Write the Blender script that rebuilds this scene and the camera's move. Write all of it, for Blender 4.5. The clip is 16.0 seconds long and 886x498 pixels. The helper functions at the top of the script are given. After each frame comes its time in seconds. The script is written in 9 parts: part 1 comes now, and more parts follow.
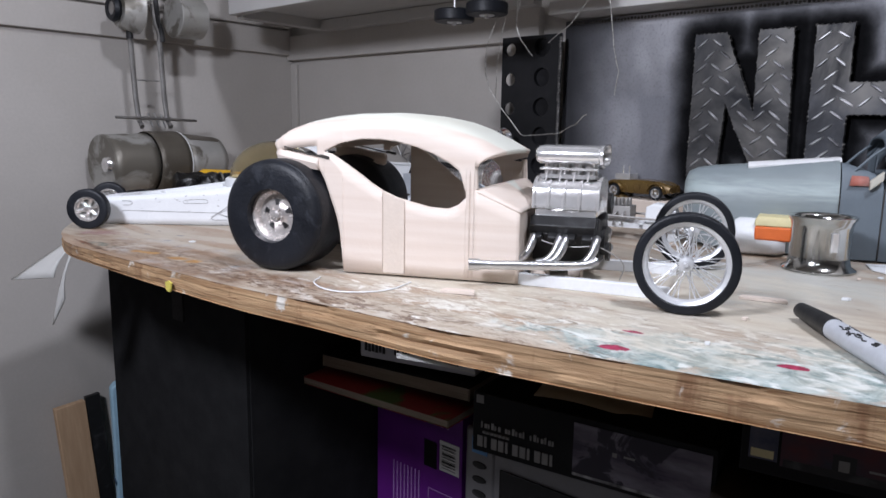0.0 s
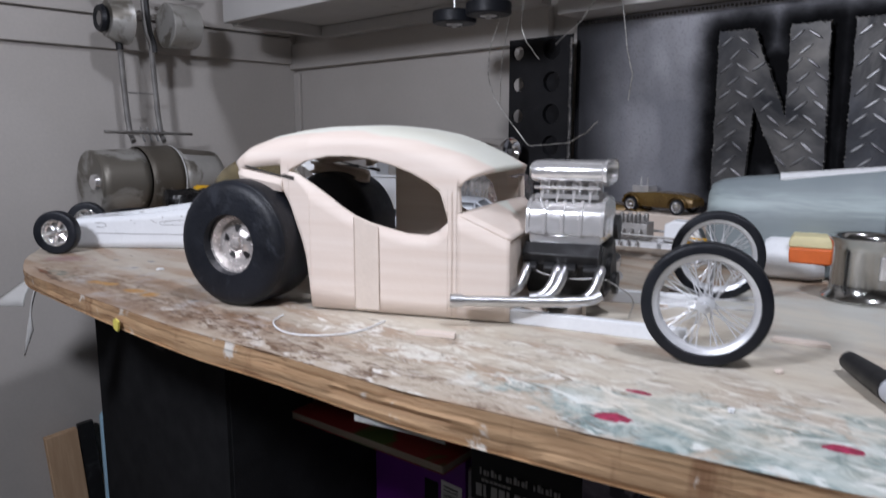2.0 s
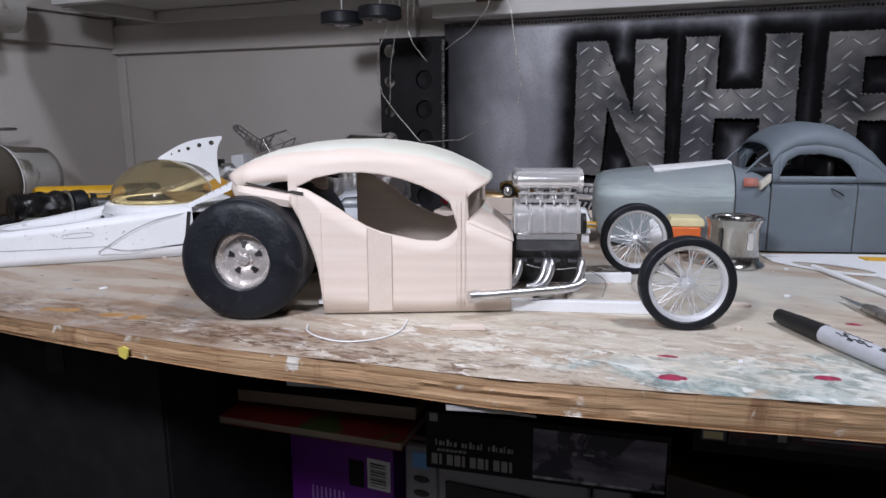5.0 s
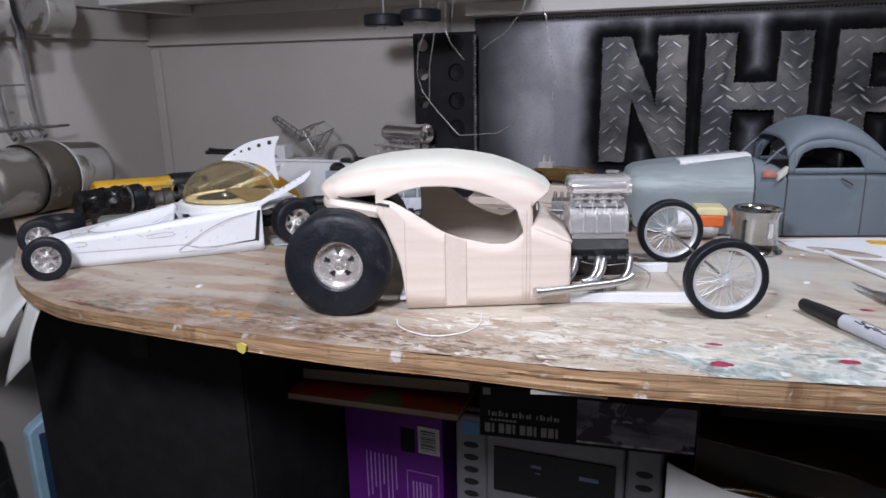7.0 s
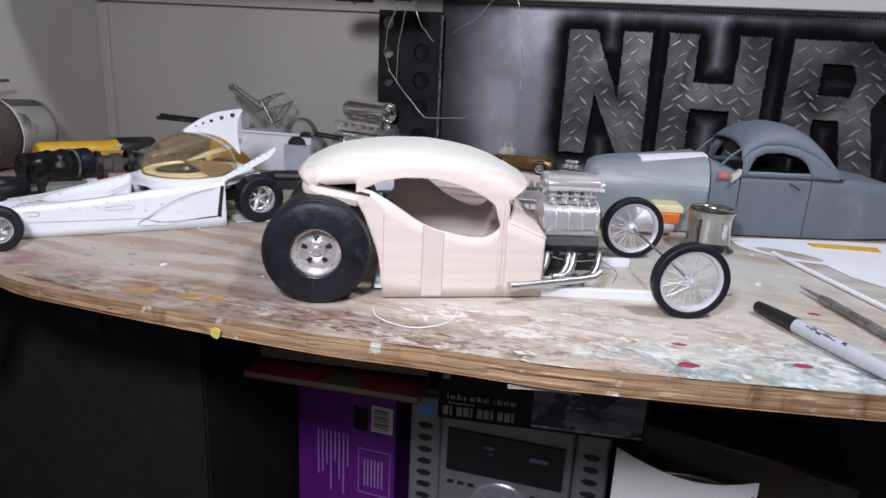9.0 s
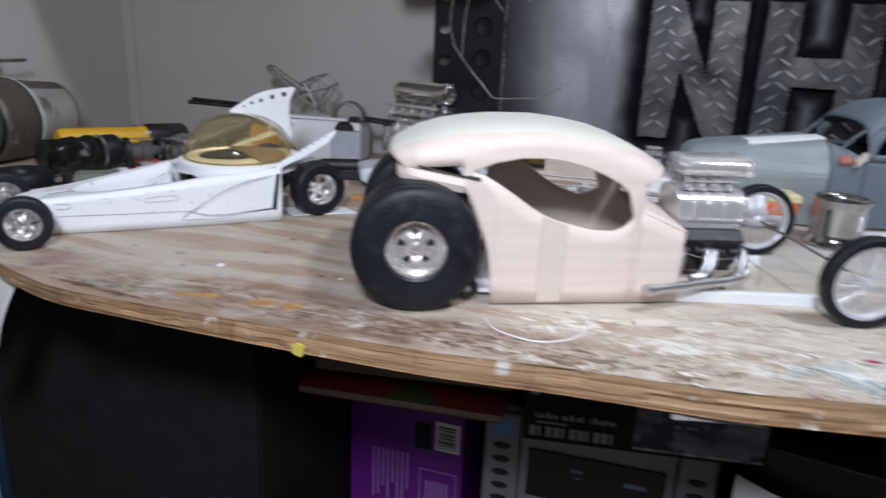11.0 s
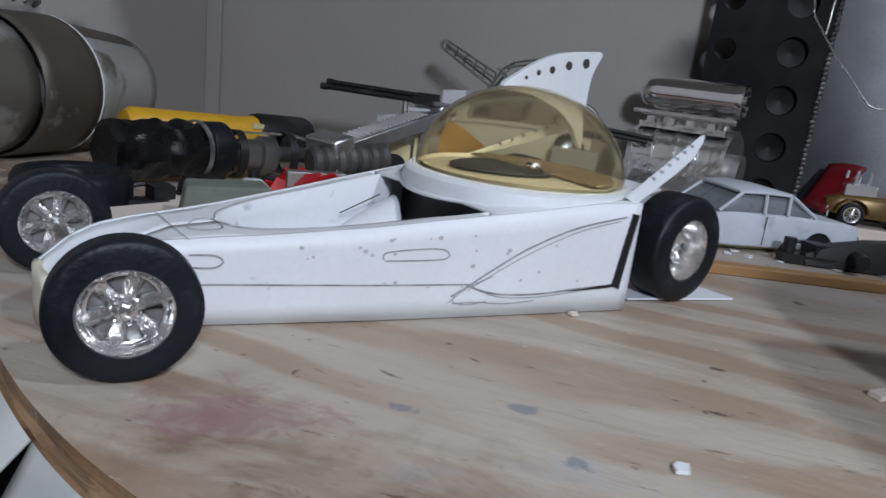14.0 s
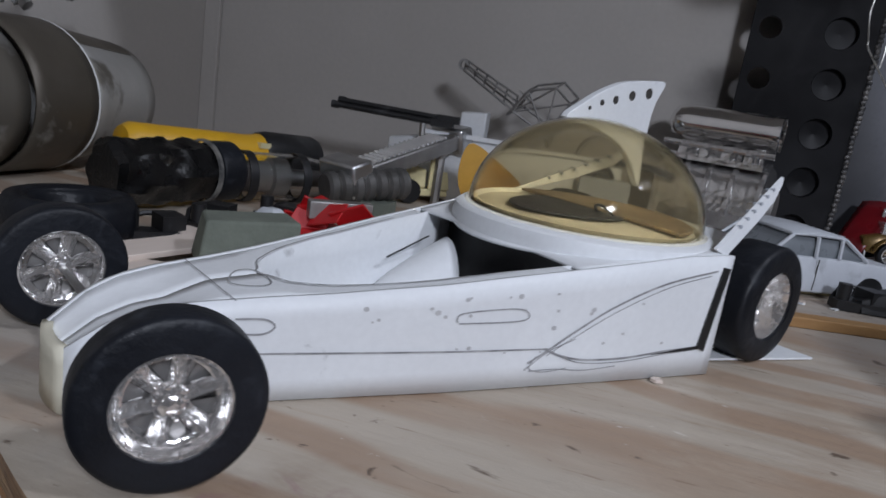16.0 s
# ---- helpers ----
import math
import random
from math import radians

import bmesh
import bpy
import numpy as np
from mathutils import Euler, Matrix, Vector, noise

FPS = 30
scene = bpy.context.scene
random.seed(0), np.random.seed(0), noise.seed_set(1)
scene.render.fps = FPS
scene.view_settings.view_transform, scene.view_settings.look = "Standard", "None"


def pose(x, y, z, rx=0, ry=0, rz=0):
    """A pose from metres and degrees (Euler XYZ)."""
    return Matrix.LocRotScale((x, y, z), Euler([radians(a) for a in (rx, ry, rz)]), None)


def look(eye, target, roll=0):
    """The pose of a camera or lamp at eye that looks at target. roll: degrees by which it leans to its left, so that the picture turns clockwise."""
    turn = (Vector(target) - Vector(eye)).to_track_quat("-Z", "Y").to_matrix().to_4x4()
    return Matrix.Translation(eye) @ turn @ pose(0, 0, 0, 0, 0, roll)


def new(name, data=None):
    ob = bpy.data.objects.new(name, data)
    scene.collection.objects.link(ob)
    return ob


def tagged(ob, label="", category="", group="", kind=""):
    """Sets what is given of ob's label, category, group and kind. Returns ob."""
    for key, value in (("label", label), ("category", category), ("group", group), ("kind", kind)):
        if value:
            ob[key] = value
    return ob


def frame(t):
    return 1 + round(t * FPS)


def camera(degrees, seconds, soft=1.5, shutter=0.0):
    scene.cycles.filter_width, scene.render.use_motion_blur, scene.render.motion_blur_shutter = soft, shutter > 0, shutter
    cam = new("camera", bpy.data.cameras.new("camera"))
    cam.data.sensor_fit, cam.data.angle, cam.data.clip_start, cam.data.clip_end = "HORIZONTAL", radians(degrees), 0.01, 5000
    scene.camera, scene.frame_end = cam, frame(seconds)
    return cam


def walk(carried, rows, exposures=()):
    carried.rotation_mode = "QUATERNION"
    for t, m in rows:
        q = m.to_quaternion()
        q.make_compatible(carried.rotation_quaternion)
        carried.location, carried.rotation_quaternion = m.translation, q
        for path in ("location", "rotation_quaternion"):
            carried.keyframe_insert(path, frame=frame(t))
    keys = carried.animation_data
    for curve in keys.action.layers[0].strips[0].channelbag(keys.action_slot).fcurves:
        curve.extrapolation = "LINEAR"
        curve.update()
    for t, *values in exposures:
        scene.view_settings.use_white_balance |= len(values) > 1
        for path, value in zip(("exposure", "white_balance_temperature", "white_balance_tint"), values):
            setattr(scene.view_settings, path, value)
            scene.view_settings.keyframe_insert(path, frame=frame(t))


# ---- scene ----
cam = camera(64.6, 16.0, 1.5, 0.5)
PATH = [
    (0, (1.142, -0.865, 1.01), (-0.149, 0.626, 0.674), 0.9),
    (0.5, (1.143, -0.838, 1.002), (-0.178, 0.619, 0.637), 0.1),
    (1, (1.137, -0.814, 0.999), (-0.201, 0.628, 0.634), -0.4),
    (1.5, (1.127, -0.797, 1.0), (-0.22, 0.633, 0.626), 0.1),
    (2, (1.118, -0.791, 1.015), (-0.233, 0.649, 0.697), -0.0),
    (2.5, (1.098, -0.802, 1.029), (-0.285, 0.62, 0.765), 0.6),
    (3, (1.078, -0.812, 1.028), (-0.164, 0.716, 0.676), 1.0),
    (3.5, (1.06, -0.834, 1.029), (0.016, 0.831, 0.654), 1.7),
    (3.7, (1.053, -0.85, 1.032), (0.045, 0.841, 0.679), 0.8),
    (5.8, (0.987, -0.967, 1.066), (0.273, 0.848, 0.623), 0.6),
    (6, (0.982, -0.979, 1.074), (0.239, 0.823, 0.625), 0.3),
    (6.5, (0.974, -1.001, 1.091), (0.196, 0.786, 0.646), 0.2),
    (7, (0.978, -1.007, 1.096), (0.229, 0.776, 0.584), -1.2),
    (7.5, (0.969, -1.012, 1.106), (0.31, 0.816, 0.634), -2.0),
    (8, (0.949, -1.015, 1.116), (0.235, 0.76, 0.532), 2.9),
    (8.5, (0.948, -1.021, 1.123), (0.315, 0.781, 0.532), 3.1),
    (8.7, (0.946, -1.022, 1.121), (0.354, 0.795, 0.53), 2.9),
    (10.8, (0.864, -0.962, 1.077), (0.364, 0.877, 0.469), 2.8),
    (11, (0.838, -0.954, 1.081), (0.276, 0.868, 0.478), 2.6),
    (11.5, (0.763, -0.904, 1.067), (0.105, 0.881, 0.45), 4.0),
    (12, (0.686, -0.837, 1.048), (0.001, 0.936, 0.426), 4.5),
    (12.5, (0.631, -0.791, 1.02), (-0.074, 0.969, 0.384), 6.1),
    (13, (0.586, -0.759, 1.017), (-0.108, 1.026, 0.441), 4.5),
    (13.5, (0.547, -0.72, 1.003), (-0.018, 1.123, 0.471), 6.5),
    (14, (0.507, -0.706, 0.998), (-0.03, 1.154, 0.496), 6.9),
    (14.5, (0.477, -0.686, 0.987), (0.045, 1.2, 0.481), 8.5),
    (15, (0.446, -0.672, 0.99), (0.069, 1.222, 0.471), 8.6),
    (15.5, (0.432, -0.665, 0.997), (0.065, 1.23, 0.473), 9.3),
    (16, (0.459, -0.677, 0.998), (-0.009, 1.214, 0.544), 8.7),
]
EXPOSURES = [(0.0, -0.60, 6300, 20), (1.0, -0.62, 6300, 20), (2.0, -0.90, 6300, 20), (2.5, -1.00, 6300, 21), (3.5, -1.10, 6300, 21), (6.0, -0.70, 6350, 22), (7.5, -0.68, 6350, 22), (8.5, -0.62, 6350, 22), (11.0, -0.78, 6200, 19), (12.0, -0.70, 6150, 18), (12.5, -0.70, 6100, 17), (13.0, -0.82, 6050, 16), (13.5, -0.98, 6000, 15), (15.0, -1.24, 6000, 15), (16.0, -1.30, 6150, 18)]
walk(cam, [(t, look(eye, target, roll)) for t, eye, target, roll in PATH], EXPOSURES)

# ---- light: a closed workshop room with a shop light and two added lamps ----
world = bpy.data.worlds.new("world")
scene.world = world
world.use_nodes = True
world.node_tree.nodes["Background"].inputs[0].default_value = (0.8, 0.85, 1.0, 1)
world.node_tree.nodes["Background"].inputs[1].default_value = 0.02


def lamp_at(name, place, target, size, watts, colour=(0.88, 0.95, 1.0)):
    lamp = bpy.data.lights.new(name, "AREA")
    lamp.shape, lamp.size, lamp.energy, lamp.color = "DISK", size, watts, colour
    ob = new(name, lamp)
    ob.matrix_world = look(place, target)
    return ob


# the shop light over the bench, then two lamps added for fill and torchlight
lamp_at("overhead_lamp", (1.60, -0.66, 2.34), (1.60, -0.661, 0.0), 0.20, 30)
# unseen fill lamp further back, added to lift the ambient light
lamp_at("overhead_lamp", (1.5, -3.0, 2.36), (1.5, -3.001, 0.0), 0.4, 6)
# fixed lamp added in place of a torch that moves with the camera
lamp_at("torch_stand_in", (0.83, -1.11, 1.37), (0.60, -0.40, 0.92), 0.12, 10.8)

# ---- materials ----
def nodes_of(name):
    m = bpy.data.materials.new(name)
    m.use_nodes = True
    nt = m.node_tree
    return m, nt, nt.nodes["Principled BSDF"]


def add_node(nt, kind, **values):
    n = nt.nodes.new(kind)
    for k, v in values.items():
        if k in n.inputs:
            n.inputs[k].default_value = v
    return n


def coords(nt, stretch=(1, 1, 1)):
    tc = nt.nodes.new("ShaderNodeTexCoord")
    mp = nt.nodes.new("ShaderNodeMapping")
    mp.inputs["Scale"].default_value = stretch
    nt.links.new(tc.outputs["Object"], mp.inputs["Vector"])
    return mp.outputs["Vector"]


def noise_fac(nt, vec, scale, detail=4.0, lo=0.4, hi=0.6, rough=0.55, distort=0.0):
    n = nt.nodes.new("ShaderNodeTexNoise")
    n.inputs["Scale"].default_value, n.inputs["Detail"].default_value = scale, detail
    n.inputs["Roughness"].default_value, n.inputs["Distortion"].default_value = rough, distort
    nt.links.new(vec, n.inputs["Vector"])
    r = nt.nodes.new("ShaderNodeMapRange")
    r.inputs["From Min"].default_value, r.inputs["From Max"].default_value = lo, hi
    nt.links.new(n.outputs["Fac"], r.inputs["Value"])
    return r.outputs["Result"]


def mixed(nt, fac, a, b):
    m = nt.nodes.new("ShaderNodeMix")
    m.data_type = "RGBA"
    if isinstance(fac, float):
        m.inputs[0].default_value = fac
    else:
        nt.links.new(fac, m.inputs[0])
    for k, c in ((6, a), (7, b)):
        if isinstance(c, tuple):
            m.inputs[k].default_value = (*c[:3], 1)
        else:
            nt.links.new(c, m.inputs[k])
    return m.outputs[2]


def maths(nt, op, a, b=0.0, clamp=False):
    m = nt.nodes.new("ShaderNodeMath")
    m.operation, m.use_clamp = op, clamp
    for k, v in ((0, a), (1, b)):
        if isinstance(v, (int, float)):
            m.inputs[k].default_value = v
        else:
            nt.links.new(v, m.inputs[k])
    return m.outputs[0]


def bumped(nt, bsdf, height, strength=0.2, dist=0.001):
    b = nt.nodes.new("ShaderNodeBump")
    b.inputs["Strength"].default_value, b.inputs["Distance"].default_value = strength, dist
    nt.links.new(height, b.inputs["Height"])
    nt.links.new(b.outputs["Normal"], bsdf.inputs["Normal"])


def mat(name, c1, c2=None, scale=60.0, rough=0.5, metal=0.0, bump=0.0, stretch=(1, 1, 1), fine=400.0, dirt=None, dirt_scale=9.0, dirt_lo=0.52, dirt_hi=0.72, coat=0.0, rough2=None):
    """A painted or moulded surface: two tones at one scale, a fine grain, and stains of their own shape."""
    m, nt, bsdf = nodes_of(name)
    c2 = c2 or tuple(x * 0.86 for x in c1)
    vec = coords(nt, stretch)
    col = mixed(nt, noise_fac(nt, vec, scale, 5, 0.35, 0.65), c1, c2)
    grain = noise_fac(nt, vec, fine, 3, 0.3, 0.7)
    col = mixed(nt, maths(nt, "MULTIPLY", grain, 0.18), col, tuple(x * 0.7 for x in c1))
    if dirt:
        col = mixed(nt, noise_fac(nt, coords(nt), dirt_scale, 6, dirt_lo, dirt_hi, 0.6, 0.6), col, dirt)
    nt.links.new(col, bsdf.inputs["Base Color"])
    rn = noise_fac(nt, vec, scale * 1.7, 4, 0.3, 0.7)
    r = nt.nodes.new("ShaderNodeMapRange")
    r.inputs["To Min"].default_value, r.inputs["To Max"].default_value = rough, (rough2 if rough2 is not None else min(1, rough * 1.35 + 0.02))
    nt.links.new(rn, r.inputs["Value"])
    nt.links.new(r.outputs["Result"], bsdf.inputs["Roughness"])
    bsdf.inputs["Metallic"].default_value = metal
    bsdf.inputs["Coat Weight"].default_value = coat
    if bump:
        bumped(nt, bsdf, grain, bump, 0.0006)
    return m


BALSA = mat("balsa", (0.71, 0.62, 0.55), (0.65, 0.545, 0.47), 22, 0.62, bump=0.15, stretch=(0.25, 1, 6), fine=160)
BALSA_PANEL = mat("balsa_filler", (0.68, 0.59, 0.515), (0.62, 0.53, 0.455), 30, 0.6, bump=0.1)


def roof_filler():
    """Pale filler over the crown that thins out to bare balsa at the sides."""
    m, nt, bsdf = nodes_of("sanded_filler")
    obj = coords(nt)
    sep = nt.nodes.new("ShaderNodeSeparateXYZ")
    nt.links.new(obj, sep.inputs[0])
    fill = mixed(nt, noise_fac(nt, obj, 16, 5, 0.4, 0.6), (0.69, 0.70, 0.63), (0.66, 0.655, 0.57))
    wood = mixed(nt, noise_fac(nt, coords(nt, (0.25, 1, 6)), 22, 5, 0.35, 0.65), (0.71, 0.62, 0.55), (0.655, 0.55, 0.475))
    edge = maths(nt, "ADD", maths(nt, "SUBTRACT", maths(nt, "ABSOLUTE", sep.outputs[1]), maths(nt, "MULTIPLY", maths(nt, "SUBTRACT", sep.outputs[2], 0.1), 0.9)), maths(nt, "MULTIPLY", noise_fac(nt, obj, 24, 4, 0.2, 0.8), 0.012))
    r = nt.nodes.new("ShaderNodeMapRange")
    r.inputs["From Min"].default_value, r.inputs["From Max"].default_value = 0.037, 0.042
    nt.links.new(edge, r.inputs["Value"])
    nt.links.new(mixed(nt, r.outputs["Result"], fill, wood), bsdf.inputs["Base Color"])
    bsdf.inputs["Roughness"].default_value = 0.6
    bumped(nt, bsdf, noise_fac(nt, obj, 240, 4, 0.3, 0.7), 0.12, 0.0005)
    return m


FOAM = roof_filler()
STYRENE = mat("white_styrene", (0.80, 0.82, 0.84), (0.74, 0.76, 0.78), 14, 0.38, dirt=(0.30, 0.30, 0.31), dirt_scale=30, dirt_lo=0.66, dirt_hi=0.76)
STYRENE_GREY = mat("grey_styrene", (0.42, 0.45, 0.50), rough=0.45)
PENCIL = mat("pencil_line", (0.20, 0.20, 0.21), (0.42, 0.42, 0.43), 160, 0.6)
RUBBER = mat("black_rubber", (0.0055, 0.0065, 0.0095), (0.0105, 0.0125, 0.0175), 38, 0.40, bump=0.2, dirt=(0.032, 0.036, 0.045), dirt_scale=85, dirt_lo=0.58, dirt_hi=0.80)
CHROME = mat("chrome_plating", (0.93, 0.92, 0.92), (0.86, 0.86, 0.86), 90, 0.14, 0.72, bump=0.30, fine=90)
CHROME_PINK = mat("warm_chrome", (0.94, 0.86, 0.82), (0.84, 0.76, 0.72), 90, 0.20, 0.75, bump=0.30, fine=90)
POLISHED = mat("polished_chrome", (0.95, 0.94, 0.94), (0.90, 0.90, 0.90), 60, 0.06, 1.0, bump=0.05, fine=60)
CHROME_SPARK = mat("plated_plastic", (0.95, 0.94, 0.93), (0.82, 0.80, 0.79), 70, 0.13, 0.90, bump=0.60, fine=170)
WIRE_SILVER = mat("wheel_silver", (0.74, 0.75, 0.77), (0.62, 0.63, 0.65), 50, 0.32, 0.45)
RIM_SATIN = mat("satin_rim", (0.93, 0.88, 0.85), (0.74, 0.69, 0.66), 150, 0.2, 0.72, bump=0.5, fine=200)
ALU = mat("bare_aluminium", (0.72, 0.73, 0.74), (0.6, 0.6, 0.61), 50, 0.28, 1.0)
STEEL = mat("dull_steel", (0.45, 0.44, 0.43), (0.33, 0.32, 0.31), 40, 0.42, 1.0)
BLACK = mat("black_plastic", (0.012, 0.012, 0.013), rough=0.4, dirt=(0.07, 0.07, 0.075), dirt_scale=40, dirt_lo=0.55, dirt_hi=0.8)
DEEP_BLACK = mat("deep_black", (0.0160, 0.0162, 0.0172), (0.0215, 0.0217, 0.0230), 30, 0.95, bump=0.2)
DEEP_BLACK.node_tree.nodes["Principled BSDF"].inputs["Specular IOR Level"].default_value = 0.01
RUBBER.node_tree.nodes["Principled BSDF"].inputs["Specular IOR Level"].default_value = 0.3
GREY_PRIMER = mat("grey_primer", (0.148, 0.182, 0.212), (0.122, 0.150, 0.175), 12, 0.5, dirt=(0.20, 0.24, 0.26), dirt_scale=11, dirt_lo=0.60, dirt_hi=0.80)
WALL_PAINT = mat("wall_paint", (0.475, 0.448, 0.420), (0.432, 0.405, 0.377), 5, 0.6, bump=0.1, fine=220, dirt=(0.39, 0.365, 0.335), dirt_scale=3.0, dirt_lo=0.60, dirt_hi=0.85)
SHELF_PAINT = mat("shelf_paint", (0.50, 0.49, 0.475), (0.45, 0.44, 0.43), 8, 0.5, bump=0.12, dirt=(0.30, 0.28, 0.25), dirt_scale=34, dirt_lo=0.66, dirt_hi=0.74)
SEAM = mat("glue_seam", (0.60, 0.48, 0.40), (0.30, 0.22, 0.17), 45, 0.7)
GAP = mat("dark_gap", (0.05, 0.045, 0.04), rough=0.8)


def bench_wood():
    m, nt, bsdf = nodes_of("plywood_top")
    obj = coords(nt)
    grain_vec = coords(nt, (1.1, 9, 9))
    wave = nt.nodes.new("ShaderNodeTexWave")
    wave.wave_type, wave.bands_direction, wave.wave_profile = "BANDS", "Y", "SIN"
    for key, val in (("Scale", 7.0), ("Distortion", 9.0), ("Detail", 3.0), ("Detail Scale", 1.1), ("Detail Roughness", 0.5)):
        wave.inputs[key].default_value = val
    nt.links.new(coords(nt, (0.48, 1, 1)), wave.inputs["Vector"])
    band = nt.nodes.new("ShaderNodeMapRange")
    band.interpolation_type = "SMOOTHSTEP"
    band.inputs["From Min"].default_value, band.inputs["From Max"].default_value = 0.40, 0.82
    nt.links.new(wave.outputs["Fac"], band.inputs["Value"])
    col = mixed(nt, noise_fac(nt, grain_vec, 4.5, 8, 0.36, 0.64, 0.62, 0.8), (0.49, 0.43, 0.355), (0.405, 0.34, 0.27))
    patch = noise_fac(nt, coords(nt, (1, 2, 1)), 5.0, 4, 0.26, 0.46)
    col = mixed(nt, maths(nt, "MULTIPLY", maths(nt, "MULTIPLY", band.outputs["Result"], patch), 0.72), col, (0.32, 0.205, 0.130))
    col = mixed(nt, maths(nt, "MULTIPLY", noise_fac(nt, coords(nt, (1, 1.6, 1)), 6.0, 7, 0.50, 0.70, 0.6, 0.5), 0.8), col, (0.40, 0.375, 0.35))
    col = mixed(nt, maths(nt, "MULTIPLY", noise_fac(nt, coords(nt, (1, 3.2, 1)), 7.0, 7, 0.50, 0.70, 0.6, 1.4), 0.6), col, (0.31, 0.225, 0.16))
    col = mixed(nt, maths(nt, "MULTIPLY", noise_fac(nt, coords(nt, (0.5, 9, 1)), 30.0, 4, 0.60, 0.74, 0.5, 0.3), 0.45), col, (0.34, 0.245, 0.17))
    dark = noise_fac(nt, coords(nt, (1, 3.0, 1)), 22.0, 6, 0.65, 0.71, 0.62, 0.9)
    col = mixed(nt, dark, col, (0.12, 0.085, 0.06))
    col = mixed(nt, noise_fac(nt, coords(nt, (1, 2.0, 1)), 75.0, 5, 0.66, 0.71, 0.6, 0.5), col, (0.12, 0.08, 0.055))
    scratch = noise_fac(nt, coords(nt, (0.35, 4, 1)), 120.0, 5, 0.66, 0.70, 0.6, 0.4)
    col = mixed(nt, maths(nt, "MULTIPLY", scratch, 0.5), col, (0.20, 0.13, 0.085))
    fleck = noise_fac(nt, coords(nt, (1, 1.8, 1)), 95.0, 5, 0.68, 0.72, 0.65, 0.6)
    col = mixed(nt, maths(nt, "MULTIPLY", fleck, 0.6), col, (0.70, 0.68, 0.63))
    sep = nt.nodes.new("ShaderNodeSeparateXYZ")
    nt.links.new(obj, sep.inputs[0])
    x, y = sep.outputs[0], sep.outputs[1]

    def blob(cx, cy, rx, ry, turn, edge, noise_scale, amount, sharp=0.18):
        c, s = math.cos(turn), math.sin(turn)
        dx, dy = maths(nt, "SUBTRACT", x, cx), maths(nt, "SUBTRACT", y, cy)
        u = maths(nt, "DIVIDE", maths(nt, "ADD", maths(nt, "MULTIPLY", dx, c), maths(nt, "MULTIPLY", dy, s)), rx)
        v = maths(nt, "DIVIDE", maths(nt, "SUBTRACT", maths(nt, "MULTIPLY", dy, c), maths(nt, "MULTIPLY", dx, s)), ry)
        r = maths(nt, "SQRT", maths(nt, "ADD", maths(nt, "MULTIPLY", u, u), maths(nt, "MULTIPLY", v, v)))
        n = noise_fac(nt, obj, noise_scale, 6, 0.25, 0.75, 0.65, 0.6)
        f = maths(nt, "ADD", r, maths(nt, "MULTIPLY", maths(nt, "SUBTRACT", n, 0.5), amount))
        mr = nt.nodes.new("ShaderNodeMapRange")
        mr.inputs["From Min"].default_value, mr.inputs["From Max"].default_value = edge, edge - sharp
        nt.links.new(f, mr.inputs["Value"])
        return mr.outputs["Result"]

    # spilt and brushed paint, glue and varnish
    teal = mixed(nt, noise_fac(nt, obj, 60, 6, 0.42, 0.58, 0.65, 1.0), (0.15, 0.215, 0.21), (0.42, 0.48, 0.46))
    teal = mixed(nt, noise_fac(nt, coords(nt, (1, 2, 1)), 28, 6, 0.52, 0.62, 0.6, 1.5), teal, (0.66, 0.69, 0.67))
    white_vec = noise_fac(nt, coords(nt, (1, 2.2, 1)), 30, 7, 0.54, 0.60, 0.7, 1.0)
    zone = blob(0.88, -0.535, 0.25, 0.06, 0.10, 1.0, 26, 1.4, 0.5)
    col = mixed(nt, maths(nt, "MULTIPLY", white_vec, zone), col, (0.74, 0.72, 0.68))
    grey_zone = blob(0.62, -0.56, 0.16, 0.05, 0.02, 1.0, 40, 1.6, 0.4)
    col = mixed(nt, maths(nt, "MULTIPLY", maths(nt, "MULTIPLY", noise_fac(nt, obj, 45, 6, 0.5, 0.6), grey_zone), 0.55), col, (0.42, 0.41, 0.41))
    col = mixed(nt, blob(1.045, -0.520, 0.125, 0.036, 0.17, 1.0, 34, 1.1, 0.25), col, teal)
    col = mixed(nt, blob(1.12, -0.49, 0.10, 0.05, 0.2, 0.9, 34, 1.3, 0.3), col, teal)
    back = blob(1.02, -0.30, 0.20, 0.12, 0.3, 1.0, 14, 1.2, 0.7)
    col = mixed(nt, maths(nt, "MULTIPLY", back, 0.75), col, (0.48, 0.50, 0.47))
    # brown varnish and dark grime along the worn front rim
    stain = blob(0.58, -0.574, 0.28, 0.046, 0.02, 1.0, 16, 1.3, 0.6)
    soak = noise_fac(nt, coords(nt, (1, 2.6, 1)), 16, 7, 0.36, 0.60, 0.66, 1.2)
    col = mixed(nt, maths(nt, "MULTIPLY", maths(nt, "MULTIPLY", stain, soak), 0.82), col, (0.195, 0.115, 0.065))
    rim = blob(0.66, -0.572, 0.23, 0.028, 0.03, 1.0, 30, 1.5, 0.35)
    grime = noise_fac(nt, coords(nt, (1, 3.2, 1)), 26, 7, 0.47, 0.62, 0.68, 1.2)
    col = mixed(nt, maths(nt, "MULTIPLY", maths(nt, "MULTIPLY", rim, grime), 0.85), col, (0.16, 0.09, 0.05))
    chipped = noise_fac(nt, coords(nt, (1, 2.4, 1)), 62, 7, 0.50, 0.57, 0.7, 1.3)
    rim3 = blob(0.75, -0.572, 0.24, 0.024, 0.05, 1.0, 38, 1.4, 0.5)
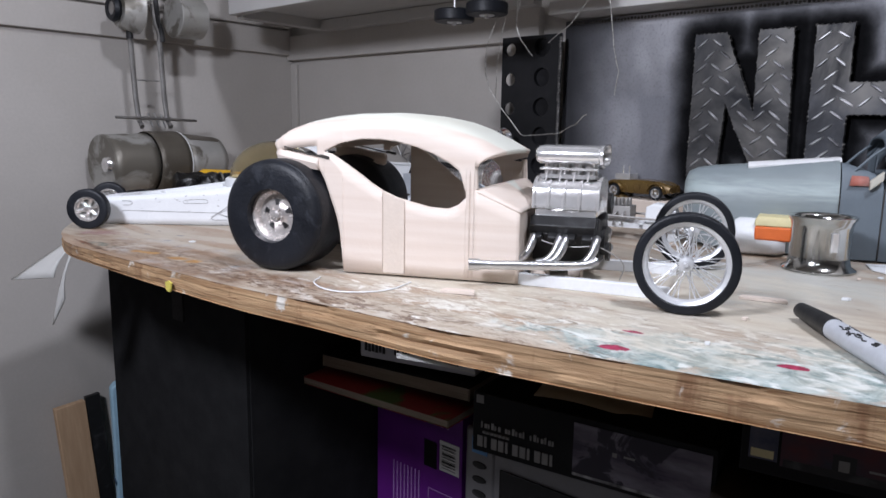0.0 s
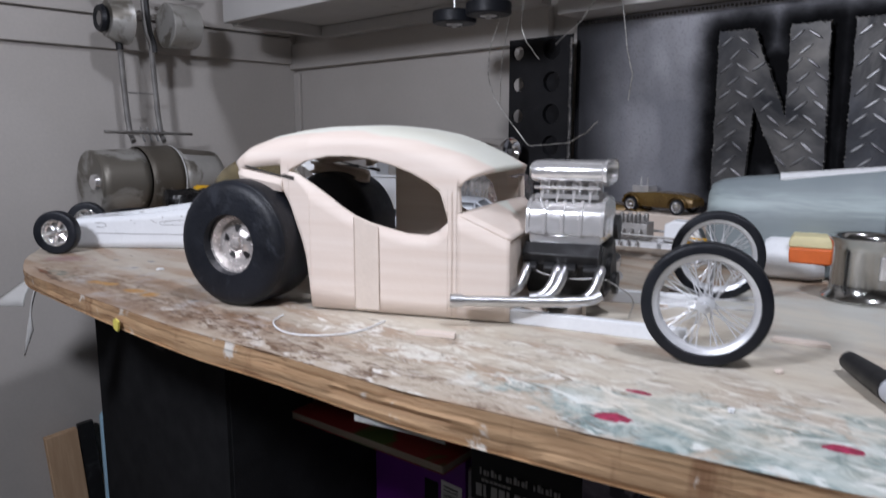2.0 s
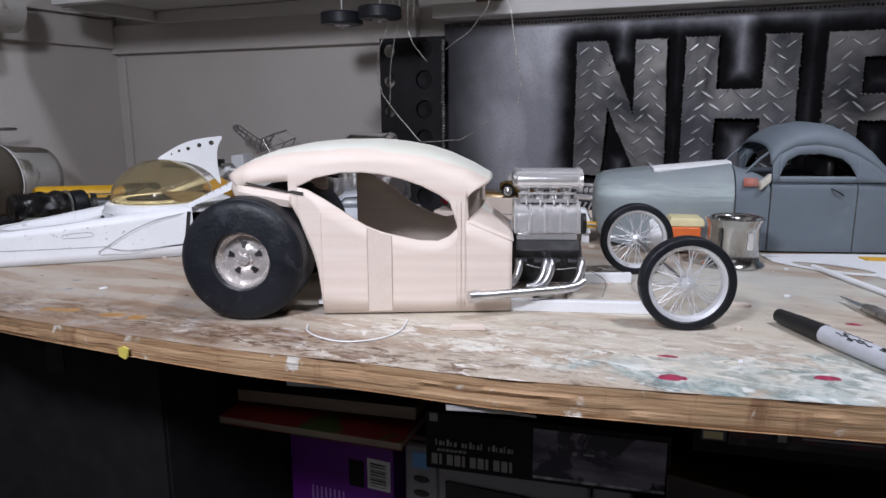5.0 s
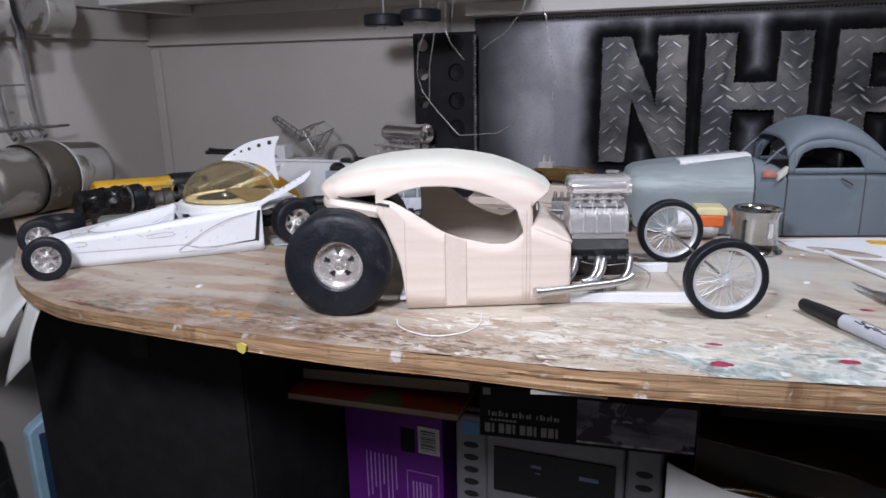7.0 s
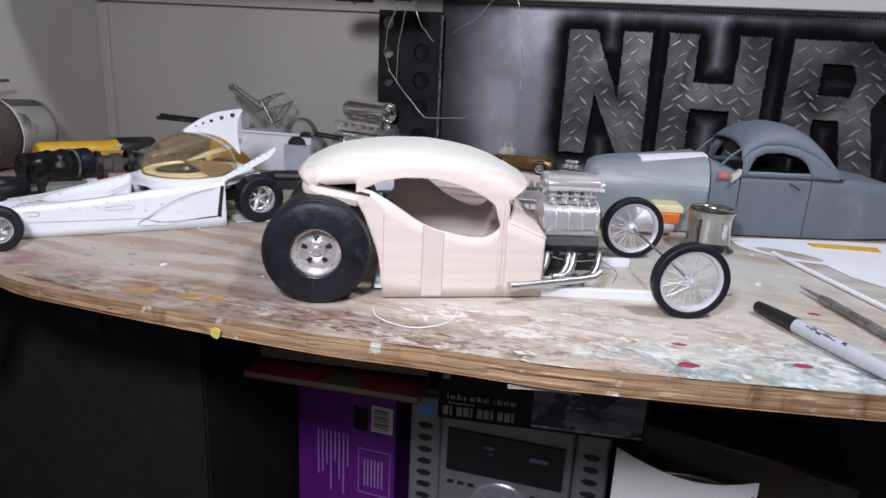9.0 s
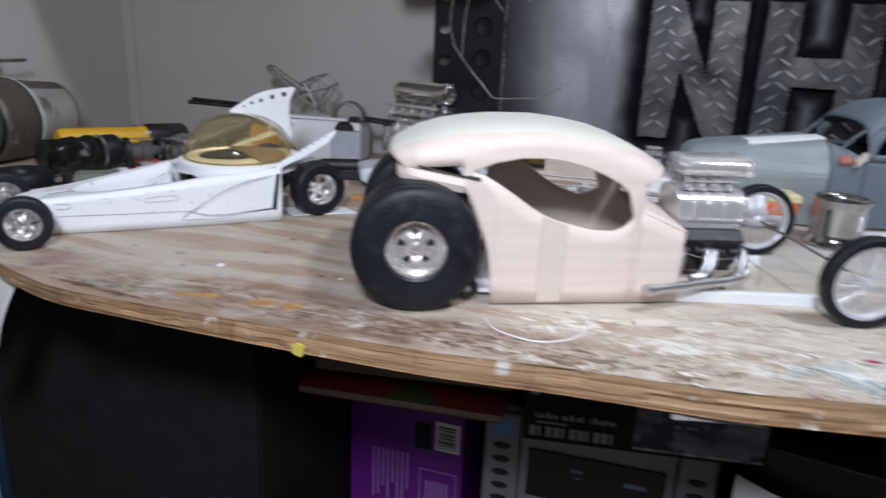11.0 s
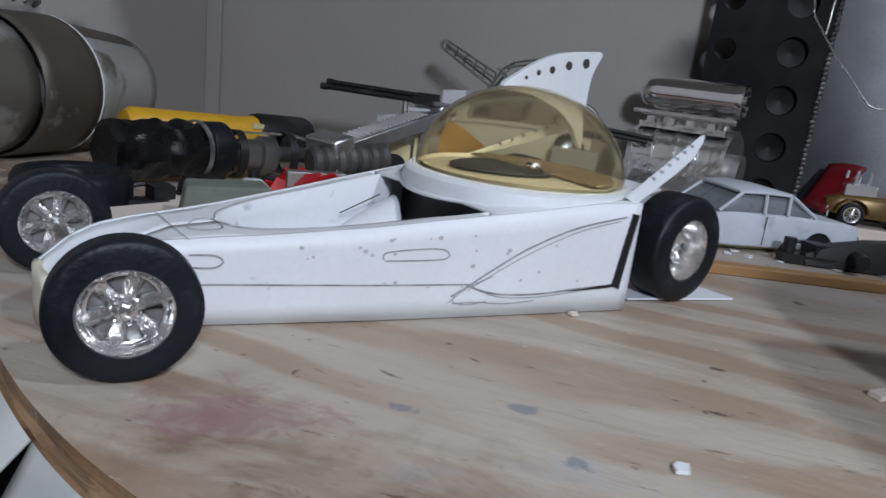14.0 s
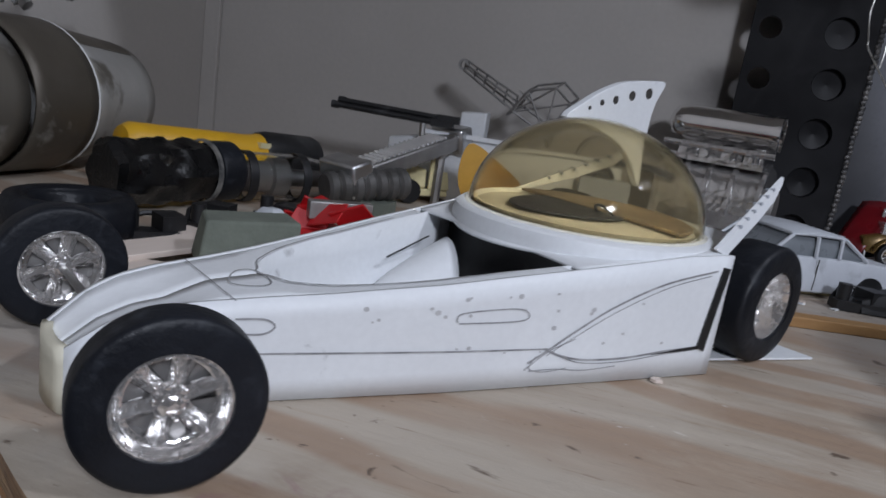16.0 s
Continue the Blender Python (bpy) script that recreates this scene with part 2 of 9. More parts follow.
    col = mixed(nt, maths(nt, "MULTIPLY", rim3, chipped), col, (0.115, 0.065, 0.038))
    smear = blob(0.93, -0.500, 0.20, 0.055, 0.12, 1.0, 30, 1.3, 0.5)
    col = mixed(nt, maths(nt, "MULTIPLY", smear, noise_fac(nt, coords(nt, (1, 2.6, 1)), 42, 7, 0.50, 0.58, 0.7, 1.1)), col, (0.68, 0.66, 0.60))
    col = mixed(nt, maths(nt, "MULTIPLY", smear, noise_fac(nt, coords(nt, (1.2, 2.2, 1.7)), 56, 7, 0.56, 0.62, 0.7, 1.1)), col, (0.17, 0.125, 0.085))
    rim2 = blob(0.478, -0.5955, 0.045, 0.0035, -0.08, 1.0, 44, 1.2, 0.35)
    col = mixed(nt, maths(nt, "MULTIPLY", rim2, noise_fac(nt, coords(nt, (1, 3, 1)), 50, 6, 0.36, 0.50, 0.65, 0.8)), col, (0.075, 0.04, 0.022))
    pale = blob(0.94, -0.42, 0.36, 0.15, 0.12, 1.0, 16, 1.1, 0.7)
    col = mixed(nt, maths(nt, "MULTIPLY", maths(nt, "MULTIPLY", pale, noise_fac(nt, coords(nt, (1, 2.4, 1)), 14, 7, 0.36, 0.56, 0.65, 0.8)), 0.9), col, (0.56, 0.51, 0.42))
    amber = mixed(nt, noise_fac(nt, obj, 90, 4), (0.36, 0.17, 0.035), (0.47, 0.27, 0.08))
    for cx, cy, rx, ry in ((0.538, -0.582, 0.0055, 0.0050), (0.548, -0.579, 0.008, 0.0045), (0.558, -0.5755, 0.0085, 0.0055), (0.595, -0.573, 0.013, 0.006), (0.617, -0.571, 0.008, 0.008)):
        col = mixed(nt, maths(nt, "MULTIPLY", blob(cx, cy, rx, ry, 0.3, 1.0, 90, 0.9, 0.4), 0.85), col, amber)
    burnt = mixed(nt, noise_fac(nt, obj, 120, 4), (0.06, 0.07, 0.06), (0.20, 0.215, 0.175))
    broken = noise_fac(nt, coords(nt, (1, 2.5, 1)), 90, 6, 0.40, 0.56, 0.65, 0.8)
    col = mixed(nt, maths(nt, "MULTIPLY", blob(0.482, -0.5865, 0.026, 0.0075, 0.08, 1.0, 60, 1.3, 0.6), broken), col, burnt)
    rust = (0.20, 0.07, 0.03)
    col = mixed(nt, maths(nt, "MULTIPLY", blob(0.458, -0.5935, 0.028, 0.0035, -0.1, 1.0, 70, 1.6, 0.5), broken), col, rust)
    red = mixed(nt, noise_fac(nt, obj, 260, 4), (0.40, 0.03, 0.09), (0.22, 0.015, 0.045))
    for cx, cy, rx, ry in ((0.980, -0.542, 0.008, 0.0045), (1.059, -0.510, 0.008, 0.004), (0.975, -0.508, 0.006, 0.0022), (1.085, -0.395, 0.006, 0.003)):
        col = mixed(nt, blob(cx, cy, rx, ry, 0.2, 1.0, 120, 0.9, 0.1), col, red)
    col = mixed(nt, maths(nt, "MULTIPLY", blob(0.408, -0.556, 0.032, 0.016, 0.5, 1.0, 70, 2.2, 0.7), 0.6), col, (0.27, 0.13, 0.15))
    for cx, cy, rx, ry in ((0.482, -0.509, 0.005, 0.0035), (0.50, -0.533, 0.005, 0.003), (0.449, -0.528, 0.005, 0.003), (0.66, -0.56, 0.004, 0.003)):
        col = mixed(nt, maths(nt, "MULTIPLY", blob(cx, cy, rx, ry, 0.2, 1.0, 160, 1.6, 0.4), 0.65), col, (0.17, 0.19, 0.22))
    nt.links.new(col, bsdf.inputs["Base Color"])
    bsdf.inputs["Roughness"].default_value = 0.55
    h = noise_fac(nt, grain_vec, 14, 8, 0.3, 0.7)
    h2 = noise_fac(nt, obj, 70, 6, 0.45, 0.7)
    bumped(nt, bsdf, maths(nt, "ADD", h, h2), 0.35, 0.0008)
    return m


def bench_edge_mat():
    """Plywood edge: thin plies in alternating tones, chipped and smeared with paint."""
    m, nt, bsdf = nodes_of("plywood_edge")
    obj = coords(nt)
    sep = nt.nodes.new("ShaderNodeSeparateXYZ")
    nt.links.new(obj, sep.inputs[0])
    wob = noise_fac(nt, coords(nt, (1, 1, 0.3)), 12, 4, 0.2, 0.8)
    zz = maths(nt, "ADD", maths(nt, "MULTIPLY", sep.outputs[2], 1 / 0.0072), maths(nt, "MULTIPLY", wob, 0.35))
    saw = maths(nt, "FRACT", zz)
    ply = nt.nodes.new("ShaderNodeMapRange")
    ply.inputs["From Min"].default_value, ply.inputs["From Max"].default_value = 0.42, 0.55
    nt.links.new(saw, ply.inputs["Value"])
    col = mixed(nt, ply.outputs["Result"], (0.43, 0.265, 0.140), (0.31, 0.178, 0.088))
    streak = noise_fac(nt, coords(nt, (2, 2, 40)), 9, 7, 0.4, 0.64, 0.65, 0.5)
    col = mixed(nt, streak, col, (0.44, 0.285, 0.155))
    col = mixed(nt, noise_fac(nt, coords(nt, (1, 1, 14)), 26, 6, 0.60, 0.68, 0.6), col, (0.16, 0.075, 0.035))
    col = mixed(nt, noise_fac(nt, coords(nt, (1, 1, 0.12)), 55, 4, 0.60, 0.70, 0.55, 0.3), col, (0.24, 0.125, 0.06))
    col = mixed(nt, noise_fac(nt, obj, 34, 6, 0.62, 0.67, 0.6, 0.8), col, (0.66, 0.62, 0.56))
    # soaked, blackened stretch round the curved end
    end = nt.nodes.new("ShaderNodeMapRange")
    end.interpolation_type = "SMOOTHSTEP"
    end.inputs["From Min"].default_value, end.inputs["From Max"].default_value = 0.72, 0.44
    nt.links.new(sep.outputs[0], end.inputs["Value"])
    soaked = noise_fac(nt, coords(nt, (1, 1, 0.6)), 22, 6, 0.42, 0.60, 0.65, 0.9)
    col = mixed(nt, maths(nt, "MULTIPLY", maths(nt, "MULTIPLY", end.outputs["Result"], soaked), 0.40), col, (0.13, 0.070, 0.035))
    nt.links.new(col, bsdf.inputs["Base Color"])
    bsdf.inputs["Roughness"].default_value = 0.65
    bumped(nt, bsdf, maths(nt, "ADD", streak, ply.outputs["Result"]), 0.5, 0.0012)
    return m


def sprayed_steel():
    """Grey sheet sprayed with black and silver clouds."""
    m, nt, bsdf = nodes_of("airbrushed_steel")
    obj = coords(nt)
    col = mixed(nt, noise_fac(nt, obj, 7.0, 3, 0.38, 0.64, 0.5, 0.4), (0.21, 0.215, 0.24), (0.42, 0.425, 0.46))
    col = mixed(nt, noise_fac(nt, obj, 4.0, 2, 0.52, 0.70), col, (0.035, 0.035, 0.04))
    col = mixed(nt, maths(nt, "MULTIPLY", noise_fac(nt, obj, 320, 3, 0.50, 0.75), 0.35), col, (0.10, 0.10, 0.11))
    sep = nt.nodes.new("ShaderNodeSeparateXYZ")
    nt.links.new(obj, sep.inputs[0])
    # left end darkened: dark spray, plus light fall-off put into the colour
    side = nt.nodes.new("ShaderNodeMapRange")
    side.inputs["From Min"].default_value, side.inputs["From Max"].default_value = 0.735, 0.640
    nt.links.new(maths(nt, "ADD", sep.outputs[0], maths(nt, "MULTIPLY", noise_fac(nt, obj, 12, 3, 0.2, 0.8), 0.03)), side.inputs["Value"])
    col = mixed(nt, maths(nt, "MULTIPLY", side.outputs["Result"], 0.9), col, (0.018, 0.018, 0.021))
    nt.links.new(col, bsdf.inputs["Base Color"])
    bsdf.inputs["Metallic"].default_value, bsdf.inputs["Roughness"].default_value = 0.35, 0.45
    return m


PLY_TOP, PLY_EDGE, SPRAYED = bench_wood(), bench_edge_mat(), sprayed_steel()
TREAD = mat("tread_plate", (0.19, 0.18, 0.165), (0.05, 0.053, 0.062), 9, 0.40, 0.6, dirt=(0.014, 0.015, 0.018), dirt_scale=8, dirt_lo=0.47, dirt_hi=0.64)
WELD = mat("weld_bead", (0.05, 0.05, 0.052), (0.20, 0.19, 0.18), 160, 0.45, 0.7, bump=0.4)


def smoked(name, colour, rough=0.04, weight=1.0):
    m, nt, bsdf = nodes_of(name)
    bsdf.inputs["Base Color"].default_value = (*colour, 1)
    bsdf.inputs["Transmission Weight"].default_value = weight
    bsdf.inputs["IOR"].default_value = 1.2
    n = noise_fac(nt, coords(nt), 35, 5, 0.3, 0.8)
    nt.links.new(maths(nt, "ADD", maths(nt, "MULTIPLY", n, 0.06), rough), bsdf.inputs["Roughness"])
    return m


AMBER_DOME = smoked("amber_dome", (0.84, 0.77, 0.585), 0.03, 0.98)
CLEAR = smoked("clear_plastic", (0.93, 0.94, 0.95), 0.05)

# ---- mesh helpers ----
class B:
    """Gathers points and faces for one mesh."""

    def __init__(self):
        self.v, self.f = [], []

    def add(self, verts, faces, m=None):
        n = len(self.v)
        self.v += [tuple((m @ Vector(p)) if m else p) for p in verts]
        self.f += [tuple(i + n for i in f) for f in faces]
        return self

    def box(self, sx, sy, sz, m=None):
        x, y, z = sx / 2, sy / 2, sz / 2
        v = [(-x, -y, -z), (x, -y, -z), (x, y, -z), (-x, y, -z), (-x, -y, z), (x, -y, z), (x, y, z), (-x, y, z)]
        return self.add(v, [(3, 2, 1, 0), (4, 5, 6, 7), (0, 1, 5, 4), (1, 2, 6, 5), (2, 3, 7, 6), (3, 0, 4, 7)], m)

    def span(self, x0, x1, y0, y1, z0, z1, m=None):
        return self.box(x1 - x0, y1 - y0, z1 - z0, (m or Matrix()) @ Matrix.Translation(((x0 + x1) / 2, (y0 + y1) / 2, (z0 + z1) / 2)))

    def prism(self, outline, h0, h1, m=None):
        """A flat outline (x, y) drawn out from h0 to h1 along z."""
        n = len(outline)
        v = [(x, y, h0) for x, y in outline] + [(x, y, h1) for x, y in outline]
        f = [tuple(range(n))[::-1], tuple(range(n, 2 * n))] + [(i, (i + 1) % n, n + (i + 1) % n, n + i) for i in range(n)]
        return self.add(v, f, m)

    def lathe(self, profile, seg=32, m=None, closed=False):
        """A profile (radius, height) turned round z."""
        v, f = [], []
        k = len(profile)
        for j in range(seg):
            a = 2 * math.pi * j / seg
            v += [(r * math.cos(a), r * math.sin(a), h) for r, h in profile]
        for j in range(seg):
            a, b = j * k, (j + 1) % seg * k
            for i in range(k if closed else k - 1):
                i2 = (i + 1) % k
                f.append((a + i, b + i, b + i2, a + i2))
        return self.add(v, f, m)

    def cyl(self, r, h0, h1, seg=20, m=None, r2=None):
        r2 = r if r2 is None else r2
        return self.lathe([(1e-5, h0), (r, h0), (r2, h1), (1e-5, h1)], seg, m)

    def rod(self, a, b, r, seg=8):
        a, b = Vector(a), Vector(b)
        m = Matrix.Translation(a) @ (b - a).to_track_quat("Z", "Y").to_matrix().to_4x4()
        return self.cyl(r, 0, (b - a).length, seg, m)

    def tube(self, pts, r, seg=8, smooth=0, flat=None):
        """A round bar along a line of points; smooth: rounds of corner cutting."""
        pts = [Vector(p) for p in pts]
        for _ in range(smooth):
            out = [pts[0]]
            for a, b in zip(pts, pts[1:]):
                out += [a.lerp(b, 0.25), a.lerp(b, 0.75)]
            pts = out + [pts[-1]]
        v, f = [], []
        up = Vector((0, 0, 1))
        for i, p in enumerate(pts):
            d = (pts[min(i + 1, len(pts) - 1)] - pts[max(i - 1, 0)]).normalized()
            s = d.cross(up if abs(d.z) < 0.95 else Vector((0, 1, 0))).normalized()
            t = s.cross(d)
            for j in range(seg):
                a = 2 * math.pi * j / seg
                v.append(tuple(p + s * r * math.cos(a) + t * (flat or r) * math.sin(a)))
        for i in range(len(pts) - 1):
            for j in range(seg):
                f.append((i * seg + j, i * seg + (j + 1) % seg, (i + 1) * seg + (j + 1) % seg, (i + 1) * seg + j))
        f += [tuple(range(seg))[::-1], tuple(range(len(v) - seg, len(v)))]
        return self.add(v, f)

    def grid(self, rows, m=None):
        """A sheet through rows of points of equal length."""
        n = len(rows[0])
        v = [p for row in rows for p in row]
        f = [(i * n + j, i * n + j + 1, (i + 1) * n + j + 1, (i + 1) * n + j) for i in range(len(rows) - 1) for j in range(n - 1)]
        return self.add(v, f, m)

    def loft(self, rings, m=None):
        """A closed skin through rings of equal length, capped."""
        n = len(rings[0])
        v = [p for r in rings for p in r]
        f = [(i * n + j, i * n + (j + 1) % n, (i + 1) * n + (j + 1) % n, (i + 1) * n + j) for i in range(len(rings) - 1) for j in range(n)]
        f += [tuple(range(n))[::-1], tuple(range(len(v) - n, len(v)))]
        return self.add(v, f, m)

    def mesh(self, name, material, sharp=35, fix=True):
        me = bpy.data.meshes.new(name)
        me.from_pydata(self.v, [], self.f)
        if fix:
            bm = bmesh.new()
            bm.from_mesh(me)
            bmesh.ops.remove_doubles(bm, verts=bm.verts, dist=1e-6)
            bmesh.ops.recalc_face_normals(bm, faces=bm.faces)
            bm.to_mesh(me)
            bm.free()
        me.materials.append(material)
        me.shade_smooth()
        me.set_sharp_from_angle(angle=radians(sharp))
        return me


def part(name, b, material, parent=None, label="", bevel=0.0, solid=0.0, m=None, sharp=35):
    """One mesh object; under a thing or part where parent is given."""
    ob = new(name, b.mesh(name, material, sharp))
    if parent:
        ob.parent = parent
    if m:
        ob.matrix_basis = m
    if solid:
        s = ob.modifiers.new("solid", "SOLIDIFY")
        s.thickness, s.offset = solid, 0
    if bevel:
        s = ob.modifiers.new("bevel", "BEVEL")
        s.width, s.segments, s.limit_method, s.angle_limit = bevel, 2, "ANGLE", radians(40)
    if label:
        ob["label"] = label
    return ob


def thing(name, m, label, category, group="", kind=""):
    """An Empty at a thing's base, which parents its parts."""
    ob = new(name)
    ob.empty_display_size = 0.02
    ob.matrix_basis = m
    return tagged(ob, label, category, group, kind)


def solo(name, b, material, label, category, m=None, group="", kind="", bevel=0.0, solid=0.0, sharp=35):
    return tagged(part(name, b, material, None, "", bevel, solid, m, sharp), label, category, group, kind)


def T(x, y, z=0.0):
    return Matrix.Translation((x, y, z))


def R(deg, axis="Z"):
    return Matrix.Rotation(radians(deg), 4, axis)


def lerp_at(xs, zs, x):
    return float(np.interp(x, xs, zs))


def smooth_curve(pts, per=6, closed=False):
    """A rounded line (Catmull-Rom) through a few points."""
    p = [Vector((*q, 0)[:3]) for q in pts]
    n, out = len(p), []
    for i in range(n if closed else n - 1):
        a, b, c, d = (p[(i + k) % n] if closed else p[min(max(i + k, 0), n - 1)] for k in (-1, 0, 1, 2))
        for j in range(per):
            t = j / per
            out.append(0.5 * (2 * b + (c - a) * t + (2 * a - 5 * b + 4 * c - d) * t * t + (3 * b - a - 3 * c + d) * t ** 3))
    if not closed:
        out.append(p[-1])
    return out


TOP = 0.9  # height of the bench top

# ---- the room ----
def structure(name, b, material, label="", bevel=0.0):
    return tagged(part(name, b, material, None, "", bevel), label, "", "", "structure")


structure("floor", B().span(-0.1, 4.0, -4.0, 0.1, -0.1, 0.0), mat("concrete_floor", (0.24, 0.23, 0.22), rough=0.8, scale=4), "grey concrete workshop floor")
structure("wall_back", B().span(-0.12, 4.0, 0.0, 0.12, 0.0, 2.4), WALL_PAINT, "off-white painted board wall behind the bench")
structure("wall_left", B().span(-0.12, 0.0, -4.0, 0.0, 0.0, 2.4), WALL_PAINT, "off-white painted board wall beside the bench")
structure("wall_right", B().span(4.0, 4.12, -4.0, 0.12, 0.0, 2.4), WALL_PAINT, "off-white painted wall")
structure("wall_front", B().span(-0.12, 4.12, -4.12, -4.0, 0.0, 2.4), WALL_PAINT, "off-white painted wall")
structure("ceiling", B().span(-0.12, 4.12, -4.12, 0.12, 2.4, 2.5), WALL_PAINT, "off-white ceiling")

# boards and trim on the walls
structure("trim", B().span(0.0, 0.018, -0.006, 0.0, 0.905, 1.13), WALL_PAINT, "narrow painted corner strip", 0.001)
structure("trim", B().span(0.0, 0.575, -0.014, 0.0, 1.136, 1.181), WALL_PAINT, "painted horizontal board on the wall", 0.0012)
structure("trim", B().span(0.0, 0.009, -3.2, -0.014, 1.145, 1.19), WALL_PAINT, "painted horizontal board on the wall", 0.0012)
structure("trim", B().span(0.0, 0.009, -3.2, -0.014, 1.1935, 1.26), WALL_PAINT, "painted horizontal board on the wall", 0.0012)
structure("trim", B().span(0.0, 0.009, -3.2, -0.014, 1.263, 1.34), WALL_PAINT, "painted horizontal board on the wall", 0.0012)


# ---- bench ----
def bench_outline():
    front = [(1.9, -0.42), (1.5, -0.455), (1.3, -0.493), (1.16, -0.524), (1.086, -0.541), (1.03, -0.553), (0.93, -0.574), (0.886, -0.582),
             (0.80, -0.590), (0.72, -0.600), (0.60, -0.605), (0.52, -0.607), (0.457, -0.606), (0.408, -0.594), (0.365, -0.577),
             (0.319, -0.551), (0.285, -0.526), (0.243, -0.492), (0.20, -0.457), (0.10, -0.385), (0.003, -0.32)]
    return [(p.x, p.y) for p in smooth_curve(front, 8)] + [(0.003, -0.003), (1.9, -0.003)]


bench = thing("workbench", T(0, 0, 0), "plywood workbench with a curved front edge, stained with paint", "workbench")
line = bench_outline()


def thick(x):
    return lerp_at((0.3, 0.5, 0.6, 0.75, 1.0), (0.0112, 0.0120, 0.0142, 0.0162, 0.0188), x)


bx = B()
n = len(line)
bx.add([(x, y, TOP) for x, y in line], [tuple(range(n))])
part("top_face", bx, PLY_TOP, bench, "worn plywood with teal, white and red paint spills")
bx = B()
dense = []
for i in range(len(line) - 3):
    a, b2 = Vector(line[i]), Vector(line[i + 1])
    steps = max(1, int((b2 - a).length / 0.004))
    dense += [a.lerp(b2, k / steps) for k in range(steps)]
ring = []
for i, p in enumerate(dense):
    q = dense[min(i + 1, len(dense) - 1)] - dense[max(i - 1, 0)]
    inward = Vector((q.y, -q.x)).normalized()
    row = []
    for k in range(6):
        z = TOP - 0.0002 - thick(p.x) * k / 5
        d = 0.0011 * noise.noise(Vector((p.x * 45, p.y * 45, k * 2.3))) + (0.0007 if k in (0, 5) else 0) + 0.0009 * (k % 2)
        if noise.noise(Vector((p.x * 30, p.y * 30, 7 + k * 0.8))) > 0.42:
            d += 0.0018
        row.append((p.x + inward.x * d, p.y + inward.y * d, z))
    ring.append(row)
bx.grid(ring)
part("front_edge", bx, PLY_EDGE, bench, "rough chipped plywood edge with visible plies", sharp=50)
bx = B()
bx.add([(x, y, TOP - 0.0002 - thick(x)) for x, y in line], [tuple(range(n))[::-1]])
part("underside", bx, PLY_EDGE, bench)
for x, y in ((0.30, -0.20), (1.75, -0.10), (1.75, -0.36)):
    part("leg", B().span(x - 0.02, x + 0.02, y - 0.02, y + 0.02, 0, TOP - 0.021), BALSA_PANEL, bench)


# ---- wheels ----
def tyre_profile(r, w, rim, crown=0.25):
    """Half round section of a tyre: (radius, across)."""
    pts = []
    h = w / 2
    for k in range(15):
        a = math.pi * k / 14
        ca, sa = math.cos(a), math.sin(a)
        ey = abs(ca) ** crown * (1 if ca > 0 else -1)
        pts.append((rim + (r - rim) * sa ** 0.42, h * ey))
    return pts


def tyre(parent, r, w, rim, m, seg=56, label=""):
    b = B()
    prof = tyre_profile(r, w, rim)
    prof = [(rim * 0.985, w * 0.36)] + prof + [(rim * 0.985, -w * 0.36)]
    b.lathe(prof, seg, m, closed=True)
    return part("tyre", b, RUBBER, parent, label, sharp=50)


def mag_rim(parent, rim, w, m, spokes=5, material=None, bolts=0, deep=0.5, dome=True):
    """A dished wheel with slotted spokes; its face looks to +z of m."""
    material = material or CHROME
    h = w / 2
    b = B()
    face = h * (1 - deep * 1.2)
    b.lathe([(rim * 1.0, -h * 0.8), (rim * 1.02, h * 0.78), (rim * 1.0, h * 0.86), (rim * 0.90, h * 0.86), (rim * 0.84, h * 0.5), (rim * 0.80, face), (rim * 0.80, -h * 0.8)], 40, m)
    base = part("rim", b, material, parent)
    b = B()
    b.cyl(rim * 0.8, face - h * 0.34, face - h * 0.31, 32, m)
    part("dish", b, BLACK, base)
    b = B()
    for k in range(spokes):
        a = 360 / spokes * k
        w0, w1 = (rim * 0.21, rim * 0.34) if spokes == 5 else (rim * 0.13, rim * 0.20)
        out = [(0.18 * rim, -w0), (0.82 * rim, -w1), (0.82 * rim, w1), (0.18 * rim, w0)]
        b.prism(out, face - h * 0.30, face - h * 0.05, m @ R(a))
        if spokes != 5:
            b.prism([(0.22 * rim, -w0 * 0.45), (0.80 * rim, -w1 * 0.35), (0.80 * rim, w1 * 0.35), (0.22 * rim, w0 * 0.45)], face - h * 0.08, face + h * 0.06, m @ R(a))
    part("spokes", b, material, base, bevel=rim * 0.02)
    b = B()
    b.lathe([(1e-5, face + h * 0.22), (rim * 0.14, face + h * 0.2), (rim * 0.17, face + h * 0.1), (rim * 0.30, face), (rim * 0.32, face - h * 0.25)], 24, m)
    for k in range(spokes):
        a = math.radians(360 / spokes * (k + 0.5))
        b.cyl(rim * 0.045, face - h * 0.1, face + h * 0.16, 6, m @ T(rim * 0.23 * math.cos(a), rim * 0.23 * math.sin(a)))
    part("hub", b, material, base)
    if bolts:
        b = B()
        for k in range(bolts):
            a = 2 * math.pi * k / bolts
            b.cyl(rim * 0.035, h * 0.84, h * 0.94, 6, m @ T(rim * 0.95 * math.cos(a), rim * 0.95 * math.sin(a)))
        part("rim_bolts", b, material, base)
    return base


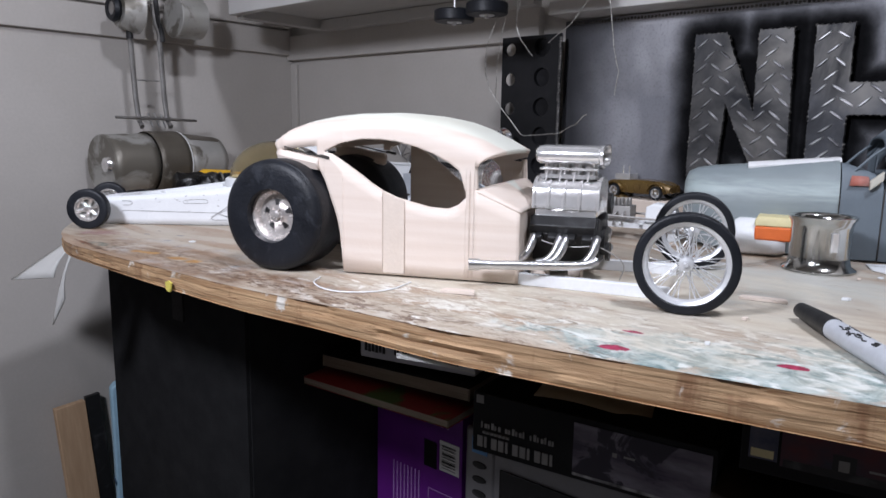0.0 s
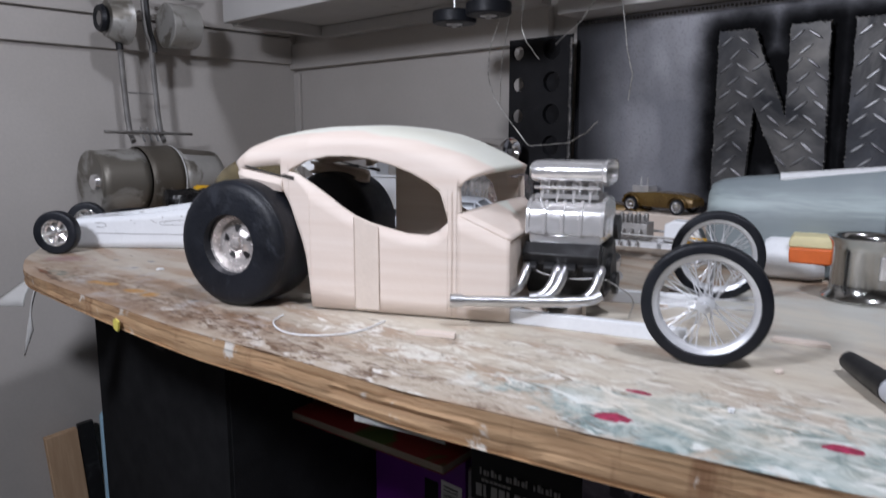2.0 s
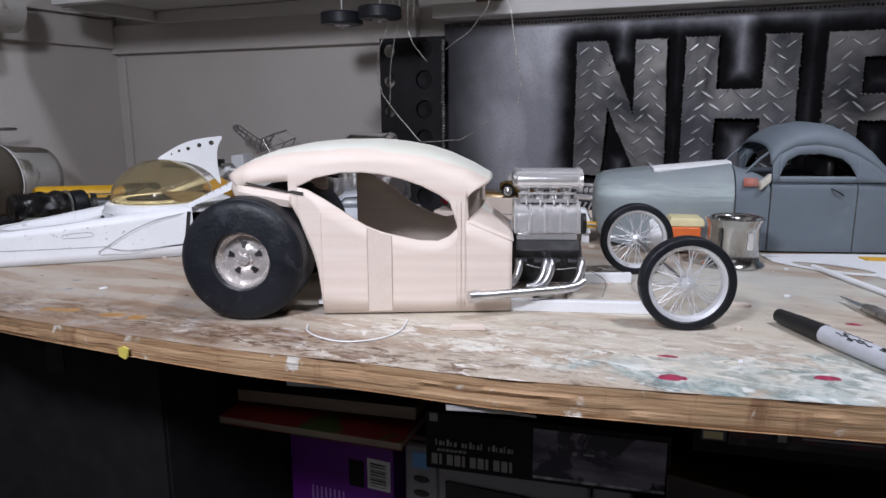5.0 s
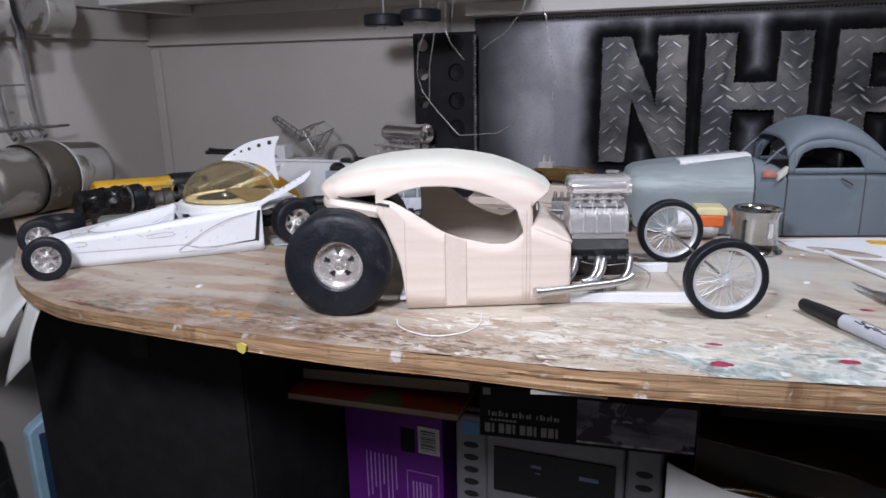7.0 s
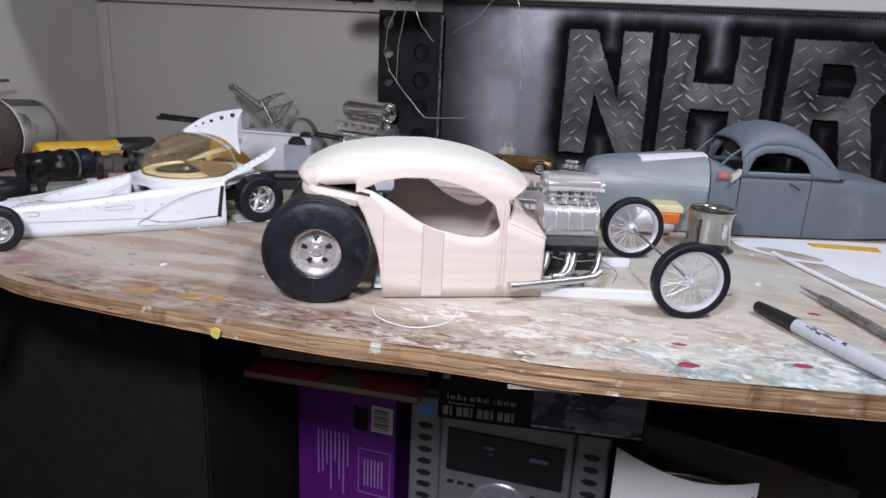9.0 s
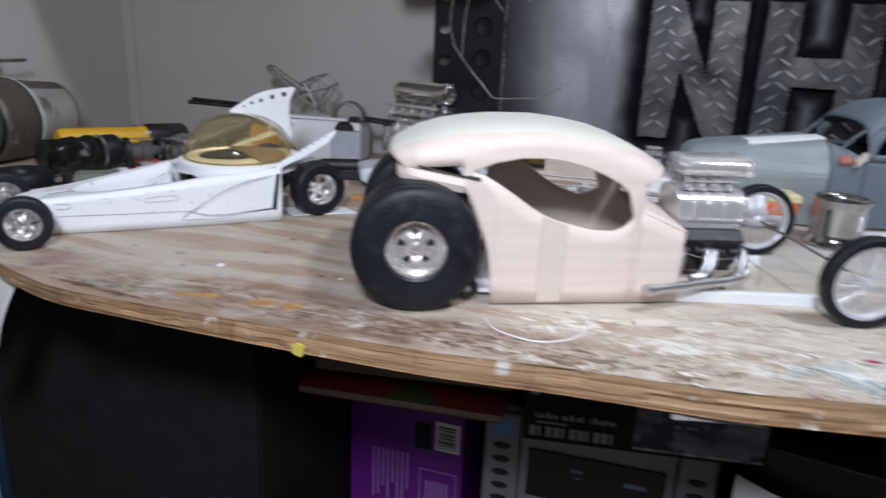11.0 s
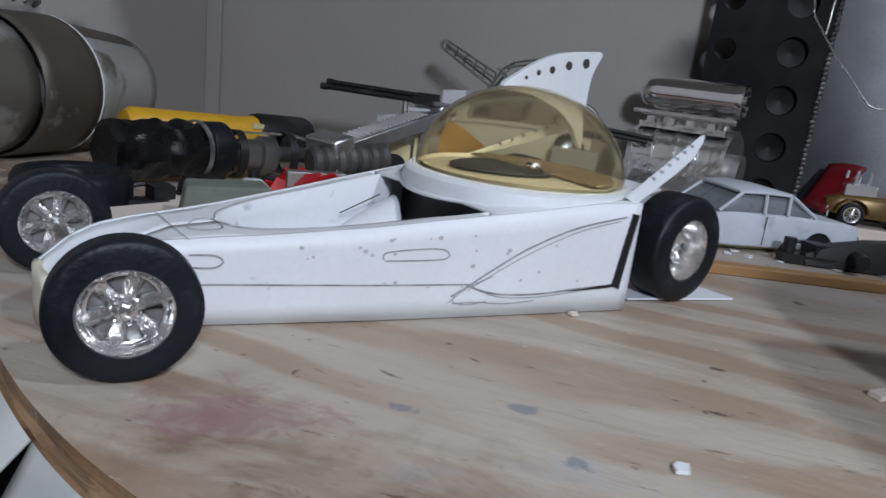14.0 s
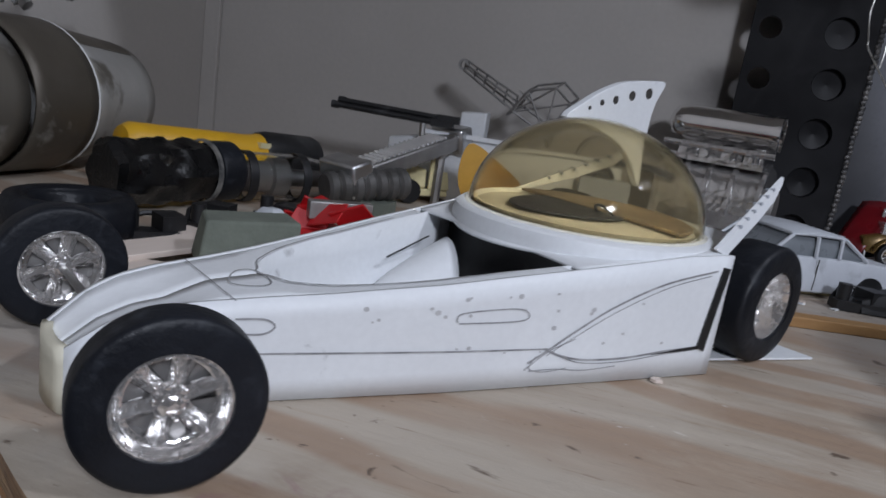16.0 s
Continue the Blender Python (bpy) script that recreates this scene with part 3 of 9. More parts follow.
def star_rim(parent, rim, w, m, sunk=0.0):
    """A six-spoke plated wheel: roof-shaped spokes with dark windows between; faces +z of m. sunk: how deep the star lies."""
    h = w / 2
    face = m
    m = m @ T(0, 0, -sunk)
    b = B()
    b.lathe([(rim, -h * 0.8), (rim * 1.02, h * 0.80), (rim * 0.99, h * 0.92), (rim * 0.93, h * 0.94), (rim * 0.89, h * 0.82), (rim * 0.86, h * 0.62 - sunk * 0.6), (rim * 0.80, h * 0.58 - sunk), (rim * 0.74, h * 0.52 - sunk), (rim * 0.72, h * 0.30 - sunk), (rim * 0.72, -h * 0.8)], 48, face)
    base = part("rim", b, CHROME_SPARK, parent, "plated rim with a stepped lip")
    part("dish", B().lathe([(1e-5, 0.0), (rim * 0.72, 0.0), (rim * 0.72, -h * 0.1)], 32, m), STEEL, base)
    for k in range(6):
        mm = m @ R(60 * k + 15)
        r0, r1, w0, w1, z0, z1 = rim * 0.22, rim * 0.82, rim * 0.135, rim * 0.215, h * 0.12, h * 0.58
        v = [(r0, -w0, z0), (r1, -w1, z1 * 0.9), (r1, w1, z1 * 0.9), (r0, w0, z0), (r0, 0, h * 0.86), (r1, 0, h * 0.80), (r0, -w0, h * 0.42), (r0, w0, h * 0.42), (r1, -w1, h * 0.40), (r1, w1, h * 0.40)]
        b = B().add([tuple(mm @ Vector(p)) for p in v], [(6, 8, 5, 4), (4, 5, 9, 7), (0, 1, 8, 6), (7, 9, 2, 3), (1, 2, 9, 5, 8), (0, 6, 4, 7, 3)])
        part("spoke", b, CHROME_SPARK, base, sharp=20)
    b = B().lathe([(1e-5, h * 1.05), (rim * 0.10, h * 1.04), (rim * 0.17, h * 0.95), (rim * 0.19, h * 0.80), (rim * 0.27, h * 0.74), (rim * 0.29, h * 0.3)], 6, m)
    for k in range(6):
        a = math.radians(60 * k + 45)
        b.lathe([(1e-5, h * 0.92), (rim * 0.045, h * 0.88), (rim * 0.05, h * 0.5)], 6, m @ T(rim * 0.30 * math.cos(a), rim * 0.30 * math.sin(a)))
    part("hub", b, CHROME_SPARK, base, sharp=20)
    b = B()
    for k in range(18):
        a = 2 * math.pi * k / 18
        b.lathe([(1e-5, h * 1.0), (rim * 0.028, h * 0.97), (rim * 0.032, h * 0.6)], 6, face @ T(rim * 0.90 * math.cos(a), rim * 0.90 * math.sin(a)))
    tagged(part("rim_bolts", b, CHROME_SPARK, base), kind="stuff")
    return base


def slot_rim(parent, rim, w, m):
    """A bright dished wheel with five small slots round the hub; faces +z of m."""
    h = w / 2
    b = B().lathe([(rim, -h * 0.8), (rim * 1.02, h * 0.80), (rim * 1.0, h * 0.88), (rim * 0.90, h * 0.88), (rim * 0.84, h * 0.70), (rim * 0.78, h * 0.62), (rim * 0.60, h * 0.58), (rim * 0.32, h * 0.70), (rim * 0.27, h * 0.76), (rim * 0.20, h * 0.77), (rim * 0.18, h * 0.86), (rim * 0.08, h * 0.89), (1e-5, h * 0.89)], 56, m)
    base = part("rim", b, RIM_SATIN, parent, "bright plated dish", sharp=40)
    for k in range(5):
        mm = m @ R(72 * k + 20) @ T(rim * 0.47, 0, h * 0.632) @ R(13, "Y")
        part("slot", B().prism([(-0.11 * rim, -0.055 * rim), (0.11 * rim, -0.115 * rim), (0.13 * rim, 0.0), (0.11 * rim, 0.115 * rim), (-0.11 * rim, 0.055 * rim)], -0.0006, 0.0006, mm), BLACK, base)
        part("lug_nut", B().lathe([(1e-5, 0.0012), (rim * 0.035, 0.001), (rim * 0.04, -0.001)], 6, m @ R(72 * k + 56) @ T(rim * 0.25, 0, h * 0.775)), RIM_SATIN, base)
    for k in range(24):
        part("rim_bolt", B().lathe([(1e-5, 0.0007), (rim * 0.028, 0.0006), (rim * 0.032, -0.0004)], 6, m @ R(15 * k) @ T(rim * 0.95, 0, h * 0.883)), RIM_SATIN, base)
    return base


def wire_rim(parent, rim, w, m, spokes=42):
    b = B()
    h = w / 2
    b.lathe([(rim * 1.02, -h * 0.75), (rim * 1.03, h * 0.75), (rim * 0.985, h * 0.85), (rim * 0.90, h * 0.62), (rim * 0.86, h * 0.2), (rim * 0.86, -h * 0.2), (rim * 0.90, -h * 0.62), (rim * 0.985, -h * 0.85)], 56, m, closed=True)
    base = part("rim", b, WIRE_SILVER, parent, "bright aluminium wire-wheel rim")
    b = B()
    b.cyl(rim * 0.10, -h * 1.1, h * 1.1, 20, m)
    b.lathe([(rim * 0.10, h * 0.75), (rim * 0.17, h * 0.72), (rim * 0.17, h * 0.9), (rim * 0.06, h * 1.05), (rim * 0.05, h * 1.5), (1e-5, h * 1.5)], 20, m)
    b.lathe([(1e-5, -h * 1.3), (rim * 0.05, -h * 1.3), (rim * 0.17, -h * 0.9), (rim * 0.17, -h * 0.7), (rim * 0.1, -h * 0.7)], 20, m)
    part("hub", b, WIRE_SILVER, base)
    b = B()
    for k in range(spokes):
        a = 2 * math.pi * k / spokes
        side = 1 if k % 2 else -1
        tw = 0.95 if (k // 2) % 2 else -0.95
        p = m @ Vector((rim * 0.15 * math.cos(a), rim * 0.15 * math.sin(a), side * h * 0.8))
        q = m @ Vector((rim * 0.88 * math.cos(a + tw * 0.55), rim * 0.88 * math.sin(a + tw * 0.55), side * h * 0.12))
        b.rod(p, q, rim * 0.0125, 5)
    part("spokes", b, WIRE_SILVER, base, "thin crossed wire spokes")
    return base


# ---- the balsa coupe ----
def coupe():
    c = 0.08  # from the near wheels' outer face to the centre line
    base = T(0.696, -0.552, TOP) @ R(20) @ T(0, c)
    car = thing("model_hot_rod", base, "unfinished balsa model hot rod with fat rear tyres and wire wheels", "model car")

    def hw(x):
        return lerp_at((-0.02, 0.0, 0.0525, 0.1867), (0.052, 0.0565, 0.0587, 0.0455), x)

    roof_c = lambda x: lerp_at((-0.024, -0.012, 0.0, 0.015, 0.034, 0.055, 0.085, 0.105, 0.125, 0.14, 0.157, 0.172), (0.0965, 0.1040, 0.1098, 0.1150, 0.1186, 0.1204, 0.1209, 0.1190, 0.1155, 0.1108, 0.1030, 0.0940), x)
    rail = lambda x: lerp_at((-0.02, 0.0, 0.02, 0.036, 0.05, 0.067, 0.082, 0.095, 0.11, 0.123, 0.135, 0.1425, 0.155, 0.175), (0.091, 0.0935, 0.0955, 0.097, 0.1015, 0.105, 0.1058, 0.1045, 0.101, 0.0965, 0.0912, 0.0875, 0.0850, 0.084), x)
    w_top = lambda x: lerp_at((0.036, 0.05, 0.067, 0.082, 0.095, 0.11, 0.123, 0.135, 0.1425, 0.1475), (0.0922, 0.0988, 0.1022, 0.1022, 0.1008, 0.0972, 0.0925, 0.0862, 0.0805, 0.0640), x)
    w_bot = lambda x: lerp_at((0.036, 0.043, 0.055, 0.067, 0.075, 0.084, 0.095, 0.106, 0.12, 0.134, 0.142, 0.1475), (0.0922, 0.0905, 0.0838, 0.0758, 0.0700, 0.0645, 0.0600, 0.0573, 0.0540, 0.0532, 0.0565, 0.0620), x)
    low = lambda x: lerp_at((-0.02, -0.012, 0.0, 0.012, 0.03, 0.0325, 0.037, 0.042, 0.046, 0.049, 0.051, 0.0525), (0.0925, 0.0885, 0.0865, 0.0855, 0.0845, 0.078, 0.070, 0.0565, 0.046, 0.035, 0.018, 0.002), x)
    floor_z = lambda x: low(x) if x < 0.0525 else 0.0015
    far_sill = lambda x: lerp_at((0.0565, 0.072, 0.09, 0.106, 0.12, 0.134, 0.142, 0.1475), (0.0960, 0.0900, 0.0780, 0.0660, 0.0590, 0.0550, 0.0570, 0.0620), x)

    # one carved shell: both sides, open at the windows, run into the roof
    shell = B()
    side_xs = sorted(set([round(v, 5) for v in np.linspace(0.0300, 0.1535, 110)] + [0.036, 0.0525, 0.0526, 0.1475, 0.1476]))
    hood_line = lambda x: lerp_at((0.1535, 0.1867), (0.0665, 0.0520), x)
    for s in (-1, 1):
        def strip(cols, f0, f1, n=6):
            shell.grid([[(x, s * hw(x), f0(x) + (f1(x) - f0(x)) * k / n) for k in range(n + 1)] for x in cols])

        # the far side's wheel opening reaches further forward
        if s < 0:
            strip([x for x in side_xs if x <= 0.036], floor_z, rail)
            strip([x for x in side_xs if 0.036 <= x <= 0.0525], low, w_bot)
            strip([0.0525, 0.0526], floor_z, w_bot)
            strip([x for x in side_xs if 0.0526 <= x <= 0.1475], floor_z, w_bot)
        else:
            strip([x for x in side_xs if x <= 0.036], lambda x: rail(x) - 0.006, rail)
            strip([x for x in side_xs if 0.0565 <= x <= 0.1475], floor_z, far_sill)
        strip([x for x in side_xs if 0.036 <= x <= 0.1475], w_top, rail, 3)
        strip([x for x in side_xs if x >= 0.1476], floor_z, rail)
        strip([0.1475, 0.1476], floor_z, rail)
        if s > 0:  # hand-cut: the windscreen's far corner stands further forward
            strip(list(np.linspace(0.1535, 0.1660, 6)), floor_z, rail)
        strip(list(np.linspace(0.1535 if s < 0 else 0.1660, 0.1867, 12)), floor_z, hood_line)
    rows = []
    for x in [round(v, 5) for v in np.linspace(-0.02, 0.03, 14)][:-1] + side_xs + [round(v, 5) for v in np.linspace(0.1535, 0.172, 10)][1:]:
        row = []
        for k in range(37):
            th = math.pi * k / 36
            ct, st = math.cos(th), math.sin(th)
            y = -hw(min(x, 0.1535)) * (abs(ct) ** 0.58) * (1 if ct > 0 else -1)
            z = rail(x) + (roof_c(x) - rail(x)) * abs(st) ** 0.58
            bow = 0.0
            if x > 0.1535:  # the windscreen's upper edge bows forward in the middle
                bow = -(x - 0.1535) * (1 - st) * (0.9 if ct > 0 else 0.3)
                z += 0.004 * (1 - st) * (ct < 0) * (x - 0.1535) / 0.0185
            if x < 0.0:
                bow = 0.012 * (1 - st) * min(1, -x / 0.02)
            row.append((x + bow, y, z))
        row[0], row[-1] = (row[0][0], -hw(min(x, 0.1535)), row[0][2]), (row[-1][0], hw(min(x, 0.1535)), row[-1][2])
        rows.append(row)
    shell.grid(rows)
    part("body_shell", shell, FOAM, car, "carved balsa body with sanded pale filler on the roof", solid=0.003, sharp=50)
    # rolled tail lip over the tyres
    for s in (-1, 1):
        b = B()
        cols = []
        for x in np.linspace(-0.0135, 0.0315, 22):
            y0 = hw(x) + 0.0012 - 0.009 * (max(0.0, -x) / 0.0135) ** 2
            zt, zb = lerp_at((-0.02, 0.0, 0.033), (0.0945, 0.0925, 0.0868), x), lerp_at((-0.02, -0.012, 0.0, 0.033), (0.0905, 0.0862, 0.0835, 0.0785), x)
            cols.append([(x, s * (y0 - 0.004), zt), (x, s * y0, zt - 0.001), (x, s * (y0 + 0.0015), (zt + zb) / 2), (x, s * y0, zb), (x, s * (y0 - 0.006), zb - 0.0005)])
        b.grid(cols)
        part("tail_flare", b, BALSA, car, "carved balsa tail lip", solid=0.002)
        b = B()
        b.grid([[(x, s * (hw(x) + 0.0019), lerp_at((0.0, 0.040), (0.0945, 0.0862), x) + d) for d in (0, 0.0012 if x < 0.03 else 0.0026)] for x in np.linspace(0.000, 0.041, 12)])
        part("panel_gap", b, GAP, car, "dark open slit")
    # hood
    rows = []
    for x in np.linspace(0.1535, 0.1875, 10):
        u = (x - 0.1535) / 0.034
        row = []
        for k in range(13):
            v = -1 + 2 * k / 12
            w = hw(x) + 0.0012
            row.append((x + (1 - u) * (0.005 * (1 - v * v) + 0.0062 * (v + 1)), v * w, 0.0670 + (0.0525 - 0.0670) * u + 0.0016 * (v + 1) * (1 - u) + 0.0024 * (1 - v * v) * (1 - 0.30 * u)))
        rows.append(row)
    part("hood", B().grid(rows), FOAM, car, "sanded pale filler hood", solid=0.002)
    # windscreen frame: centre strip below the roof edge
    for s, x in ((-1, 0.1535), (1, 0.1655)):
        part("windscreen_post", B().tube([(x, s * 0.0475, 0.068), (x - 0.001, s * 0.0475, 0.0865)], 0.0024, 8), BALSA, car)
    # filler panels and seams on the near side
    for x0, x1 in ((0.0845, 0.1015),):
        b = B()
        b.grid([[(x, -(hw(x) + 0.0019), 0.003 + (w_bot(x) - 0.0035) * k / 4) for k in range(5)] for x in np.linspace(x0, x1, 6)])
        part("joint_strip", b, BALSA_PANEL, car, "sanded strip between the balsa sheets")
    for x in (0.0845, 0.1015, 0.1505):
        b = B()
        top = w_bot(x) if x < 0.147 else 0.082
        b.grid([[(x + d, -(hw(x) + 0.0022), 0.003 + (top - 0.004) * k / 6) for k in range(7)] for d in (-0.00016, 0.00016)])
        part("seam", b, SEAM, car)
    # floor pan, firewall and white frame rails
    part("floor_pan", B().span(0.045, 0.186, -0.045, 0.045, 0.004, 0.007), STYRENE, car)
    part("firewall", B().span(0.1835, 0.1855, -0.0435, 0.0435, 0.002, 0.051), BALSA_PANEL, car)
    for s in (-1, 1):
        b = B()
        m = T(0.186, s * 0.040, 0.0045) @ R(s * 3)
        b.span(0, 0.105, -0.003, 0.003, -0.0045, 0.004, m)
        part("frame_rail", b, STYRENE, car, "white plastic frame rail", bevel=0.0005)
    part("rear_axle", B().rod((0, -0.05, 0.0425), (0, 0.05, 0.0425), 0.0045, 12), STEEL, car)
    part("front_axle", B().rod((0.301, -0.078, 0.0315), (0.301, 0.078, 0.0315), 0.0011, 8), STEEL, car)
    # rear wheels
    for s in (-1, 1):
        m = T(0, -0.0555 if s < 0 else 0.0640, 0.0432) @ R(90 if s < 0 else -90, "X")
        w = thing_part("rear_wheel", car)
        tyre(w, 0.0432, 0.048, 0.0205, m, 64, "fat black slick tyre")
        slot_rim(w, 0.0205, 0.040, m)
        b = B()
        b.lathe([(0.0415, 0.020), (0.0425, 0.0195), (0.0415, 0.019)], 64, m)
        part("sidewall_rib", b, RUBBER, w)
    # front wheels
    for s in (-1, 1):
        m = T(0.301, s * 0.0795, 0.0315) @ R(90 if s < 0 else -90, "X")
        w = thing_part("front_wheel", car)
        tyre(w, 0.0315, 0.0115, 0.0262, m, 64, "thin black tyre")
        wire_rim(w, 0.0262, 0.009, m)
    engine(car, T(0.2135, 0, 0.0), True)
    return car


def thing_part(name, parent, m=None):
    """A part that itself has parts: a small hidden-size hub mesh carries them."""
    b = B().cyl(0.0015, -0.001, 0.001, 8)
    ob = part(name, b, STEEL, parent)
    if m:
        ob.matrix_basis = m
    return ob


def engine(car, m, side_pipe):
    """A blown V8: black block, chrome supercharger, injector hat, headers."""
    L = 0.050
    b = B()
    ring = lambda x: [(x, y, z) for y, z in ((-0.012, 0.014), (0.012, 0.014), (0.017, 0.026), (0.027, 0.036), (0.021, 0.049), (0.010, 0.046), (-0.010, 0.046), (-0.021, 0.049), (-0.027, 0.036), (-0.017, 0.026))]
    b.loft([ring(-L / 2), ring(L / 2)], m)
    block = part("engine_block", b, BLACK, car, "gloss black engine block", bevel=0.0008)
    for s in (-1, 1):
        b = B()
        b.box(L * 0.96, 0.011, 0.012, m @ T(0, s * 0.0235, 0.0415) @ R(s * -38, "X"))
        for k in range(4):
            b.box(0.008, 0.013, 0.006, m @ T(-0.0185 + k * 0.0123, s * 0.0245, 0.0360) @ R(s * -38, "X"))
        part("cylinder_head", b, BLACK, block, bevel=0.001)
    b = B()
    for r, x0, z in ((0.011, 0.0, 0.030), (0.007, 0.003, 0.022), (0.008, 0.003, 0.058)):
        part("pulley", B().cyl(r, L / 2 + x0, L / 2 + x0 + 0.003, 24, m @ T(0, 0, z) @ R(90, "Y")), BLACK, block)
    b = B()
    b.span(-0.0225, 0.0225, -0.020, 0.020, 0.0485, 0.054, m)
    part("intake_manifold", b, CHROME, car, bevel=0.0008)
    # blower case with ribs
    b = B()
    def case(x, g=0.0):
        pts = []
        for k in range(16):
            a = math.pi * k / 15
            pts.append((x, (0.0205 + g) * math.cos(a), 0.063 + (0.0135 + g) * math.sin(a) ** 0.7))
        return pts + [(x, -(0.0215 + g), 0.054), (x, 0.0215 + g, 0.054)]
    b.loft([case(-0.0235), case(0.0235)], m)
    case_ob = part("supercharger_case", b, CHROME, car, "chrome ribbed supercharger", bevel=0.0006)
    for x in (-0.0235, -0.0125, -0.0012, 0.0103, 0.0235):
        b = B()
        b.loft([case(x - 0.0011, 0.0013), case(x + 0.0011, 0.0013)], m)
        part("rib", b, CHROME, case_ob, bevel=0.0003)
    for s in (-1, 1):
        for k in range(9):
            part("case_bolt", B().cyl(0.0007, 0, 0.0012, 6, m @ T(-0.022 + k * 0.0055, s * 0.0222, 0.0565) @ R(s * -90, "X")), CHROME, case_ob)
    inj = part("injector_plate", B().span(-0.020, 0.020, -0.016, 0.016, 0.0762, 0.079, m), CHROME, car)
    for s in (-1, 1):
        for k in range(4):
            b = B().cyl(0.0032, 0.079, 0.087, 14, m @ T(-0.0155 + k * 0.0102, s * 0.009, 0))
            b.rod(m @ Vector((-0.0155 + k * 0.0102, s * 0.012, 0.081)), m @ Vector((-0.0155 + k * 0.0102, s * 0.0205, 0.074)), 0.0007, 6)
            part("injector_tube", b, CHROME, inj)
        part("fuel_rail", B().rod(m @ Vector((-0.021, s * 0.0145, 0.083)), m @ Vector((0.021, s * 0.0145, 0.083)), 0.0009, 6), CHROME, inj)
    # scoop with rolled ends
    b = B()
    def hat(x, g):
        out = []
        for k in range(20):
            a = 2 * math.pi * k / 20
            ca, sa = math.cos(a), math.sin(a)
            out.append((x, g * 0.0205 * abs(ca) ** 0.6 * (1 if ca > 0 else -1), 0.0930 + g * 0.0072 * abs(sa) ** 0.75 * (1 if sa > 0 else -1)))
        return out
    b.loft([hat(x, g) for x, g in ((-0.0255, 0.45), (-0.0245, 0.75), (-0.022, 0.95), (-0.018, 1.0), (0.022, 1.0), (0.0235, 1.12), (0.0255, 1.14), (0.0255, 1.0), (0.017, 0.9))], m)
    hatp = part("injector_scoop", b, CHROME, car, "polished chrome injector scoop")
    part("scoop_mouth", B().loft([hat(0.0172, 0.9), hat(0.0176, 0.9)], m), BLACK, hatp)
    b = B()
    for z in (0.0962, 0.0986):
        for s in (-1, 1):
            b.rod(m @ Vector((-0.019, s * (0.0205 - (z - 0.093) * 0.9), z)), m @ Vector((0.020, s * (0.0205 - (z - 0.093) * 0.9), z)), 0.0005, 6)
    part("scoop_rib", b, CHROME, hatp)
    # headers
    for s in (-1, 1):
        b = B()
        xs = (-0.0205, -0.0015, 0.0030, 0.0250)
        for x in xs:
            p = [m @ Vector(q) for q in ((x, s * 0.026, 0.0345), (x, s * 0.030, 0.0335), (x - 0.001, s * 0.034, 0.026), (x - 0.006, s * 0.037, 0.0185), (x - 0.014, s * 0.039, 0.0165))]
            b.tube(p, 0.0030, 12, 2)
        head = part("exhaust_header", b, ALU, car, "bent bare aluminium header pipes")
        b = B()
        pts = [m @ Vector(q) for q in ((0.0265, s * 0.034, 0.0205), (0.020, s * 0.039, 0.0168), (-0.02, s * 0.053, 0.0165), (-0.0535, s * 0.0665, 0.0170))]
        b.tube(pts, 0.0033, 14, 2)
        part("collector_pipe", b, ALU, head, "straight aluminium side exhaust")
        a, d = pts[3], (pts[3] - pts[2]).normalized()
        b = B()
        b.tube([a - d * 0.004, a + d * 0.004], 0.0043, 14)
        part("pipe_tip", b, ALU, head)
    if side_pipe:
        b = B()
        b.tube([m @ Vector(q) for q in ((-0.024, -0.0275, 0.036), (-0.012, -0.0285, 0.030), (0.006, -0.0285, 0.0275), (0.026, -0.028, 0.030), (0.034, -0.026, 0.026), (0.046, -0.024, 0.018), (0.042, -0.024, 0.006))], 0.00045, 6, 2)
        part("fuel_line", b, STEEL, block, "thin bent wire")
        b = B()
        b.span(0.006, 0.015, -0.030, -0.018, 0.0005, 0.013, m)
        b.span(-0.022, -0.010, -0.028, -0.016, 0.0005, 0.012, m)
        part("engine_support", b, BALSA_PANEL, car, "small wooden block")


coupe()


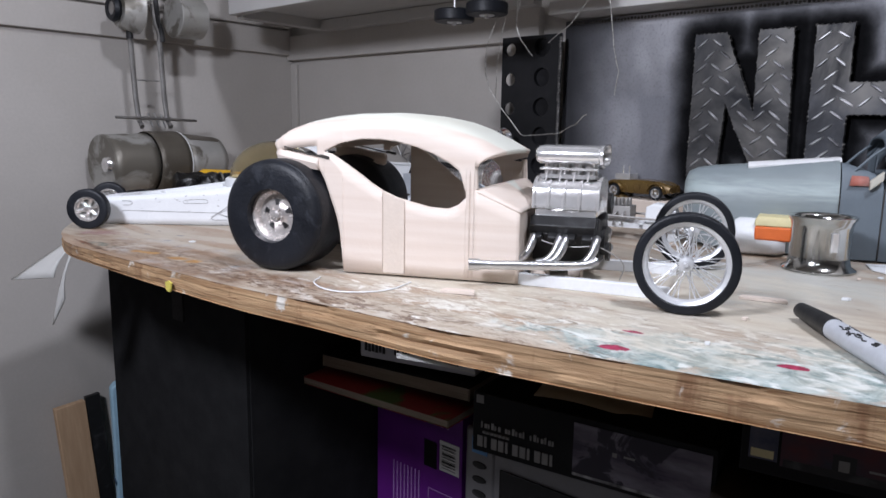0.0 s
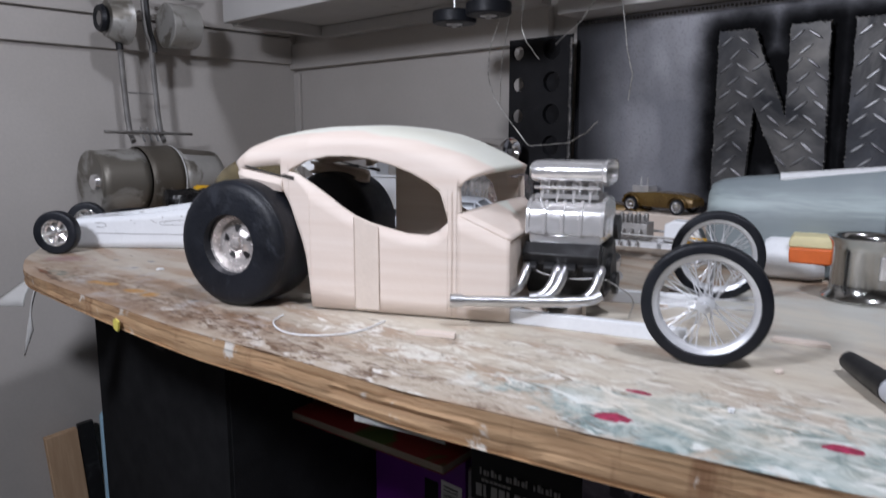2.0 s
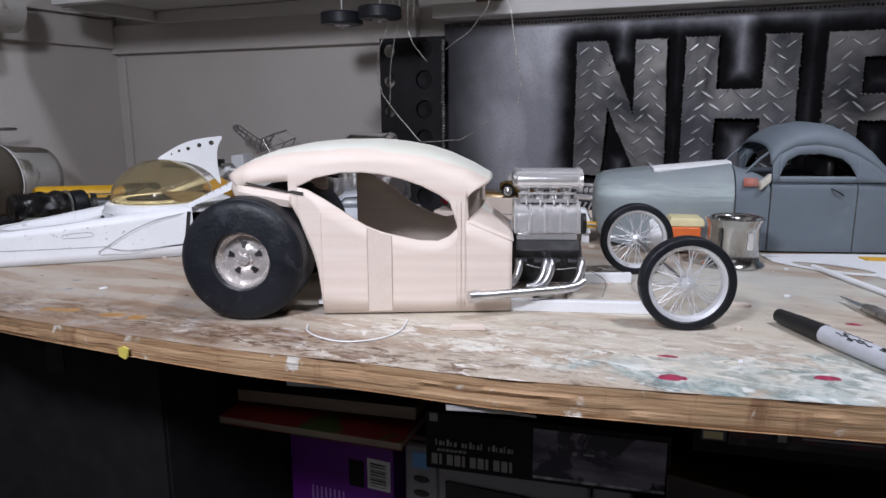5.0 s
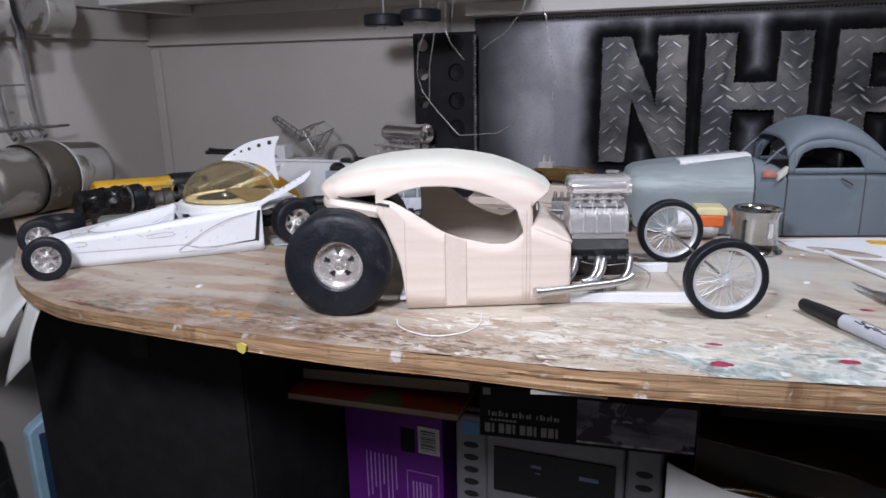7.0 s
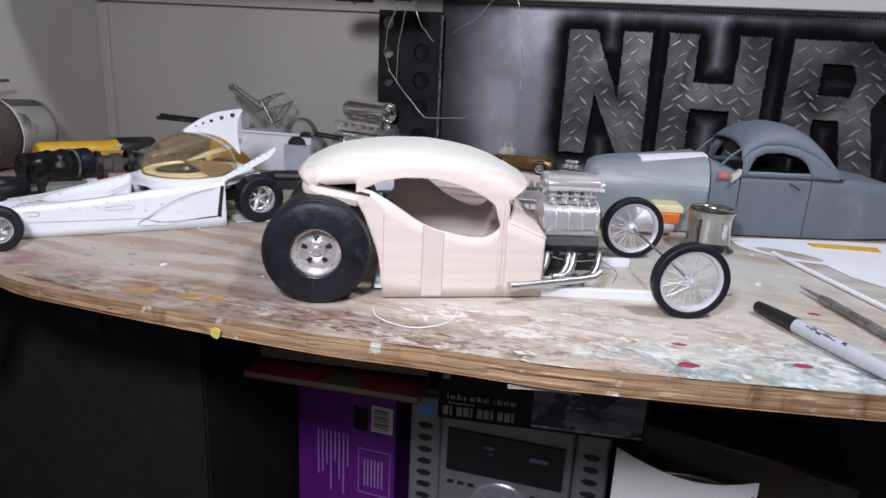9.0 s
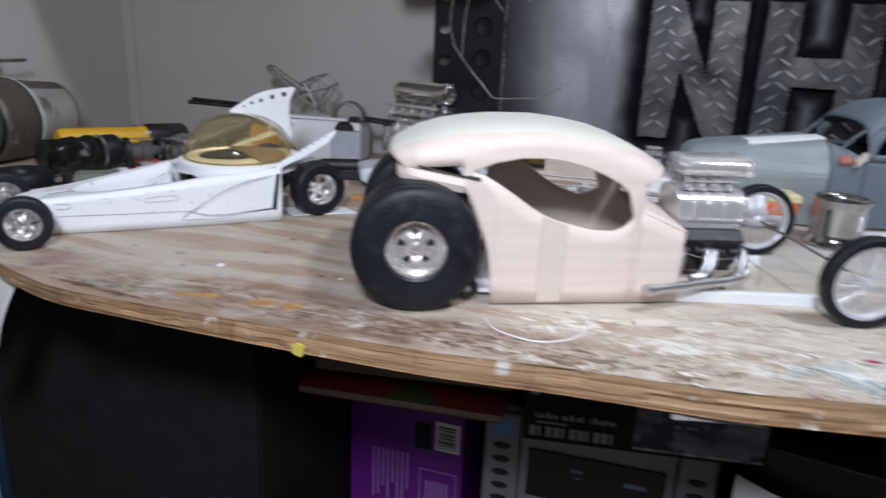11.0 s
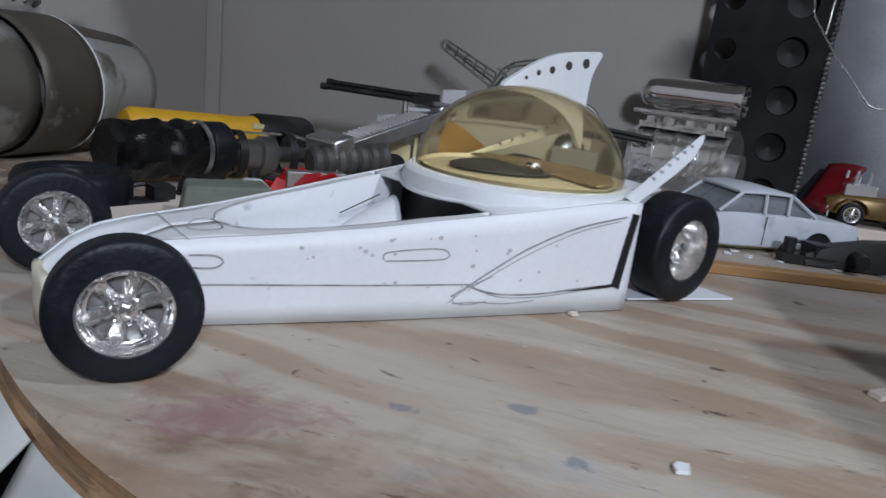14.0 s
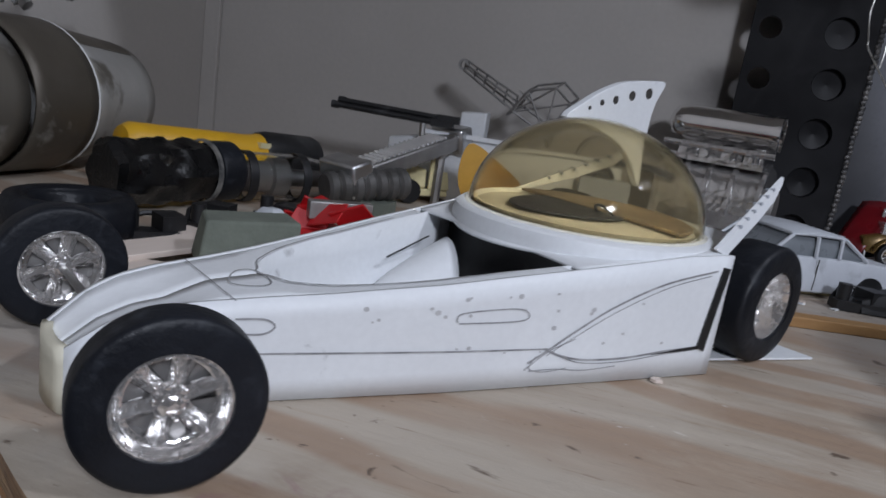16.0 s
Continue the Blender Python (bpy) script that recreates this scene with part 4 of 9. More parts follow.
# ---- the white bubble-top car ----
def bubble_car():
    base = T(0.329, -0.5225, TOP) @ R(54.4)
    car = thing("model_bubble_car", base, "white plastic model show car with an amber bubble canopy", "model car")
    wid = lambda x: lerp_at((-0.013, 0.0, 0.0385, 0.0927, 0.1624, 0.2105, 0.27), (0.0105, 0.0140, 0.0222, 0.0370, 0.0532, 0.0638, 0.050), x)
    top = lambda x: lerp_at((-0.0130, -0.0094, -0.0025, 0.0063, 0.0181, 0.0265, 0.0536, 0.0900, 0.1165, 0.1556, 0.1890, 0.2105, 0.24), (0.0185, 0.0212, 0.0262, 0.0296, 0.0313, 0.0318, 0.0336, 0.0372, 0.0405, 0.0450, 0.0492, 0.0502, 0.0505), x)
    # sides: outer skin with thickness
    for s in (-1, 1):
        cols = [[(x, s * wid(x), 0.0006 + (top(x) - 0.0006) * k / 5) for k in range(6)] for x in np.linspace(-0.0128, 0.2105, 54)]
        side = part("side_panel", B().grid(cols), STYRENE, car, "white plastic side with pencil lines and dents", solid=0.0016)
        if s < 0:
            # drawn lines
            def drawn(pts, w=0.00024):
                b = B()
                pts = smooth_curve(pts, 8)
                rows = []
                for i, p in enumerate(pts):
                    d = (pts[min(i + 1, len(pts) - 1)] - pts[max(i - 1, 0)]).normalized()
                    nrm = Vector((-d.y, d.x, 0)) * w
                    rows.append([(q.x, s * (wid(q.x) + 0.00115), q.y) for q in (p + nrm, p - nrm)])
                b.grid(rows)
                part("pencil_line", b, PENCIL, side)
            drawn([(0.028, 0.0158), (0.06, 0.0153), (0.10, 0.0149), (0.1316, 0.0146)], 0.0003)
            drawn([(0.124, 0.0095), (0.1316, 0.0142), (0.141, 0.0205), (0.157, 0.0300), (0.178, 0.0385), (0.203, 0.0440)], 0.0004)
            drawn([(0.131, 0.0120), (0.142, 0.0190), (0.159, 0.0285), (0.180, 0.0372), (0.200, 0.0420)], 0.00018)
            drawn([(0.130, 0.0146), (0.137, 0.0118), (0.148, 0.0098), (0.166, 0.0098), (0.186, 0.0118), (0.2035, 0.0128)], 0.0004)
            drawn([(0.134, 0.0128), (0.146, 0.0088), (0.164, 0.0084), (0.184, 0.0104), (0.200, 0.0116)], 0.00018)
            drawn([(0.123, 0.0070), (0.1316, 0.0135), (0.142, 0.0180)], 0.0002)
            drawn([(0.125, 0.0066), (0.136, 0.0068), (0.148, 0.0058), (0.162, 0.0068)], 0.0002)
            drawn([(0.127, 0.0120), (0.125, 0.0075), (0.131, 0.0060), (0.140, 0.0070)], 0.0002)
            drawn([(0.028, 0.0265), (0.036, 0.0262), (0.039, 0.0240), (0.036, 0.0218), (0.029, 0.0220)], 0.0003)
            drawn([(0.0950, 0.0250), (0.0965, 0.0280), (0.114, 0.0295), (0.1205, 0.0283), (0.1185, 0.0252), (0.0955, 0.0246)])
            rnd2 = random.Random(7)
            b = B()
            for _ in range(26):
                x, z = rnd2.uniform(0.06, 0.185), rnd2.uniform(0.012, 0.038)
                if z > top(x) - 0.004:
                    continue
                r = rnd2.uniform(0.0004, 0.0011)
                b.add([(x + r * math.cos(a), s * (wid(x + r * math.cos(a)) + 0.00105), z + r * math.sin(a) * 0.9) for a in (0.3, 1.4, 2.4, 3.4, 4.6, 5.5)], [(0, 1, 2, 3, 4, 5)])
            tagged(part("dent_mark", b, mat("grey_smudge", (0.52, 0.52, 0.53), rough=0.6), side), kind="stuff")
        # dark air slot at the rear edge
        b = B()
        b.prism([(0.2010, 0.0125), (0.2050, 0.0108), (0.2072, 0.030), (0.2092, 0.0450), (0.2058, 0.0455), (0.2035, 0.030)], -0.0004, 0.0004,
                T(0.2, s * (wid(0.2) + 0.0012), 0) @ R(-s * -12.8) @ T(-0.2, 0, 0) @ R(90, "X"))
        part("air_slot", b, BLACK, side)
        b = B().grid([[(x, s * (wid(x) + 0.00125), z) for z in (0.0104 + (x - 0.178) * 0.06, 0.0106 + (x - 0.178) * 0.12)] for x in np.linspace(0.178, 0.2035, 8)])
        part("air_slot", b, BLACK, side)
    # deck: flat rims round the long open driver's pit, a full sheet ahead of it and behind
    pit_w = lambda x: max(0.0, lerp_at((0.0445, 0.0455, 0.048, 0.053, 0.060, 0.075, 0.110, 0.160), (0.0, 0.0052, 0.0100, 0.0150, 0.0200, 0.0262, 0.0345, 0.0460), x))
    sink = lambda x, v: 0.0034 * (1 - v * v) * min(1.0, max(0.0, (0.0275 - x) / 0.012))
    for s in (-1, 1):
        cols = []
        for x in list(np.linspace(-0.0122, 0.0444, 30)) + list(np.linspace(0.0446, 0.062, 16)) + list(np.linspace(0.065, 0.1375, 24)):
            w, p = wid(x) - 0.0006, pit_w(x)
            cols.append([(x, s * (p + (w - p) * k / 4), top(x) - 0.0010 - sink(x, (p + (w - p) * k / 4) / w)) for k in range(5)])
        part("deck", B().grid(cols), STYRENE, car, solid=0.0012)
    cols = []
    for u in np.linspace(0, 1, 26):
        row = []
        for v in np.linspace(-1, 1, 25):
            x0 = min(0.141, 0.192 - math.sqrt(max(0.0, 0.0575 ** 2 - (v * 0.0530) ** 2)))
            x = x0 + (0.262 - x0) * u
            w = wid(x) - 0.0006 if x < 0.2105 else lerp_at((0.2105, 0.222, 0.262), (0.0632, 0.0520, 0.0360), x)
            row.append((x, w * v, top(x) - 0.0008 + 0.0006 * (1 - v * v)))
        cols.append(row)
    part("deck", B().grid(cols), STYRENE, car, solid=0.0012)
    b = B()
    for ya, yb in ((-0.0210, 0.0210),):
        b.grid([[(0.0278 + d, y, top(0.028) + 0.0001 - sink(0.028, y / 0.022)) for y in np.linspace(ya, yb, 9)] for d in (-0.0002, 0.0002)])
    oval = smooth_curve([(0.032, -0.006), (0.037, -0.0115), (0.0425, -0.0115), (0.0440, -0.004), (0.0425, 0.003), (0.037, 0.003)], 6, True)
    rim = smooth_curve([(x, -(pit_w(x) + 0.0011)) for x in (0.120, 0.100, 0.08, 0.066, 0.058, 0.052, 0.048, 0.0450)] + [(0.0436, -0.002), (0.0436, 0.002)] + [(x, pit_w(x) + 0.0011) for x in (0.0450, 0.048, 0.052, 0.058, 0.066, 0.08, 0.10, 0.12)], 4)
    for line2, shut in ((oval, True), (rim, False)):
        pts = list(line2) + ([line2[0]] if shut else [])
        rows = []
        for i, p in enumerate(pts):
            d = (pts[min(i + 1, len(pts) - 1)] - pts[max(i - 1, 0)]).normalized()
            nrm = Vector((-d.y, d.x, 0)) * 0.00025
            rows.append([(q.x, q.y, top(q.x) + 0.0001) for q in (p + nrm, p - nrm)])
        b.grid(rows)
    part("pencil_line", b, PENCIL, car)
    # nose cap
    b = B()
    b.grid([[(-0.0142 + 0.002 * (y / 0.011) ** 2, y, z) for z in (0.0008, 0.008, 0.014, 0.0188)] for y in np.linspace(-0.0112, 0.0112, 7)])
    part("nose_cap", b, mat("cream_putty", (0.72, 0.68, 0.54), rough=0.5), car, "cream filler nose", solid=0.003)
    # pit lining
    for s in (-1, 1):
        cols = []
        for x in np.linspace(0.0447, 0.150, 40):
            p = pit_w(x)
            cols.append([(x, s * (p + 0.0003), top(x) - 0.0004), (x, s * (p + 0.0003), 0.028), (x + 0.004, s * max(0.0, p - 0.003), 0.013), (x + 0.006, s * max(0.0, p - 0.006), 0.0085)])
        part("pit_wall", B().grid(cols), STYRENE, car, solid=0.0008)
    b = B()
    b.grid([[(x, v * max(0.001, wid(x) - 0.002), 0.0075) for v in (-1, 0, 1)] for x in np.linspace(-0.008, 0.20, 12)])
    part("floor_pan", b, mat("scuffed_plastic", (0.50, 0.49, 0.47), (0.36, 0.35, 0.33), 30, 0.5), car, solid=0.001)
    part("bulkhead", B().span(0.2085, 0.2100, -0.061, 0.061, 0.001, 0.047), STYRENE, car)
    part("cockpit_void", B().span(0.158, 0.160, -0.046, 0.046, 0.0085, 0.0440), BLACK, car, "dark opening under the canopy")
    # white curved fairing inside the pit
    b = B()
    rows = []
    for u in np.linspace(0, 1, 10):
        x = 0.096 + 0.040 * u
        h, w = 0.004 + 0.0235 * u ** 0.7, 0.003 + 0.0150 * u ** 0.7
        rows.append([(x + 0.006 * math.cos(t), 0.019 + w * math.cos(t), 0.009 + h * math.sin(t)) for t in np.linspace(0, math.pi, 17)])
    b.grid(rows)
    cone = part("seat_cone", b, STYRENE, car, "white curved plastic fairing", solid=0.001)
    b = B().grid([[(0.112 + 0.022 * u, 0.028 + 0.002 * u + d, 0.0270 + 0.0080 * u) for d in (-0.0007, 0.0007)] for u in np.linspace(0, 1, 6)])
    part("slot", b, BLACK, cone)
    b = B().add([(0.086, -0.012, 0.0098), (0.140, -0.020, 0.0098), (0.140, 0.006, 0.0098), (0.096, 0.010, 0.0098)], [(0, 1, 2, 3)])
    part("seat_base", b, STYRENE, car, solid=0.002)
    # canopy
    cx, cz, rr, hh = 0.1945, 0.0490, 0.0510, 0.0415
    b = B()
    prof = [(rr * math.cos(a), hh * math.sin(a)) for a in np.linspace(0, math.pi / 2, 22)]
    prof[-1] = (1e-5, hh)
    b.lathe([(rr + 0.002, -0.0004)] + prof, 64, T(cx, 0, cz + 0.0028))
    dome = part("canopy", b, AMBER_DOME, car, "smoked amber plastic bubble canopy", solid=0.0007)
    dome.visible_shadow = False
    b = B()
    b.lathe([(rr - 0.001, 0.0026), (rr + 0.0035, 0.0022), (rr + 0.0055, 0.0008), (rr + 0.0066, -0.0035), (rr + 0.0062, -0.0065)], 64, T(cx, 0, cz))
    part("canopy_ring", b, STYRENE, car, "white ring round the canopy")
    part("cockpit_floor", B().lathe([(1e-5, 0.0016), (rr * 0.6, 0.0012), (rr - 0.003, 0.0004), (rr - 0.0015, 0.0022)], 48, T(cx, 0, cz + 0.0022)), mat("cream_tan_plastic", (0.60, 0.54, 0.38), (0.48, 0.42, 0.28), 30, 0.5), car, "cream plastic cockpit surround")
    b = B().prism([(p.x, p.y) for p in smooth_curve([(-0.032, 0.003), (-0.027, 0.016), (-0.010, 0.026), (0.009, 0.028), (0.011, 0.008), (0.009, -0.018), (-0.008, -0.020), (-0.024, -0.010)], 4, True)], 0.0, 0.0006, T(cx - 0.004, 0, cz + 0.0046))
    hole = part("cockpit_opening", b, BLACK, car, "dark cockpit opening")
    b = B().lathe([(0.0042, -0.0008), (0.0050, 0), (0.0042, 0.0008), (0.0034, 0)], 24, T(cx + 0.001, -0.010, cz + 0.0062) @ R(40, "Y"), True)
    part("steering_wheel", b, BLACK, hole)
    b = B().prism([(0.006, -0.0455)] + [(0.0465 * math.cos(t), 0.0465 * math.sin(t)) for t in np.linspace(-1.25, 1.25, 18)] + [(0.006, 0.0455)], 0.0, 0.0014, T(cx, 0, cz + 0.0040))
    part("rear_shelf", b, mat("brown_plastic", (0.20, 0.135, 0.06), (0.15, 0.10, 0.045), 40, 0.4), car, "brown plastic shelf behind the cockpit", bevel=0.0005)
    # tail fin with holes
    out = [(0.1955, 0.0918), (0.207, 0.1000), (0.2184, 0.1062), (0.231, 0.1110), (0.2430, 0.1132), (0.2554, 0.1146), (0.2655, 0.1146), (0.2605, 0.1045), (0.2585, 0.0936), (0.2590, 0.0790), (0.2607, 0.0615), (0.2500, 0.0740), (0.2360, 0.0835), (0.2150, 0.0898)]
    b = B().prism([(p.x, p.y) for p in smooth_curve(out, 3, True)], -0.0020, 0.0020, T(0, 0.0226, 0) @ R(90, "X"))
    fin = part("tail_fin", b, STYRENE, car, "white curved tail fin with round holes", bevel=0.0004)
    for x, z, r in ((0.2101, 0.0973, 0.0010), (0.2183, 0.1005, 0.0015), (0.2279, 0.1027, 0.0020), (0.2399, 0.1059, 0.0024), (0.2530, 0.1083, 0.0027)):
        part("fin_hole", B().cyl(r, -0.00208, 0.00208, 16, T(x, 0.0226, z) @ R(90, "X")), GAP, fin)
    # side wings with drilled rows
    for s in (-1, 1):
        b = B()
        q = [(0.2060, 0.0575, 0.0515), (0.2780, 0.0425, 0.0797), (0.2770, 0.0430, 0.0766), (0.2690, 0.0450, 0.0690), (0.2480, 0.0502, 0.0610), (0.2280, 0.0552, 0.0550), (0.2090, 0.0600, 0.0495)]
        q2 = [(x, s * (y + 0.0016), z - 0.0004) for x, y, z in q]
        q1 = [(x, s * y, z) for x, y, z in q]
        n5 = len(q)
        b.add(q1 + q2, [tuple(range(n5)), tuple(range(n5, 2 * n5))[::-1]] + [(i, (i + 1) % n5, n5 + (i + 1) % n5, n5 + i) for i in range(n5)])
        wing = part("side_wing", b, STYRENE, car, "white raked side wing")
        b = B()
        for k in range(6):
            u = 0.25 + 0.11 * k
            p = Vector(q[0]).lerp(Vector(q[1]), u).lerp(Vector(q[5]).lerp(Vector(q[2]), u), 0.22)
            b.cyl(0.0008, -0.0016, 0.0022, 10, T(p.x, s * p.y, p.z) @ R(s * -78, "X"))
        part("wing_hole", b, STYRENE_GREY, wing)
    # wheels
    for s in (-1, 1):
        m = (T(-0.001, 0.0560, 0.0208) if s > 0 else T(0.0009, -0.0511, 0.0213) @ R(-10)) @ R(90, "X")
        w = thing_part("front_wheel", car)
        tyre(w, 0.0208 if s > 0 else 0.0213, 0.0115, 0.0132, m, 56)
        star_rim(w, 0.0135, 0.0112, m, 0.0006 if s > 0 else 0.0022)
        m = T(0.2510, s * 0.0560, 0.0262) @ R(90 if s < 0 else -90, "X")
        w = thing_part("rear_wheel", car)
        tyre(w, 0.0262, 0.021, 0.0155, m, 56)
        star_rim(w, 0.0158, 0.0200, m, 0.0065)
    part("front_axle", B().rod((0, -0.043, 0.0200), (0, 0.056, 0.0200), 0.0014), STEEL, car)
    part("rear_axle", B().rod((0.2510, -0.048, 0.026), (0.2510, 0.048, 0.026), 0.002), STEEL, car)
    return car


bubble_car()


# ---- things on the walls ----
RED_PL = mat("red_plastic", (0.50, 0.012, 0.015), rough=0.3, scale=30)
YELLOW_PL = mat("yellow_plastic", (0.75, 0.42, 0.015), (0.66, 0.36, 0.02), rough=0.35)
CREAM_PL = mat("cream_plastic", (0.72, 0.64, 0.36), rough=0.4)
ORANGE_PL = mat("orange_label", (0.78, 0.16, 0.03), rough=0.4)
BLUE_BIN = mat("pale_blue_plastic", (0.30, 0.48, 0.60), (0.26, 0.42, 0.54), rough=0.45)
PURPLE = mat("purple_card", (0.140, 0.013, 0.235), (0.118, 0.010, 0.20), 20, 0.42)
PAPER = mat("white_card", (0.72, 0.72, 0.70), (0.66, 0.66, 0.64), 8, 0.7)
SILVER_PL = mat("silver_plastic", (0.22, 0.215, 0.225), (0.185, 0.18, 0.19), 30, 0.38, 0.25)
GREEN_FOAM = mat("green_grey_foam", (0.17, 0.19, 0.155), (0.13, 0.145, 0.12), 60, 0.85, bump=0.4)
GOLD_PAINT = mat("gold_lacquer", (0.17, 0.105, 0.03), (0.11, 0.065, 0.02), 30, rough=0.22, metal=0.4)
DARK_BOX = mat("dark_printed_card", (0.006, 0.006, 0.007), (0.014, 0.014, 0.016), 12, 0.35)
DARK_BOX.node_tree.nodes["Principled BSDF"].inputs["Specular IOR Level"].default_value = 0.15
RUST_BROWN = mat("brown_card", (0.30, 0.20, 0.12), rough=0.8)


def perforated_strip():
    """Sprayed steel strip with a row of open holes and a row of dished ones."""
    ob = thing("perforated_steel_strip", T(0.5285, -0.024, 0.9005), "black-sprayed steel strip with two rows of round holes", "metal strip")
    w, h = 0.097, 0.2385
    holes = [(0.0145, 0.2215 - 0.0405 * k, 0.0088) for k in range(6)] + [(0.0675, 0.2225 - 0.0400 * k, 0.0125) for k in range(6)]
    bm = bmesh.new()
    outer = [bm.verts.new((x, -0.010, z)) for x, z in ((0, 0), (w, 0), (w, h), (0, h))]
    edges = [bm.edges.new((outer[i], outer[(i + 1) % 4])) for i in range(4)]
    for cx, cz, r in holes:
        if cz - r < 0:
            continue
        ring = [bm.verts.new((cx + r * math.cos(a), -0.010, cz + r * math.sin(a))) for a in [2 * math.pi * k / 28 for k in range(28)]]
        edges += [bm.edges.new((ring[i], ring[(i + 1) % 28])) for i in range(28)]
    bmesh.ops.triangle_fill(bm, edges=edges, use_beauty=True)
    bmesh.ops.recalc_face_normals(bm, faces=bm.faces)
    me = bpy.data.meshes.new("sheet")
    bm.to_mesh(me)
    bm.free()
    me.materials.append(mat("black_sprayed_steel", (0.007, 0.007, 0.008), (0.017, 0.017, 0.019), 14, 0.6, 0.0, dirt=(0.036, 0.036, 0.039), dirt_scale=9, dirt_lo=0.55, dirt_hi=0.80))
    me.materials[0].node_tree.nodes["Principled BSDF"].inputs["Specular IOR Level"].default_value = 0.2
    sheet = new("sheet", me)
    sheet.parent = ob
    s = sheet.modifiers.new("solid", "SOLIDIFY")
    s.thickness = 0.003
    for cx, cz, r in holes[6:]:
        if cz - r < 0:
            continue
        b = B().lathe([(r * 1.02, 0.0003), (r * 0.97, -0.0015), (r * 0.96, -0.006), (1e-5, -0.0075)], 28, T(cx, -0.010, cz) @ R(90, "X"))
        part("dished_hole", b, DARK_BOX, ob)
    rr = random.Random(3)
    for k in range(58):  # weld along the free edge
        b = B().lathe([(1e-5, 0.0019), (0.0019, 0.0012), (0.0026, 0)], 8, T(w - 0.0012 + rr.uniform(-0.0006, 0.0006), -0.0102, 0.004 + k * 0.0040) @ R(90, "X") @ R(20, "Z"))
        part("weld_bead", b, WELD, ob)
    return ob


